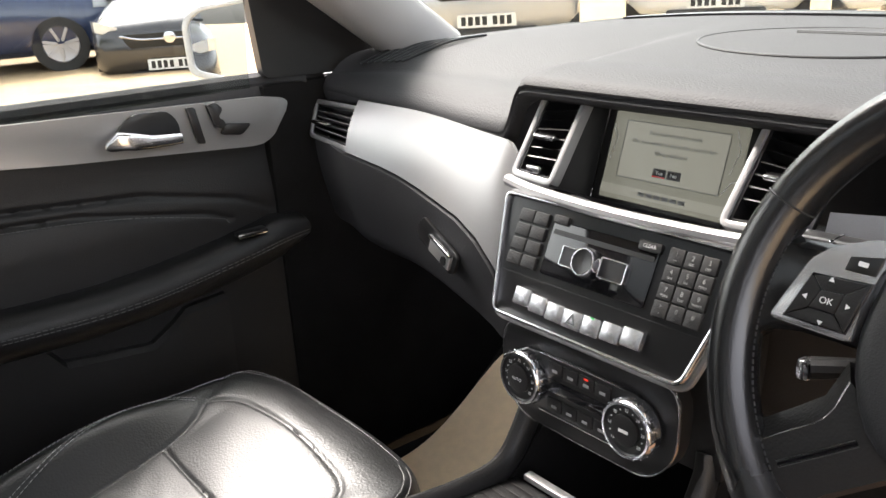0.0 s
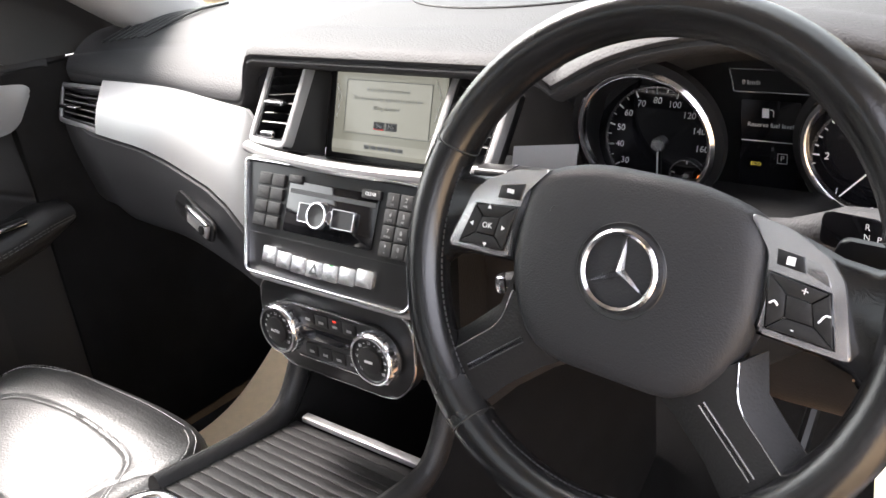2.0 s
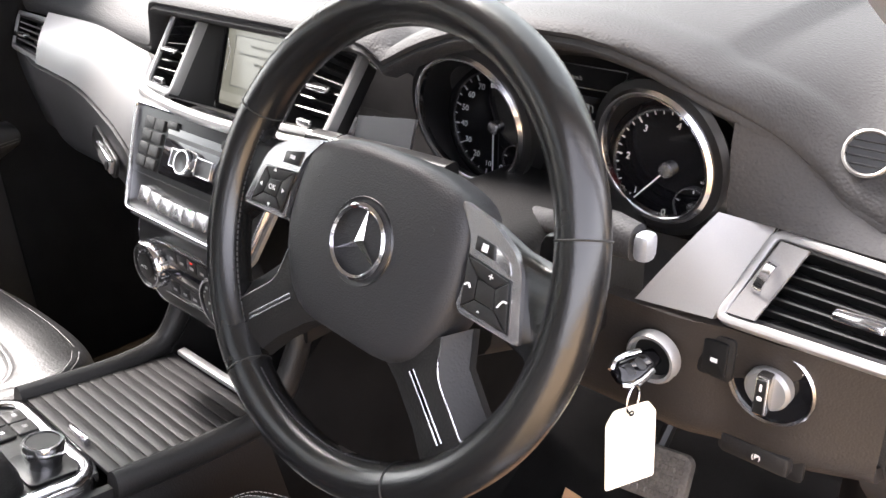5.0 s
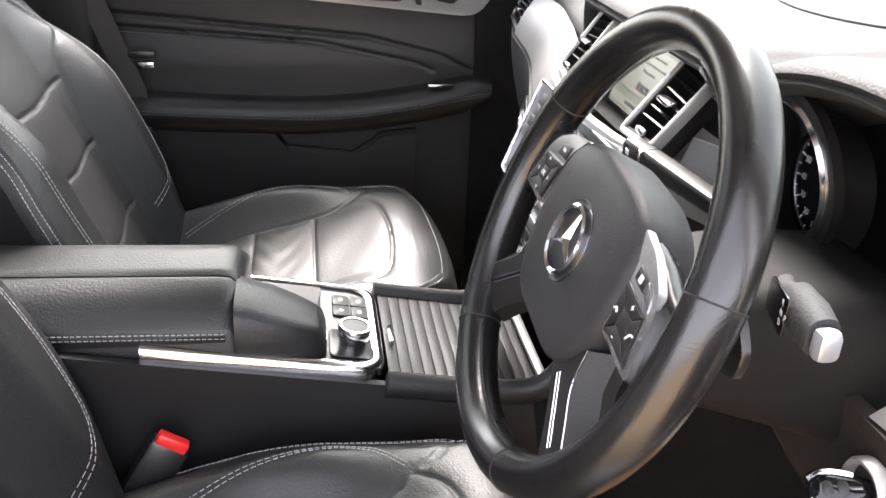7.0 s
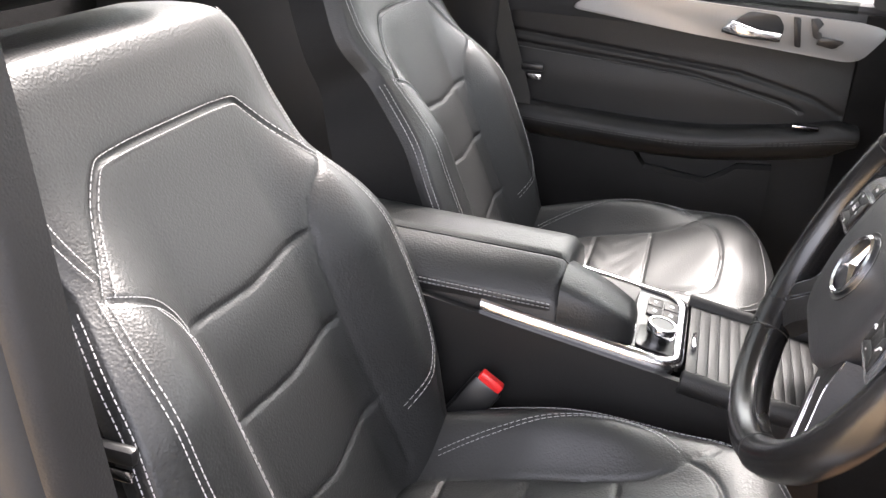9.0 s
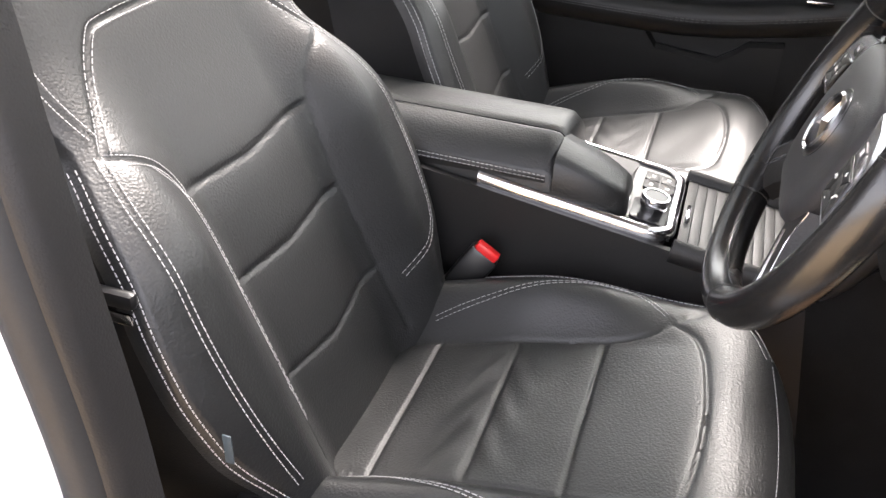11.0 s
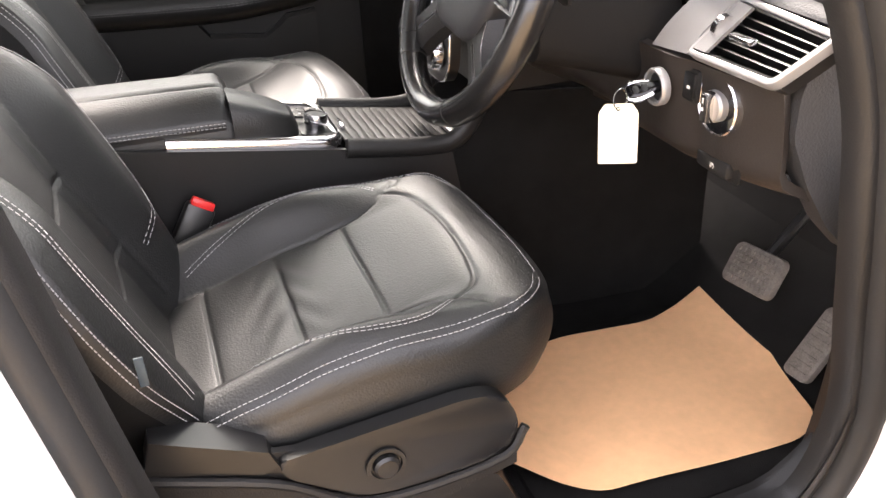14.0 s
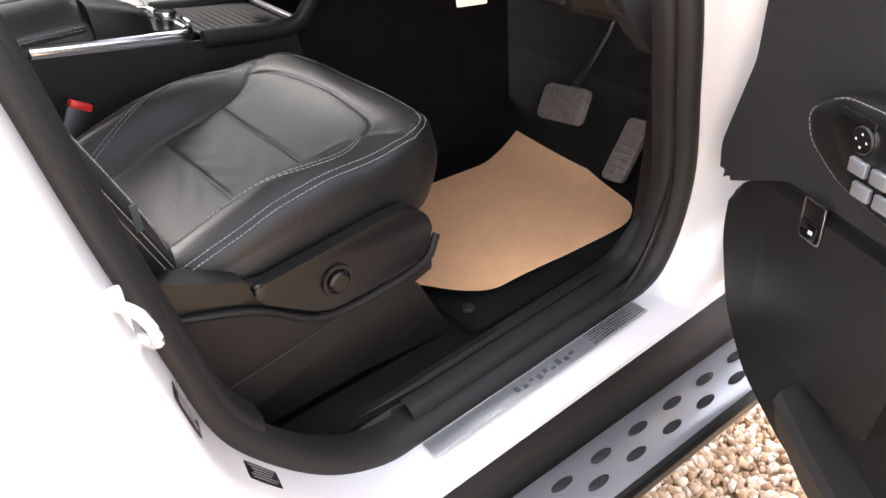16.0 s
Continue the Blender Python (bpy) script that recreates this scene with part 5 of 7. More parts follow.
# tabs of the vents
for vx, vy, vz, w in ((-0.127, 0.156, 1.292, 0.03), (0.152, 0.156, 1.292, 0.03), (-0.68, 0.197, 1.237, 0.05), (0.68, 0.18, 1.212, 0.035)):
    part("vent_tab", box((vx, vy, vz), (w, 0.012, 0.006), 0.002), CHROME, db)
for vx, w in ((-0.125, 0.02), (0.15, 0.02)):
    part("vent_thumbwheel", box((vx, 0.134, 1.2605), (w, 0.006, 0.008), 0.002), GREY_BUTTON, db)

# ---- console controls ----
CON = axes((0, -0.12, 0.9505), (1, 0, 0), (0, 1, -0.165), (0, 0.165, 1))
kb = thing("rotary_controller", "silver rotary controller on a square base", "control knob", (0.033, -0.155, 0.95))
part("base", prism(rrect(0.062, 0.055, 0.008, cx=0.05, cy=-0.038), 0.003, CON, 0.001), SMOOTH, kb)
part("knob", lathe([(0.0165, 0.0), (0.017, 0.007), (0.0195, 0.011), (0.0205, 0.024), (0.0192, 0.0265), (0.0165, 0.0265)], 40, CON @ pose(0.05, -0.038, 0.003)), CHROME, kb)
part("knob_top", lathe([(0.0166, 0.0262), (0.016, 0.0252), (0, 0.0252)], 40, CON @ pose(0.05, -0.038, 0.003)), SMOOTH, kb)
bs = thing("console_buttons", "two pairs of flat grey console buttons", "buttons", (-0.06, -0.155, 0.95))
for i in range(2):
    for j in range(2):
        k = part("flat_button", prism(rrect(0.026, 0.022, 0.003), 0.003, CON @ pose(-0.058 + 0.028 * i, -0.048 + 0.024 * j, 0.0), 0.001), PLASTIC, bs)
        part("mark", box((0, 0, 0.0032), (0.006, 0.005, 0.0002), m=CON @ pose(-0.058 + 0.028 * i, -0.048 + 0.024 * j, 0.0)), GREY_BUTTON, k)
part("cup_tray", box((-0.03, -0.125, -0.022), (0.115, 0.105, 0.05), 0.008, m=CON), RUBBER, cc)
part("tray_mouth", prism(rpoly([(-0.086, -0.18), (0.02, -0.18), (0.0, -0.085), (-0.086, -0.072)], 0.008), 0.0012, CON @ pose(0, 0, 0.0022)), RUBBER, cc)
wr_ = thing("wrist_rest", "black leather wrist rest ahead of the armrest", "armrest", (0.06, -0.25, 0.96), shift=(-0.014, -0.008, 0.008))
part("wrist_pad", loft([[(x0 + (x1 - x0) * a, y, z0 + (zt - z0) * b) for a, b in ((0, 0), (0, 0.8), (0.03, 0.93), (0.1, 1.0), (0.45, 1.0), (0.80, 0.96), (0.92, 0.90), (0.98, 0.76), (1, 0.3), (0.98, 0))] for y, x0, x1, z0, zt in ((-0.283, 0.020, 0.114, 0.962, 1.034), (-0.245, 0.022, 0.112, 0.957, 1.021), (-0.215, 0.027, 0.107, 0.953, 1.008), (-0.192, 0.033, 0.099, 0.95, 0.996), (-0.184, 0.037, 0.094, 0.95, 0.990), (-0.180, 0.041, 0.090, 0.952, 0.976))]), LEATHER, wr_, angle=50)
part("wrist_tip", box((0.066, -0.181, 0.965), (0.034, 0.004, 0.012), 0.0015), CHROME, wr_)
rh = thing("roller_handle", "small silver handle on the roller cover", "handle", (0.022, -0.098, 0.945), shift=(-0.006, -0.009, 0.003))
part("pull", box((0.022, -0.098, 0.944), (0.04, 0.006, 0.012), 0.0025), CHROME, rh)

# round demister outlet at the driver's end of the pad
dv = thing("round_vent", "round black demister vent with a silver ring", "air vent", (0.632, 0.275, 1.30))
DV = axes((0.637, 0.278, 1.295), (0.98, 0.15, -0.05), (0.0, 0.35, 0.93), (0.15, -0.92, 0.36)) @ Matrix.Diagonal((0.85, 0.85, 0.85, 1))
part("vent_ring", lathe([(0.018, -0.006), (0.0185, 0.003), (0.0195, 0.004), (0.0213, 0.003), (0.0218, -0.004)], 36, DV), SILVER, dv)
part("vent_back", lathe([(0.0185, -0.005), (0, -0.005)], 28, DV), SMOOTH, dv)
for i in range(4):
    part("slat", box((0, -0.0105 + 0.007 * i, -0.001), (2 * math.sqrt(0.0183 ** 2 - (-0.0105 + 0.007 * i) ** 2), 0.0016, 0.006), 0.0004, 1, m=DV), SMOOTH, dv)


# ---- seats ----
SX = 0.393


def seam_distance(lines, x, y):
    """The distance from a place to the nearest of some poly-lines."""
    best = 9.0
    for ln in lines:
        for (x0, y0), (x1, y1) in zip(ln, ln[1:]):
            dx, dy = x1 - x0, y1 - y0
            t = clamp(((x - x0) * dx + (y - y0) * dy) / (dx * dx + dy * dy))
            d = (x - x0 - t * dx) ** 2 + (y - y0 - t * dy) ** 2
            best = min(best, d)
    return math.sqrt(best)


def smooth_at(table, x):
    """A table read with its corners rounded off."""
    return sum(curve_at(table, x + d) * k for d, k in ((-0.03, 1), (-0.015, 2), (0, 3), (0.015, 2), (0.03, 1))) / 9


def arc(pts, n=10):
    return [tuple(p)[:2] for p in spline([(x, y, 0) for x, y in pts], n)]


both = lambda ln: [ln, [(-x, y) for x, y in ln]]
CUSHION_SEAMS = [[(-0.130, -0.174), (0.130, -0.174)], [(-0.126, -0.280), (0.126, -0.280)], [(-0.13, -0.388), (0.13, -0.388)],
                 arc([(-0.166, -0.098), (-0.142, -0.066), (-0.09, -0.052), (0, -0.046), (0.09, -0.052), (0.142, -0.066), (0.166, -0.098)], 20)]
CUSHION_SEAMS += both(arc([(-0.128, -0.47), (-0.128, -0.3), (-0.132, -0.174), (-0.146, -0.122), (-0.166, -0.098)]))
CUSHION_SEAMS += both(arc([(-0.166, -0.098), (-0.19, -0.068), (-0.222, -0.04)], 4))
BOLSTER_STITCH = arc([(-0.152, -0.405), (-0.168, -0.35), (-0.186, -0.28), (-0.203, -0.206), (-0.199, -0.145), (-0.17, -0.102)], 16)
CUSHION_LINE = [(-0.50, 0.785), (-0.388, 0.821), (-0.28, 0.856), (-0.174, 0.877), (-0.096, 0.899), (-0.047, 0.911), (-0.01, 0.909), (0.031, 0.890), (0.09, 0.84)]
BOLSTER_LINE = [(-0.50, 0.058), (-0.41, 0.056), (-0.30, 0.052), (-0.20, 0.045), (-0.12, 0.018), (-0.05, 0.0)]


def cushion_top(x, y):
    z = smooth_at(CUSHION_LINE, y)
    a = abs(x)
    z += smooth_at(BOLSTER_LINE, y) * sstep(0.122, 0.192, a) - 2.6 * max(0, a - 0.195) ** 1.5
    d = seam_distance(CUSHION_SEAMS, x, y)
    z -= 0.0036 * math.exp(-(d / 0.0026) ** 2) + 0.0012 * math.exp(-(d / 0.012) ** 2)
    z += 0.0010 * math.sin(x * 31 + y * 17) * math.sin(y * 43)
    w = (y + 0.27) / 0.05
    z += 0.0008 * math.exp(-w * w) * math.sin(x * 95 + 3 * math.sin(y * 60)) * sstep(0.13, 0.09, a)
    return z


def cushion(u, v):
    """The cushion's skin: rings from the middle out to a rounded edge, then down the side."""
    a = 2 * math.pi * u
    c, d = math.cos(a), math.sin(a)
    p = 3.0 if d > 0 else 5.0
    k = (abs(c) ** p + abs(d) ** p) ** (-1 / p)
    hw, hl, yc = 0.241, 0.262, -0.205
    r = min(v / 0.80, 1.0)
    w = max(0.0, (v - 0.80) / 0.20)
    turn = min(w / 0.4, 1.0) * math.pi / 2
    e = 0.955 * r + 0.045 * math.sin(turn)
    x, y = hw * c * k * e, yc + hl * d * k * e
    z = cushion_top(x, y) - 0.02 * (1 - math.cos(turn))
    if w > 0.4:
        q = (w - 0.4) / 0.6
        z += (0.782 - z) * q
        x, y = x * (1 - 0.02 * q + 0.03 * math.sin(math.pi * q)), yc + (y - yc) * (1 - 0.04 * q + 0.04 * math.sin(math.pi * q))
    return (SX + x, y, z)


# the backrest, in its own plane: across, up the back, and out of it
BACK = axes((SX, -0.097, -0.031), (1, 0, 0), (0, -0.39, 0.921), (0, -0.921, -0.39))
BACK_SEAMS = [[(-0.125, 1.262), (0, 1.252), (0.125, 1.262)], [(-0.121, 1.152), (0, 1.142), (0.121, 1.152)], [(-0.128, 1.03), (0, 1.012), (0.128, 1.03)]]
BACK_SEAMS += both(arc([(-0.202, 1.332), (-0.15, 1.30), (-0.127, 1.25), (-0.121, 1.13), (-0.13, 0.93)]))
BACK_TOP_SEAM = arc([(-0.202, 1.332), (-0.178, 1.362), (-0.128, 1.424), (-0.1, 1.436), (0, 1.438), (0.1, 1.436), (0.128, 1.424), (0.178, 1.362), (0.202, 1.332)], 24)
BACK_SEAMS += [BACK_TOP_SEAM]


def back_width(h):
    return smooth_at([(0.90, 0.20), (0.97, 0.235), (1.04, 0.272), (1.12, 0.285), (1.2, 0.280), (1.28, 0.258), (1.345, 0.222), (1.362, 0.216), (1.39, 0.232), (1.45, 0.226), (1.52, 0.205), (1.56, 0.18), (1.58, 0.165)], h)


def back_out(x, h):
    z = 0.0
    a, w = abs(x), back_width(h)
    wing = sstep(0.09, 0.20, a) * sstep(1.44, 1.21, h)
    z += 0.068 * wing - 4.5 * max(0, a - w + 0.06) ** 2
    z += 0.012 * math.cos(clamp(a / 0.2) * math.pi / 2) * sstep(1.40, 1.2, h) - 0.9 * max(0, h - 1.50) ** 2 * 6
    d = seam_distance(BACK_SEAMS, x, h)
    z -= 0.0034 * math.exp(-(d / 0.0026) ** 2) + 0.0009 * math.exp(-(d / 0.012) ** 2)
    return z


def backrest(u, v):
    s = 2 * u - 1
    h = 0.90 + 0.675 * v
    w = back_width(h)
    a = abs(s)
    t = min(a / 0.74, 1.0)
    x = math.copysign(w * 0.96 * t, s)
    z = back_out(x, h)
    if a > 0.74:
        k = (a - 0.74) / 0.26
        r = min(k / 0.4, 1.0)
        x += math.copysign(w * 0.04 * math.sin(r * math.pi / 2), s)
        z -= 0.028 * (1 - math.cos(r * math.pi / 2))
        if k > 0.4:
            z += (-0.10 - z) * (k - 0.4) / 0.6
    if v > 0.93:
        k = (v - 0.93) / 0.07
        z -= 0.07 * k * k
    p = BACK @ Vector((x, h, -z))
    return p


seat = thing("front_seat", "black leather car seat with pale double stitching", "seat", (SX, -0.2, 0.575), group="front seats")
part("seat_cushion", surface(cushion, 260, 120, -0.003), LEATHER, seat, "black leather cushion with sewn panels", angle=80)
part("backrest", surface(lambda u, v: backrest(0.078 + 0.844 * u, v), 150, 190, -0.003), LEATHER, seat, "black leather backrest with side bolsters", angle=80)
for u0 in (0.0, 0.922):
    part("bolster_side", surface(lambda u, v: backrest(u0 + 0.078 * u, v), 6, 60, -0.003), MATTE, seat, angle=80)
part("backrest_shell", loft([[BACK @ Vector((x, h, 0.07 + dz)) for x, dz in ((-back_width(h) * 0.97, 0), (-back_width(h) * 0.8, 0.04), (0, 0.055), (back_width(h) * 0.8, 0.04), (back_width(h) * 0.97, 0))] for h in np.linspace(0.86, 1.565, 16)], closed=False, caps=False), LEATHER_TRIM, seat, angle=80)
part("headrest", loft([[BACK @ Vector((x, h, z)) for x, z in rrect(w, 0.1 * k, 0.04 * k, cy=0.03)] for h, w, k in ((1.585, 0.20, 0.6), (1.60, 0.26, 0.9), (1.65, 0.30, 1.0), (1.72, 0.29, 1.0), (1.76, 0.24, 0.8), (1.775, 0.16, 0.4))]), LEATHER, seat)
part("seat_base", box((SX, -0.27, 0.70), (0.42, 0.36, 0.16), 0.02), PLASTIC, seat)
SIDE = axes((0.665, 0, 0), (0, 1, 0), (0, 0, 1), (1, 0, 0))
part("side_cover", prism(rpoly([(-0.350, 0.818), (-0.340, 0.793), (-0.268, 0.744), (-0.235, 0.733), (-0.091, 0.740), (-0.064, 0.770), (-0.068, 0.805), (-0.090, 0.832), (-0.13, 0.838), (-0.30, 0.823)], 0.02), 0.022, SIDE @ pose(0, 0, -0.02), 0.006), SMOOTH, seat, "satin black side cover")
knob = part("adjuster_knob", lathe([(0.022, 0), (0.024, 0.002), (0.0235, 0.004), (0.019, 0.004), (0.018, 0.001), (0.016, 0.001), (0.0155, 0.008), (0.012, 0.011), (0, 0.0115)], 32, SIDE @ pose(-0.230, 0.777, 0.002)), SMOOTH, seat)
part("lower_side_trim", surface(lambda u, v: (0.655 - 0.005 * v, -0.50 + 0.44 * u, 0.85 - 0.075 * u - (0.26 - 0.19 * u) * v), 10, 8, 0.01, (-1, 0, 0)), PLASTIC, seat)
def on_cushion(x, y):
    return Vector((SX + x, y, cushion_top(x, y)))


def on_back(x, h):
    return BACK @ Vector((x, h, -back_out(x, h)))


def sew(line, f, normal, offs=(-0.0035, 0.0035), lift=0.0014):
    """Rows of stitches beside a seam that lies on a surface."""
    bms = []
    for o in offs:
        pts = []
        for (x0, y0), (x1, y1) in zip(line, line[1:]):
            d = Vector((x1 - x0, y1 - y0)).normalized()
            for k in range(3):
                t = k / 3
                pts.append(f(x0 + (x1 - x0) * t - d.y * o, y0 + (y1 - y0) * t + d.x * o) + normal * lift)
        bms.append(stitches(pts, 0, [normal] * len(pts), 0.0040, 0.0018, 0.0004))
    return join(*bms)


BN = Vector((0, 0.92, 0.39))
for sx in (-1, 1):
    part("bolster_stitching", sew([(sx * x, y) for x, y in BOLSTER_STITCH], on_cushion, Vector((0, 0, 1)), (-0.0025, 0.0025)), THREAD, seat)
    low = [(sx * 0.222, 1.04), (sx * 0.135, 0.995)] if sx < 0 else [(0.232, 1.04), (0.214, 0.965)]
    part("wing_stitching", sew(arc([(sx * 0.206, 1.336), (sx * 0.226, 1.28), (sx * 0.238, 1.2), (sx * 0.24, 1.12)] + low, 20), on_back, BN, (-0.0035, 0.0035)), THREAD, seat)
    if sx > 0:
        part("wing_stitching", sew(arc([(0.165, 1.305), (0.136, 1.26), (0.128, 1.2), (0.126, 1.12), (0.133, 0.98)], 20), on_back, BN, (0.0,)), THREAD, seat)
    part("edge_stitching", sew(arc([(sx * 0.228, -0.42), (sx * 0.228, -0.30), (sx * 0.224, -0.17), (sx * 0.212, -0.045), (sx * 0.185, -0.004), (sx * 0.135, 0.022)], 16), on_cushion, Vector((sx * 0.5, 0, 0.8)).normalized(), (-0.004, 0.004)), THREAD, seat)
part("front_stitching", sew(arc([(-0.135, 0.022), (-0.07, 0.029), (0, 0.031), (0.07, 0.029), (0.135, 0.022)], 14), on_cushion, Vector((0, 0.5, 0.8)).normalized(), (0.0,)), THREAD, seat)
part("shoulder_stitching", sew(BACK_TOP_SEAM, on_back, BN, (-0.0045, 0.0045)), THREAD, seat)
for sx in (-1, 1):
    part("upper_stitching", sew(arc([(sx * 0.196, 1.352), (sx * 0.204, 1.41), (sx * 0.2, 1.48), (sx * 0.18, 1.54)], 14), on_back, BN, (-0.004, 0.004)), THREAD, seat)
part("panel_stitching", sew(arc([(0.202, 1.332), (0.15, 1.30), (0.127, 1.25), (0.121, 1.13), (0.128, 0.97)], 20), on_back, BN, (-0.0042, 0.0042)), THREAD, seat)
for sx in (-1, 1):
    for o in (0.16, 0.26):
        rim_line = [Vector(backrest(0.5 + sx * 0.5 * (0.74 + 0.26 * o), (h - 0.90) / 0.675)) for h in np.linspace(1.335, 0.945, 34)]
        part("side_stitching", stitches(rim_line, 0, [Vector((sx * 0.72, 0.62, 0.3)).normalized()] * 40, 0.0040, 0.0018, 0.0005), THREAD, seat)
part("recliner_cover", loft([[(x, y, z) for y, z in ((-0.47, 0.886), (-0.355, 0.834), (-0.347, 0.812), (-0.365, 0.806), (-0.48, 0.852))] for x in (0.62, 0.664)]), SMOOTH, seat, "gloss black recliner cover")
part("trim_groove", tube(spline([(0.6575, -0.43, 0.68), (0.658, -0.28, 0.70), (0.6585, -0.09, 0.738)], 14), 0.0012, 6), RUBBER, seat)
part("trim_ridge", tube(spline([(0.655, -0.48, 0.83), (0.662, -0.35, 0.785), (0.663, -0.25, 0.724), (0.662, -0.09, 0.730), (0.655, -0.05, 0.765)], 18), 0.006, 8), PLASTIC, seat)
part("airbag_tab", box((0.664, -0.458, 0.972), (0.002, 0.009, 0.034), 0.0008, m=None), material("blue_grey_label", (0.03, 0.045, 0.055), 0.6), seat)
part("front_foot", loft([[(x, y, z) for y, z in ((-0.44 + 0.04 * i, 0.615), (-0.10, 0.694), (-0.08, 0.682), (-0.022, 0.56), (-0.44, 0.56))] for i, x in enumerate((0.50, 0.64))]), SMOOTH, seat, "smooth black seat rail cover")
copy_thing(seat, pose(SX - 0.754, -0.225, 0.587))

# ---- passenger door ----
pd = thing("passenger_door", "closed black leather door panel with silver trim", "car door", (-0.72, -0.15, 0.7), shift=(-0.034, 0.014, 0.002))
part("upper_trim", surface(lambda u, v: (-0.725 + 0.012 * math.sin(math.pi * v), -0.62 + 0.86 * u, 1.305 + 0.008 * (1 - u) - 0.07 * v), 20, 8, 0.02, (-1, 0, 0)), SOFT, pd)


def skin(u, v):
    y = -0.62 + 0.94 * u
    z = 1.30 - 0.66 * v
    x = -0.725 + 0.012 * sstep(1.2, 1.1, z)
    d = seam_distance([[(-0.62, 1.205), (-0.1, 1.16), (0.05, 1.125), (0.11, 1.095)], [(-0.62, 1.18), (-0.2, 1.15), (0.0, 1.11), (0.03, 1.095)]], y, z)
    x -= 0.005 * math.exp(-(d / 0.004) ** 2)
    return (x, y, z)


part("door_skin", surface(skin, 160, 180, 0.02, (-1, 0, 0)), LEATHER_TRIM, pd, angle=70)
part("silver_panel", prism(rpoly([(-0.46, 1.262), (-0.2, 1.232), (0.09, 1.206), (0.120, 1.21), (0.165, 1.272), (0.12, 1.282), (-0.40, 1.306)], 0.02), 0.01, axes((-0.715, 0, 0), (0, 1, 0), (0, 0, 1), (1, 0, 0)), 0.003), SILVER, pd, "satin silver door panel")
ARM_PATH = spline([(-0.62, 1.03, 0), (-0.3, 1.015, 0), (-0.15, 1.017, 0), (0.0, 1.036, 0), (0.1, 1.056, 0), (0.145, 1.064, 0.0)], 40)
ARM_SECTION = ((-0.072, 0.030), (-0.035, 0.033), (-0.018, 0.029), (-0.008, 0.020), (-0.003, 0.006), (-0.006, -0.010), (-0.020, -0.028), (-0.045, -0.042), (-0.072, -0.048))
part("arm_shelf", loft([[(-0.648 + dx * (1 if p.x < 0.1 else 1 + (p.x - 0.1) * 3), p.x, p.y + dz * (1 if p.x < 0.1 else 1 - (p.x - 0.1) * 9)) for dx, dz in ARM_SECTION] for p in ARM_PATH]), LEATHER_TRIM, pd, angle=60)
part("door_pocket", loft([[(-0.72, y, z), (-0.70, y, z), (-0.692, y, z - 0.008), (-0.70, y, 0.7), (-0.72, y, 0.66)] for y, z in ((-0.62, 1.0), (-0.29, 0.985), (-0.26, 0.945), (-0.13, 0.93), (-0.09, 0.955), (-0.07, 0.972), (0.0, 0.978))]), PLASTIC, pd)
part("window_sill_pad", tube([(-0.735, -0.62, 1.312), (-0.735, 0.14, 1.302), (-0.72, 0.2, 1.298)], 0.016, 10), SOFT, pd)
part("sail_panel", prism(rpoly([(0.12, 1.31), (0.34, 1.30), (0.33, 1.36), (0.16, 1.60), (0.095, 1.62)], 0.015), 0.02, axes((-0.725, 0, 0), (0, 1, 0), (0, 0, 1), (1, 0, 0))), PLASTIC, pd)

# A-pillars and windscreen
for sx in (-1, 1):
    p = thing("trim", "pale grey windscreen pillar trim", "trim", (sx * 0.68, 0.3, 1.36), kind="structure")
    part("pillar_trim", tube(spline([(sx * 0.70, 0.46, 1.31), (sx * 0.675, 0.31, 1.41), (sx * 0.63, 0.06, 1.58), (sx * 0.59, -0.12, 1.69)], 12), 0.055, 12), HEADLINER, p)
part("screen_header", tube([(-0.6, 0.07, 1.69), (0.6, 0.07, 1.69)], 0.03, 8), HEADLINER, ce)

# ---- paper mat, tag, belt buckle ----
pm = thing("paper_mat", "creased brown kraft paper mat on the footwell carpet", "paper mat", (0.44, 0.25, 0.57))
MATLINE = rpoly([(0.30, -0.05), (0.52, -0.04), (0.60, 0.03), (0.626, 0.08), (0.636, 0.235), (0.637, 0.41), (0.605, 0.462), (0.505, 0.482), (0.40, 0.51), (0.205, 0.572), (0.28, 0.365), (0.25, 0.2)], 0.03)


def paper_z(x, y):
    return 0.572 + 0.03 * sstep(0.1, -0.03, y) + 0.02 * sstep(0.42, 0.55, y) + 0.004 * math.sin(9 * x + 14 * y) + 0.006 * sstep(0.56, 0.66, x)


def paper():
    bm = prism(MATLINE, 0.0008)
    bmesh.ops.triangulate(bm, faces=bm.faces[:])
    for _ in range(4):
        bmesh.ops.subdivide_edges(bm, edges=[e for e in bm.edges if e.calc_length() > 0.03], cuts=1)
        bmesh.ops.triangulate(bm, faces=bm.faces[:])
    for v in bm.verts:
        v.co.z += paper_z(v.co.x, v.co.y)
    return bm


part("sheet", paper(), PAPER, pm)
tg = thing("key_tag", "blank cream card tag hanging from the key", "tag", (0.53, 0.145, 1.0))
part("card", prism(rpoly([(-0.0235, 0), (0.0235, 0), (0.0235, 0.064), (0.016, 0.075), (-0.016, 0.075), (-0.0235, 0.064)], 0.003), 0.0008, axes((0.550, 0.1205, 1.037), (0.4, 0.915, 0.0), (-0.05, 0, 1), (0.915, -0.4, 0))), TAG, tg)
part("eyelet", lathe([(0.0016, 0), (0.0026, 0), (0.0026, 0.001), (0.0016, 0.001)], 14, axes((0.5475, 0.1195, 1.106), (0.4, 0.915, 0), (0, 0, 1), (0.915, -0.4, 0))), RUBBER, tg)
bk = thing("belt_buckle", "black seat belt buckle with a red release button", "belt buckle", (0.17, -0.35, 0.8))
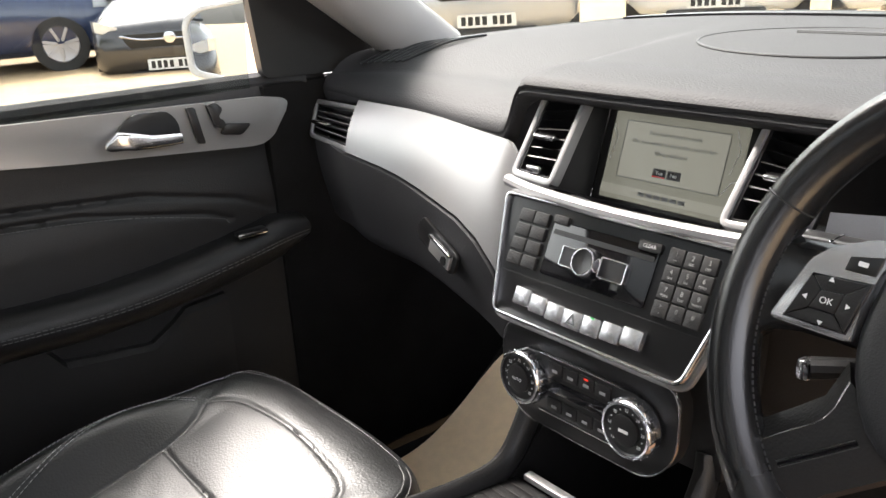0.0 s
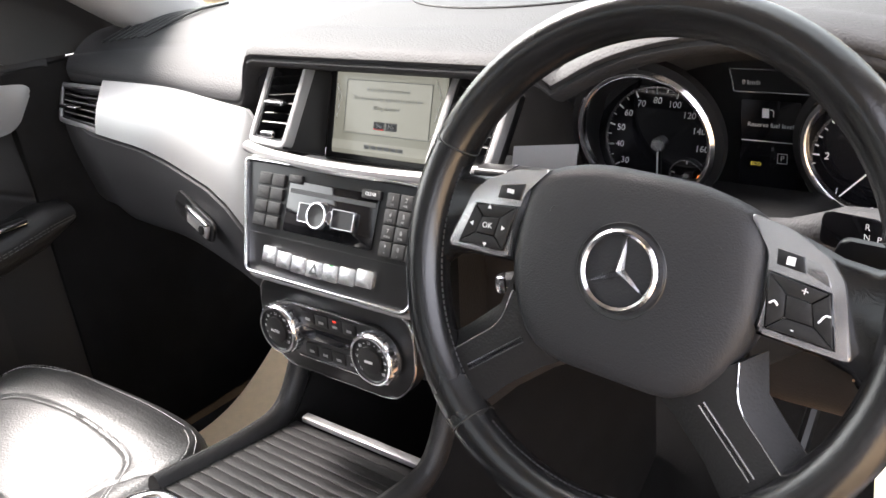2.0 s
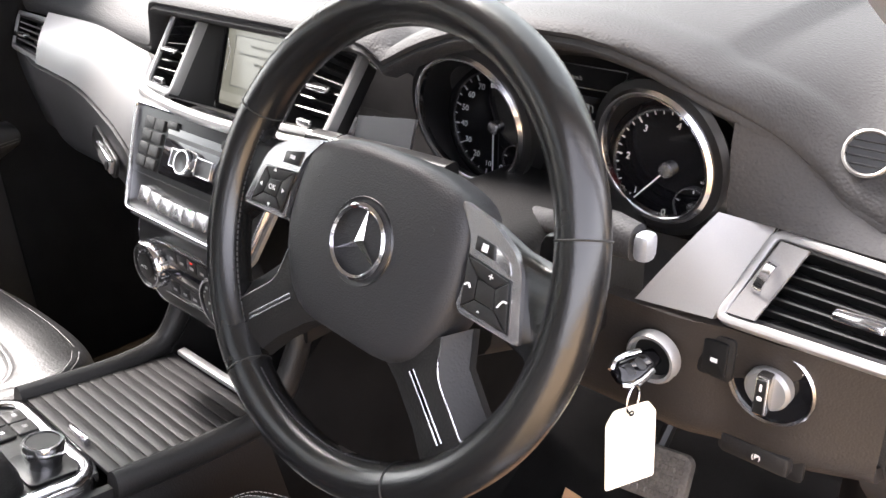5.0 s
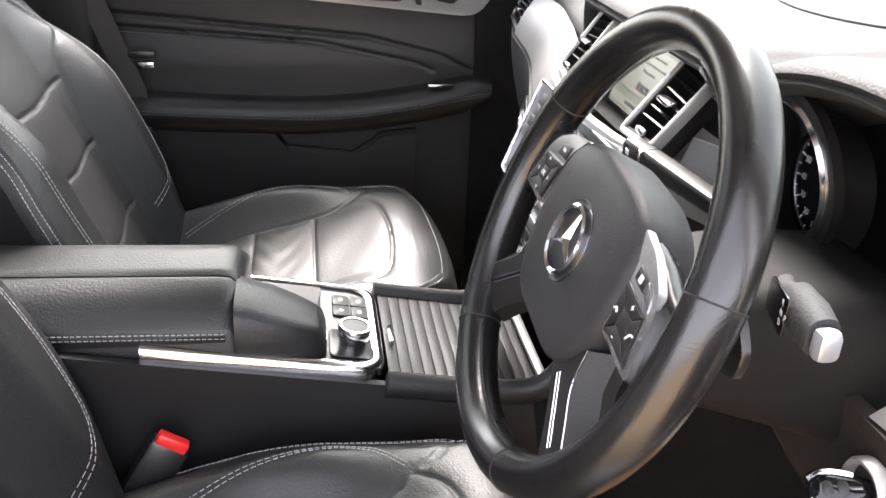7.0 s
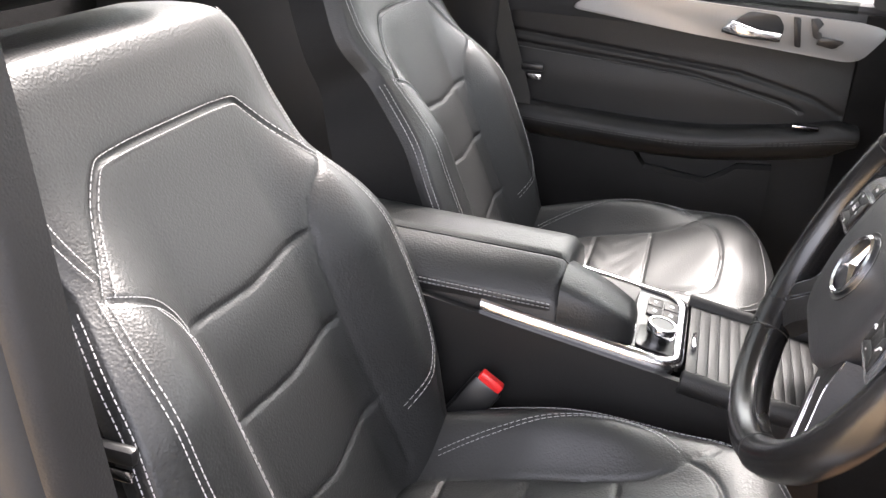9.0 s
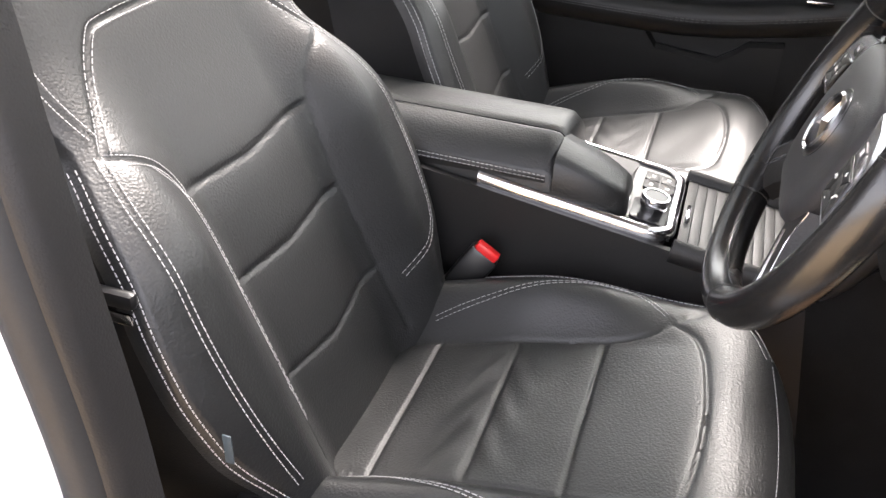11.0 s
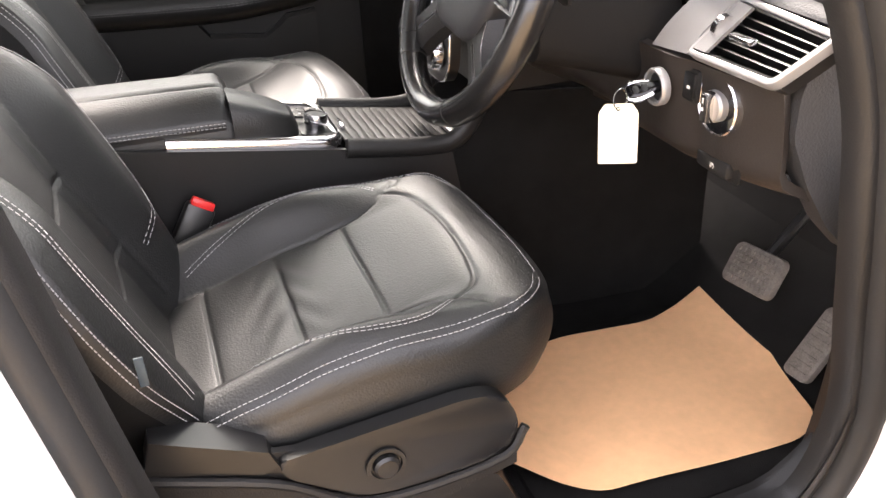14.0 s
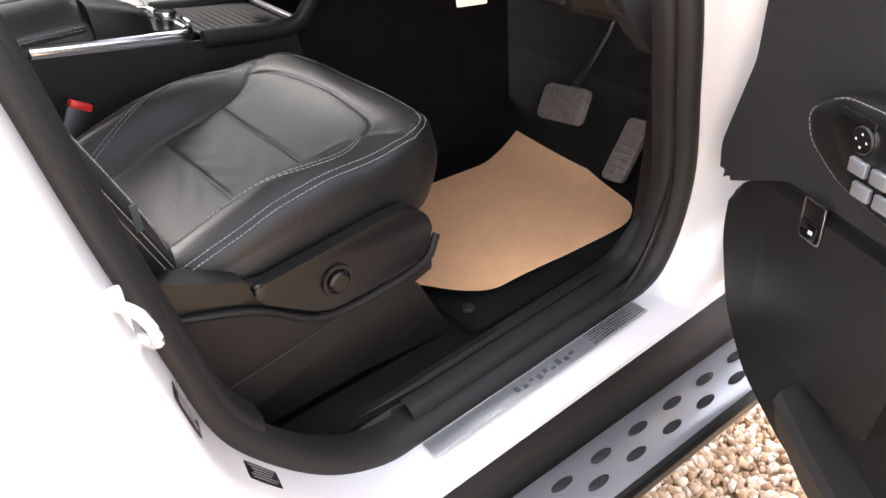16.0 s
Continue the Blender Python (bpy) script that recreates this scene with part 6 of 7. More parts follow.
BUC = axes((0.163, -0.397, 0.852), (0, 0.84, -0.54), (-0.15, 0.53, 0.83), (0.98, 0.08, 0.126))
part("body", box((0, 0.02, 0), (0.045, 0.09, 0.026), 0.006, m=BUC), SMOOTH, bk)
part("release_button", box((0, 0.068, 0.004), (0.036, 0.014, 0.016), 0.003, m=BUC), RED, bk)

# ---- passenger door fittings ----
DM = axes((-0.703, 0, 0), (0, 1, 0), (0, 0, 1), (1, 0, 0))
part("handle_recess", prism(rpoly([(-0.145, 1.240), (-0.035, 1.232), (-0.03, 1.262), (-0.045, 1.285), (-0.10, 1.288), (-0.125, 1.268)], 0.01), 0.004, DM @ pose(0, 0, -0.001), 0.001), SMOOTH, pd)
hd = part("door_handle", loft([[(x, y, z) for x, z in rrect(w, h, min(w, h) * 0.4, cx=xx, cy=zz)] for y, xx, zz, w, h in ((-0.148, -0.690, 1.249, 0.010, 0.008), (-0.13, -0.684, 1.256, 0.014, 0.026), (-0.11, -0.682, 1.252, 0.014, 0.026), (-0.08, -0.682, 1.247, 0.012, 0.019), (-0.036, -0.686, 1.244, 0.010, 0.016))]), CHROME, pd, "polished chrome door handle")
part("memory_keys", prism(rpoly([(-0.006, 1.228), (0.006, 1.226), (-0.004, 1.284), (-0.018, 1.285)], 0.003), 0.004, DM, 0.001), SMOOTH, pd)
part("seat_key_back", prism(rpoly([(0.03, 1.262), (0.04, 1.276), (0.028, 1.287), (0.014, 1.284), (0.024, 1.25), (0.04, 1.242), (0.04, 1.258)], 0.003), 0.007, DM, 0.002), SMOOTH, pd, "seat-shaped black adjuster switch")
part("seat_key_base", prism(rpoly([(0.032, 1.236), (0.066, 1.230), (0.084, 1.246), (0.04, 1.252)], 0.004), 0.008, DM, 0.002), SMOOTH, pd)
part("window_switch", box((-0.668, 0.045, 1.079), (0.022, 0.05, 0.008), 0.003), SMOOTH, pd)
part("switch_trim", box((-0.656, 0.043, 1.079), (0.002, 0.05, 0.006), 0.0008), CHROME, pd)
ARMLINE = [(-0.62, 1.045), (-0.3, 1.03), (-0.15, 1.03), (0.0, 1.05), (0.1, 1.068), (0.138, 1.072)]


def sew_line(pts, nrm):
    return stitches(spline(pts, 60), 0, [Vector(nrm)] * 60, 0.0042, 0.002, 0.0005)


part("arm_stitching", sew_line([(-0.6445, y, z - 0.006) for y, z in ARMLINE], (1, 0, 0)), DOOR_THREAD, pd)
part("arm_stitching", sew_line([(-0.6445, y, z - 0.011) for y, z in ARMLINE], (1, 0, 0)), DOOR_THREAD, pd)
part("panel_stitching", sew_line([(-0.7115, y, z - 0.006) for y, z in ((-0.62, 1.18), (-0.2, 1.15), (0.0, 1.11), (0.03, 1.095))], (1, 0, 0)), DOOR_THREAD, pd)

# outside mirror
mr = thing("door_mirror", "white door mirror housing with mirror glass", "door mirror", (-0.95, 0.2, 1.3))
MM = axes((-1.0, 0.205, 1.34), (0.86, 0.50, -0.01), (-0.01, 0.035, 1), (0.50, -0.86, 0.035))
mo = rpoly([(-0.10, -0.05), (0.085, -0.085), (0.105, 0.06), (0.09, 0.095), (-0.07, 0.075), (-0.105, 0.05)], 0.02)
part("housing", loft([[(x * k, y * k, z) for x, y in mo] for z, k in ((0.0, 1.0), (-0.012, 1.02), (-0.05, 0.98), (-0.08, 0.8), (-0.095, 0.5))], m=MM), WHITE_PAINT, mr)
part("housing_rim", frame_ring(mo, scaled(mo, 0.86), 0.006, MM, 0.002), WHITE_PAINT, mr)
part("mirror_glass", prism(scaled(mo, 0.87), 0.002, MM @ pose(0, 0, 0.001)), MIRROR, mr)
part("mirror_foot", loft([[(-0.76, y, z) for y, z in rrect(0.07, 0.05, 0.02, cx=0.22, cy=1.31)], [(-0.93, y, z) for y, z in rrect(0.06, 0.05, 0.02, cx=0.25, cy=1.32)]]), WHITE_PAINT, mr)

# side glass and windscreen
w2 = thing("window_2", "clear passenger door window", "window", kind="structure")
ob = part("pane", surface(lambda u, v: (-0.745 + 0.10 * v ** 1.5, -0.55 + 0.66 * u - 0.0 * v, 1.30 + 0.36 * v), 6, 8, 0.004), GLASS, w2)
ob.visible_shadow = False
w1 = thing("window_1", "curved windscreen with a faint green tint", "window", kind="structure")
ob = part("pane", surface(lambda u, v: ((-0.68 + 1.36 * u) * (1 - 0.12 * v), 0.86 - 0.40 * (2 * u - 1) ** 2 * (1 - 0.4 * v) - 0.72 * v, 1.345 + 0.36 * v), 16, 10, 0.005), SCREEN_GLASS, w1)
ob.visible_shadow = False
part("window_header", tube(spline([(-0.665, -1.65, 1.68), (-0.665, -0.65, 1.69), (-0.66, -0.1, 1.69), (-0.62, 0.05, 1.68)], 12), 0.03, 8), PLASTIC, ls)
part("b_pillar", loft([[(x, y, z) for x, y in rrect(0.06, 0.14, 0.02, cx=xc, cy=-0.66)] for z, xc in ((0.7, -0.735), (1.3, -0.73), (1.68, -0.65))]), PLASTIC, ls)
part("b_pillar_right", loft([[(x, y, z) for x, y in rrect(0.055, 0.13, 0.02, cx=xc, cy=yc)] for z, xc, yc in ((0.62, 0.72, -0.56), (0.9, 0.735, -0.60), (1.3, 0.72, -0.65), (1.68, 0.68, -0.75))]), PLASTIC, rs)
for sx in (-1, 1):
    bl_ = thing("seat_belt", "black seat belt webbing hanging at the door pillar", "seat belt", (sx * 0.69, -0.56, 1.0), shift=(0.0, -0.045, -0.02) if sx > 0 else (-0.03, 0.0, 0.0))
    part("webbing", surface(lambda u, v: (sx * (0.672 + 0.05 * max(0.0, v - 0.5)), -0.54 + 0.045 * u - 0.02 * v - 0.28 * max(0.0, v - 0.5), 0.65 + 0.85 * v), 2, 12, 0.0015), material("belt_webbing", (0.03, 0.028, 0.026), 0.8, grain=0.0004, size=900), bl_)
    part("tongue", box((sx * 0.668, -0.50, 1.12), (0.006, 0.03, 0.012), 0.002), CHROME, bl_)
    part("tongue_grip", box((sx * 0.668, -0.505, 1.14), (0.012, 0.05, 0.016), 0.005), SMOOTH, bl_)

# ---- pedals, footwell ----
bp = thing("brake_pedal", "worn grey rubber brake pedal", "pedal", (0.33, 0.55, 0.67), shift=(0.03, -0.01, 0.018))
BP = axes((0.335, 0.528, 0.672), (1, 0, 0.15), (-0.1, 0.5, 0.8), (0, -0.85, 0.5))
part("pad", prism(rrect(0.125, 0.075, 0.015), 0.015, BP, 0.005), PEDAL, bp)
for i in range(9):
    for j in range(5):
        part("tread", box((-0.048 + 0.012 * i, -0.026 + 0.013 * j, 0.0155), (0.0085, 0.0085, 0.003), 0.001, 1, m=BP), PEDAL, bp)
part("arm", tube([BP @ Vector((0, 0.02, -0.005)), (0.34, 0.64, 0.80), (0.34, 0.72, 0.95)], 0.01, 8), SMOOTH, bp)
ap = thing("accelerator_pedal", "long grey accelerator pedal", "pedal", (0.515, 0.53, 0.62), shift=(0.038, -0.025, 0.028))
AP = axes((0.512, 0.525, 0.63), (1, 0, 0.1), (0.1, 0.45, 0.85), (0, -0.88, 0.47))
part("pad", prism(rrect(0.055, 0.13, 0.012), 0.012, AP, 0.004), PEDAL, ap)
for i in range(8):
    part("tread", box((0, -0.052 + 0.015 * i, 0.0125), (0.04, 0.006, 0.002), 0.0008, 1, m=AP), PEDAL, ap)
fm = thing("floor_mat", "black velour driver floor mat", "floor mat", (0.44, 0.2, 0.565))
part("mat", prism(rrect(0.436, 0.55, 0.03, cx=0.46, cy=0.268), 0.010, pose(0, 0, 0.558), 0.003), CARPET, fm)
part("mat_clip", lathe([(0.011, 0), (0.011, 0.005), (0.009, 0.007), (0, 0.007)], 20, pose(0.626, 0.026, 0.567)), RUBBER, fm)
pm2 = thing("paper_mat", "pale kraft paper mat in the passenger footwell", "paper mat", (-0.5, 0.35, 0.57))
part("sheet", surface(lambda u, v: (-0.66 + 0.46 * u, 0.12 + 0.44 * v, 0.575 + 0.14 * sstep(0.3, 1.0, v) * v + 0.004 * math.sin(9 * u + 4 * v)), 20, 20, 0.001, (0, 0, -1)), PALE_PAPER, pm2)
toe = thing("toe_board", "sloping black footwell carpet", "carpet", (0, 0.6, 0.6))
part("slope", surface(lambda u, v: (-0.73 + 1.42 * u, 0.52 + 0.30 * v, 0.55 + 0.45 * v ** 1.3), 6, 8, 0.01, (0, 0, -1)), CARPET, toe)

# ---- driver's door, wide open ----
dd = thing("driver_door", "open black driver door panel with window switches", "car door", (0.95, 0.35, 0.5))
DD = axes((0.926, 0.342, -0.022), (0.94, -0.34, 0), (0, 0, 1), (-0.34, -0.94, 0))
lowline = rpoly([(-0.066, 0.79), (-0.07, 0.70), (-0.036, 0.58), (0.03, 0.49), (0.14, 0.43), (0.30, 0.395), (0.95, 0.40), (0.95, 0.86), (0.05, 0.855)], 0.03)
part("lower_panel", prism(lowline, 0.06, DD @ pose(0, 0, -0.06), 0.012), PLASTIC, dd)
part("upper_panel", prism(rpoly([(-0.09, 0.80), (-0.07, 0.795), (0.06, 0.86), (0.95, 0.866), (0.95, 1.31), (-0.03, 1.31), (-0.045, 1.0), (-0.095, 0.85)], 0.015), 0.066, DD @ pose(0, 0, -0.06), 0.014), SOFT, dd)
part("raised_panel", prism(rpoly([(0.04, 0.60), (0.30, 0.58), (0.34, 0.85), (0.035, 0.845)], 0.02), 0.02, DD @ pose(0, 0, 0.0), 0.012), PLASTIC, dd)
swt = part("tailgate_switch", prism(rrect(0.040, 0.060, 0.006, cx=0.135, cy=0.843), 0.004, DD @ pose(0, 0, 0.02), 0.001), SMOOTH, dd)
part("switch_frame", frame_ring(rrect(0.041, 0.062, 0.006, cx=0.135, cy=0.843), rrect(0.035, 0.056, 0.005, cx=0.135, cy=0.843), 0.003, DD @ pose(0, 0, 0.022), 0.0008), CHROME, swt)
part("switch_rocker", box((0.135, 0.829, 0.026), (0.030, 0.026, 0.006), 0.002, m=DD), PIANO, swt)
part("mark", box((0.141, 0.830, 0.0294), (0.008, 0.006, 0.0004), m=DD), MARK, swt)
part("pocket_wall", loft([[(x, z, d) for z, d in ((z0, 0.0), (z0 - 0.004, 0.05), (z0 - 0.02, 0.058), (z1, 0.04), (z1, 0.0))] for x, z0, z1 in ((0.17, 0.585, 0.50), (0.24, 0.545, 0.45), (0.33, 0.50, 0.41), (0.95, 0.48, 0.41))], m=DD), PLASTIC, dd)
arm_o = rpoly([(0.108, 1.0), (0.120, 0.965), (0.18, 0.932), (0.31, 0.912), (0.9, 0.93), (0.9, 1.0), (0.32, 1.05), (0.16, 1.04)], 0.02)
AM = DD @ pose(0, 0, 0.0)
part("arm_bolster", loft([[(x, z, d) for x, z in scaled(arm_o, k)] for d, k in ((0.0, 0.98), (0.03, 1.0), (0.042, 0.99), (0.05, 0.955), (0.053, 0.9))], m=AM), LEATHER_TRIM, dd)
part("arm_stitching", stitches([AM @ Vector((x, z, 0.0475)) for x, z in scaled(arm_o, 0.972)][:], 0, [AM.to_3x3() @ Vector((0, 0, 1))] * 60, 0.004, 0.002, 0.0005), THREAD, dd)
part("switch_plate", prism(rpoly([(0.16, 1.003), (0.21, 0.945), (0.42, 0.95), (0.42, 1.03), (0.185, 1.031)], 0.008), 0.003, AM @ pose(0, 0, 0.052), 0.001), SMOOTH, dd)
mk = part("mirror_joystick", lathe([(0.017, 0), (0.017, 0.003), (0.015, 0.005), (0, 0.005)], 28, AM @ pose(0.217, 1.006, 0.055)), SMOOTH, dd)
part("joystick_ring", lathe([(0.017, 0), (0.0185, 0), (0.0185, 0.003), (0.017, 0.003)], 28, AM @ pose(0.217, 1.006, 0.055)), CHROME, mk)
for a in range(4):
    part("arrow_mark", prism([(-0.002, 0), (0.002, 0), (0, 0.003)], 0.0004, AM @ pose(0.217, 1.006, 0.0602, 0, 0, 90 * a) @ pose(0, 0.007, 0)), MARK, mk)
for i in range(3):
    part("mirror_key", box((0.186 + 0.019 * i, 1.0275, 0.0565), (0.017, 0.008, 0.004), 0.001, m=AM), SMOOTH, dd)
for i in range(2):
    for j in range(2):
        part("window_key", box((0.221 + 0.012 * i + 0.034 * j, 0.974 - 0.026 * i, 0.0585), (0.028, 0.019, 0.008), 0.003, m=AM), ALLOY, dd, "grey metal-look window switch")
part("door_outer_skin", surface(lambda u, v: DD @ Vector((-0.06 + 1.5 * max(0.0, 0.3 - v) ** 1.5 * (1 - u) + 1.05 * u, 0.40 + 0.92 * v, -0.13 - 0.02 * math.sin(math.pi * v))), 8, 8, 0.006), WHITE_PAINT, dd)
part("door_edge", surface(lambda u, v: DD @ Vector((-0.075 + 1.5 * max(0.0, 0.3 - v) ** 1.5 + 0.01 * u, 0.42 + 0.88 * v, -0.13 + 0.1 * u)), 4, 10, 0.004), WHITE_PAINT, dd)
hg = part("door_hinge", box((0.80, 0.475, 0.93), (0.05, 0.03, 0.07), 0.008), WHITE_PAINT, rs, "white steel door hinge")
part("hinge_pin", lathe([(0.012, -0.03), (0.012, 0.03)], 16, pose(0.838, 0.47, 0.93)), WHITE_PAINT, hg)
part("grommet", lathe([(0.02, 0), (0.018, 0.006), (0, 0.007)], 20, axes((0.80, 0.462, 0.87), (1, 0, 0), (0, 0, 1), (0, -1, 0))), RUBBER, hg)

# ---- yard: stones, parked cars, trees ----
def stones():
    rng = random.Random(4)
    base = bmesh.new()
    bmesh.ops.create_icosphere(base, subdivisions=1, radius=1)
    vs = [v.co.copy() for v in base.verts]
    fs = [[v.index for v in f.verts] for f in base.faces]
    base.free()
    verts, faces = [], []
    for _ in range(14000):
        x, y = rng.uniform(0.55, 1.45), rng.uniform(0.0, 1.6)
        r = rng.uniform(0.006, 0.017)
        e = Euler((rng.uniform(0, 6), rng.uniform(0, 6), rng.uniform(0, 6))).to_matrix()
        sc = Vector((rng.uniform(0.8, 1.5), rng.uniform(0.7, 1.1), rng.uniform(0.5, 0.8)))
        k = len(verts)
        o = Vector((x, y, rise(x, y) + 0.004 + r * 0.35 * rng.random()))
        for v in vs:
            w = e @ Vector((v.x * sc.x, v.y * sc.y, v.z * sc.z)) * r
            verts.append(tuple(o + w))
        faces += [[k + i for i in f] for f in fs]
    me = bpy.data.meshes.new("gravel_stones")
    me.from_pydata(verts, [], faces)
    smooth(me, 60)
    me.materials.append(material("pebbles", (0.5, 0.36, 0.22), 0.6, grain=0.001, size=200, vary=0.15, patch=60, island=0.9))
    ob = new("gravel_stones", me)
    tagged(ob, "loose tan and white gravel stones on the yard", "gravel", kind="stuff")


stones()
TYRE = material("tyre_rubber", (0.025, 0.025, 0.025), 0.8, vary=0.2, patch=20)
CAR_GLASS = material("dark_car_glass", (0.03, 0.035, 0.04), 0.05, vary=0.1, patch=2)
GREY_METAL = material("grey_wheel_metal", (0.4, 0.4, 0.42), 0.35, 0.8, vary=0.1, patch=10)
LAMP = material("clear_headlamp", (0.6, 0.63, 0.66), 0.12, 0.4, vary=0.1, patch=30)
PLATE = material("white_plate", (0.75, 0.75, 0.72), 0.5, vary=0.03)


def parked_car(place, turn, paint, label, length=4.0, width=1.74, height=1.48, badge=True):
    """A parked hatchback, nose towards local -y."""
    m = pose(*place, 0, 0, turn)
    car = thing("parked_car", label, "car", place, group="cars parked in the yard")
    hw = width / 2
    stations = [(-length / 2, 0.80, 0.30, 0.66), (-length / 2 + 0.06, 0.90, 0.22, 0.74), (-length / 2 + 0.35, 0.98, 0.2, 0.86), (-length / 2 + 0.95, 1.0, 0.2, 0.97), (-length / 2 + 1.2, 1.0, 0.2, 1.0),
                (0.2, 1.0, 0.2, 1.0), (length / 2 - 0.5, 1.0, 0.22, 1.02), (length / 2 - 0.1, 0.95, 0.25, 1.0), (length / 2, 0.86, 0.35, 0.9)]
    rings = [[m @ Vector((hw * k * a, y, lo + (hi - lo) * b)) for a, b in ((-0.86, 0.0), (-1, 0.18), (-1.0, 0.6), (-0.96, 0.86), (-0.8, 0.98), (0, 1.03), (0.8, 0.98), (0.96, 0.86), (1.0, 0.6), (1, 0.18), (0.86, 0.0))] for y, k, lo, hi in stations]
    part("body", loft(rings), paint, car, angle=50)
    cab = [(-length / 2 + 1.05, 0.90, 0.98), (-length / 2 + 1.75, 0.80, height - 0.06), (-length / 2 + 2.2, 0.78, height), (length / 2 - 0.9, 0.76, height - 0.04), (length / 2 - 0.25, 0.84, 1.0)]
    part("cabin_glass", loft([[m @ Vector((hw * a, y, z)) for a, z in ((-k - 0.04 * (zt > 1.1), 0.95), (-k, 0.95 + (zt - 0.95) * 0.85), (-k * 0.85, zt), (k * 0.85, zt), (k, 0.95 + (zt - 0.95) * 0.85), (k + 0.04 * (zt > 1.1), 0.95))] for y, k, zt in cab]), CAR_GLASS, car, angle=30)
    part("roof", surface(lambda u, v: m @ Vector((hw * 0.68 * (2 * u - 1), -length / 2 + 1.75 + (length - 2.7) * v, height + 0.012 - 0.05 * (2 * u - 1) ** 2 - 0.05 * (2 * v - 1) ** 2 + 0.02)), 8, 8, 0.02), paint, car)
    for sx in (-1, 1):
        for wy in (-length / 2 + 0.75, length / 2 - 0.7):
            wm = m @ pose(sx * (hw - 0.1), wy, 0.31, 0, 90, 0)
            wh = part("wheel", lathe([(0.2, -0.1), (0.3, -0.1), (0.31, -0.07), (0.31, 0.07), (0.3, 0.1), (0.2, 0.1), (0.2, -0.1)], 28, wm), TYRE, car)
            part("rim", lathe([(0.2, 0.07), (0.19, 0.09), (0.06, 0.075), (0.0, 0.08)] if sx > 0 else [(0.2, -0.07), (0.19, -0.09), (0.06, -0.075), (0.0, -0.08)], 20, wm), GREY_METAL, wh)
            for s in range(7):
                part("rim_spoke", box((0.12, 0, sx * 0.092), (0.16, 0.035, 0.02), 0.005, 1, m=wm @ pose(0, 0, 0, 0, 0, s * 360 / 7)), GREY_METAL, wh)
        lm = part("headlamp", loft([[m @ Vector((sx * x, y, z)) for x, z in ((xa, 0.68), (xb, 0.62), (xb, 0.72), (xa, 0.79))] for y, xa, xb in ((-length / 2 + 0.34, hw * 0.97, hw * 0.66), (-length / 2 + 0.03, hw * 0.86, hw * 0.6))]), LAMP, car)
        part("fog_lamp", lathe([(0.05, 0), (0.045, 0.012), (0, 0.014)], 16, m @ axes((sx * hw * 0.68, -length / 2 + 0.015, 0.36), (1, 0, 0), (0, 0, 1), (0, -1, 0))), LAMP, car)
    GM2 = m @ axes((0, -length / 2 - 0.005, 0), (1, 0, 0), (0, 0, 1), (0, -1, 0))
    part("grille", prism(rpoly([(-0.42, 0.50), (0.42, 0.50), (0.5, 0.64), (-0.5, 0.64)], 0.04), 0.02, GM2 @ pose(0, 0, -0.015), 0.005), RUBBER, car)
    part("grille_bar", tube(spline([GM2 @ Vector((-0.5, 0.63, 0.01)), GM2 @ Vector((-0.3, 0.585, 0.012)), GM2 @ Vector((0, 0.58, 0.014)), GM2 @ Vector((0.3, 0.585, 0.012)), GM2 @ Vector((0.5, 0.63, 0.01))], 14), 0.012, 6), CHROME, car)
    part("badge", lathe([(0.06, 0), (0.06, 0.012), (0.045, 0.016), (0, 0.016)], 24, GM2 @ pose(0, 0.59, 0.012)), CHROME, car)
    part("lower_grille", prism(rrect(0.9, 0.07, 0.03, cy=0.22), 0.012, GM2 @ pose(0, 0, -0.02), 0.004), RUBBER, car)
    pl_ = part("number_plate", prism(rrect(0.52, 0.111, 0.008, cy=0.32), 0.008, GM2 @ pose(0, 0, 0.01)), PLATE, car)
    for i in range(7):
        part("plate_bar", box((-0.205 + 0.062 * i + (0.03 if i > 3 else 0), 0.32, 0.0185), (0.042, 0.075, 0.001), m=GM2), SMOOTH, pl_)
    return car


BLACK_PAINT = material("black_car_paint", (0.015, 0.015, 0.017), 0.25, vary=0.05, patch=2, coat=1.0)
BLUE_PAINT = material("dark_blue_car_paint", (0.015, 0.03, 0.08), 0.25, vary=0.05, patch=2, coat=1.0)
SILVER_PAINT = material("silver_car_paint", (0.45, 0.46, 0.48), 0.3, 0.5, vary=0.05, patch=2, coat=1.0)

parked_car((-10.26, 3.91, 0.20), 61, BLACK_PAINT, "black hatchback parked on gravel, nose towards the yard")
parked_car((-11.03, 1.19, 0.42), 167, BLUE_PAINT, "dark blue car parked on gravel")
parked_car((-6.9, 5.9, 0.55), 50, SILVER_PAINT, "pale silver car parked behind the windscreen view")
parked_car((-5.6, 8.3, 0.55), 35, WHITE_PAINT, "white car parked across the yard")
parked_car((-3.6, 9.2, 0.55), 25, WHITE_PAINT, "white car parked across the yard")
parked_car((-2.9, -8.5, 0.42), 170, BLACK_PAINT, "black car parked behind, seen in the mirror")
BARK = material("bark", (0.12, 0.085, 0.06), 0.9, grain=0.01, size=20, vary=0.3)
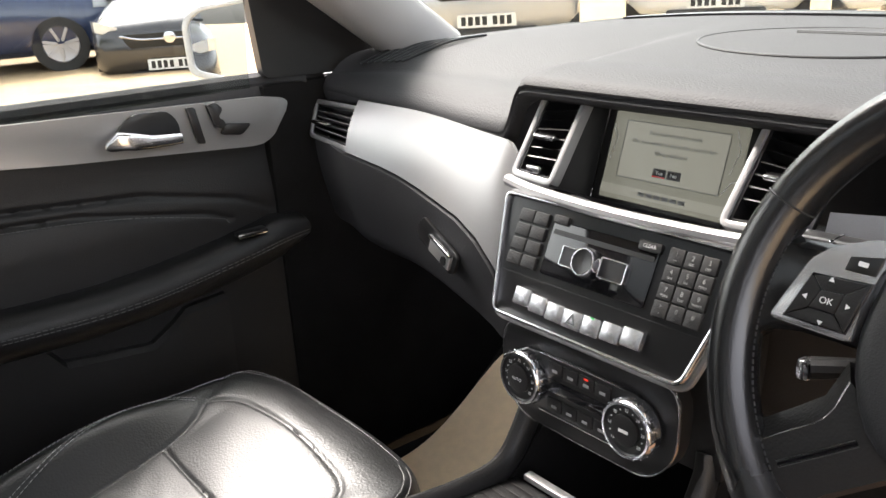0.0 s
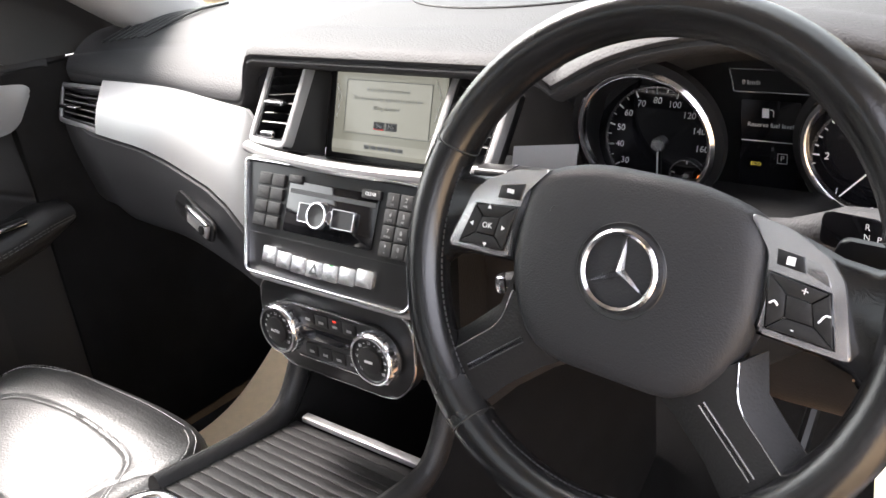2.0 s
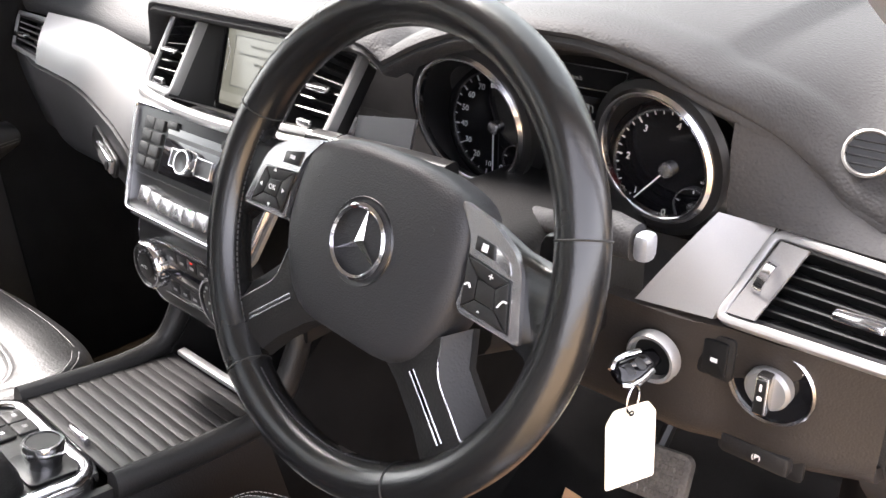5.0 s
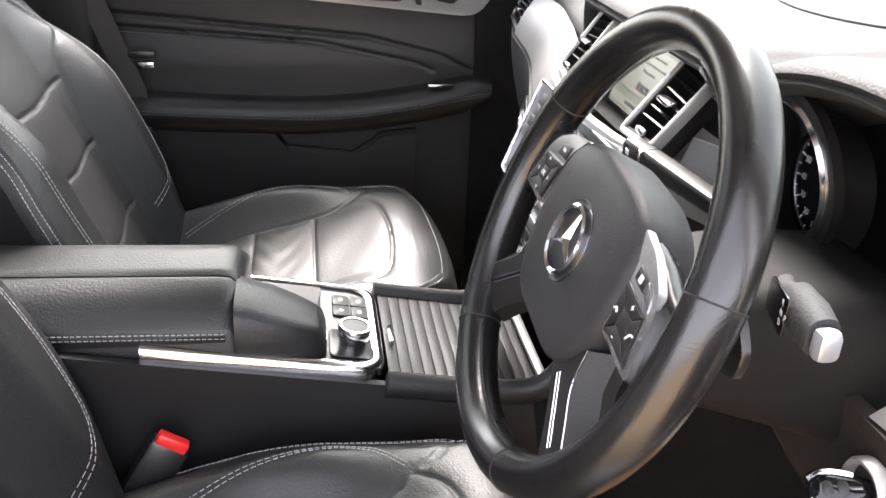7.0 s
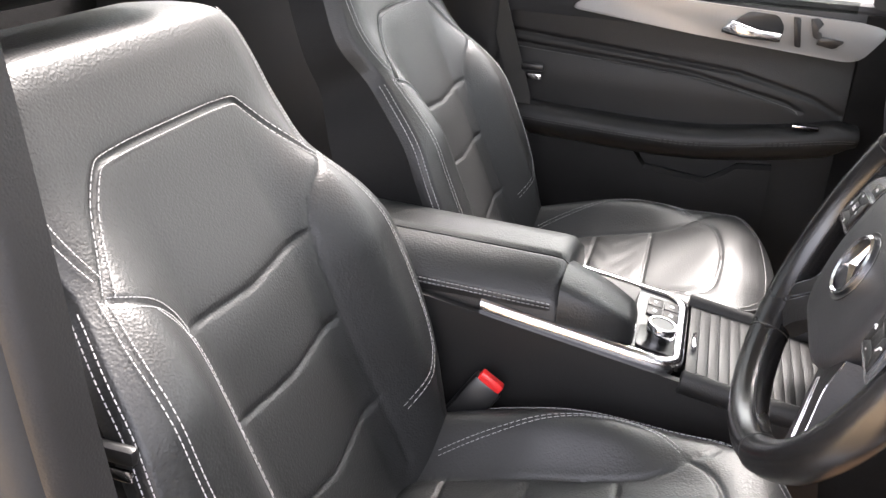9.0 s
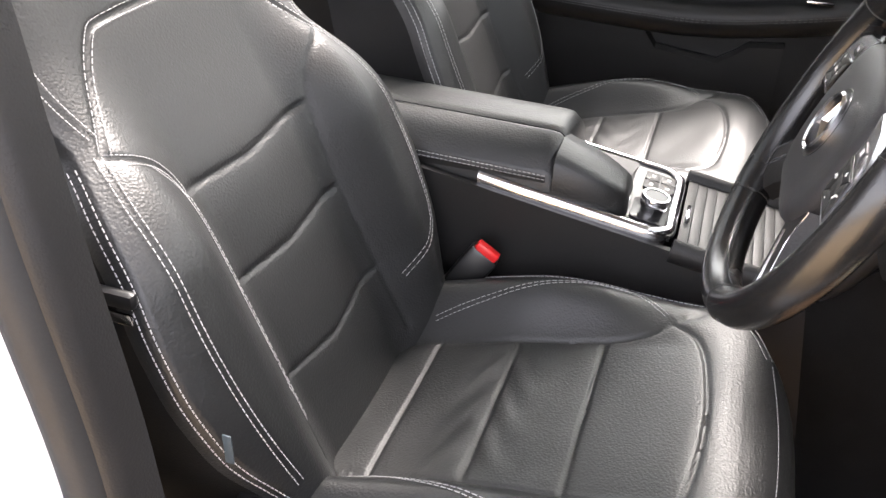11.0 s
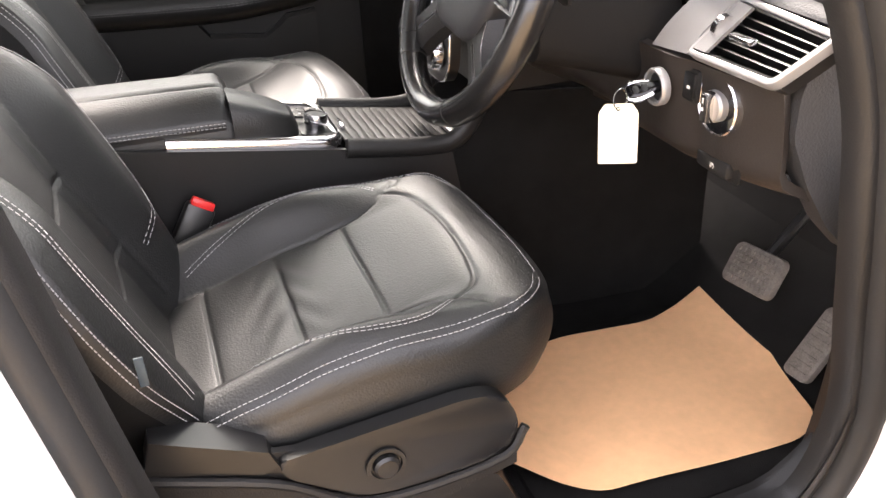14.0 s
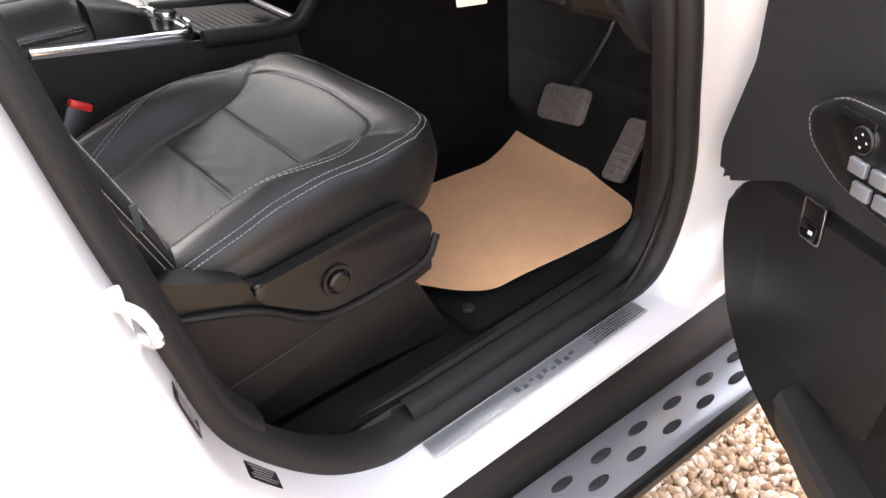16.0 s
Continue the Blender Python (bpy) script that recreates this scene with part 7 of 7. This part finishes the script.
LEAF = material("leaves", (0.06, 0.09, 0.03), 0.6, vary=0.35, patch=3)


def tree(x, y, h, seed):
    rng = random.Random(seed)
    t = thing("tree", "leafy green tree at the edge of the yard", "tree", (x, y, 0.4))
    limbs = [tube([(x, y, 0.3), (x + 0.1, y, h * 0.4), (x, y + 0.1, h * 0.8)], [0.22, 0.16, 0.05], 8)]
    tips = []
    for i in range(9):
        a, z = rng.uniform(0, 6.28), h * rng.uniform(0.3, 0.7)
        p = (x + math.cos(a) * h * 0.22, y + math.sin(a) * h * 0.22, z + h * 0.18)
        limbs.append(tube([(x, y, z), ((x + p[0]) / 2, (y + p[1]) / 2, z + h * 0.06), p], [0.07, 0.05, 0.02], 6))
        tips.append(p)
    part("trunk", join(*limbs), BARK, t)
    verts, faces = [], []
    for i in range(5000):
        c = Vector(rng.choice(tips + [(x, y, h * 0.8), (x, y, h * 0.65)]))
        o = c + Vector((rng.gauss(0, h * 0.09), rng.gauss(0, h * 0.09), rng.gauss(0, h * 0.08)))
        e = Euler((rng.uniform(0, 6), rng.uniform(0, 6), rng.uniform(0, 6))).to_matrix()
        k = len(verts)
        s_ = rng.uniform(0.06, 0.12)
        verts += [tuple(o + e @ Vector(q) * s_) for q in ((-1, 0, 0), (0, -0.5, 0.1), (1, 0, 0), (0, 0.5, 0.1))]
        faces.append((k, k + 1, k + 2, k + 3))
    me = bpy.data.meshes.new("crown")
    me.from_pydata(verts, [], faces)
    me.materials.append(LEAF)
    attach(new("crown", me), t)


for i, (x, y, h) in enumerate(((-6.5, -13, 8.0), (-10, -12, 7.0), (-3.5, -16, 9.0), (-18, 2, 7.0), (-19, 9, 8.0), (-9, 19, 9.0), (2, 21, 8.0))):
    tree(x, y, h, i)
fe = thing("fence", "brown wooden fence behind the parked cars", "fence", (-16, 5, 0.5))
for i in range(40):
    part("board", box((-16.0, -6 + 0.6 * i, 1.3), (0.03, 0.58, 1.5 + 0.02 * (i % 3)), 0.005, 1), BARK, fe)
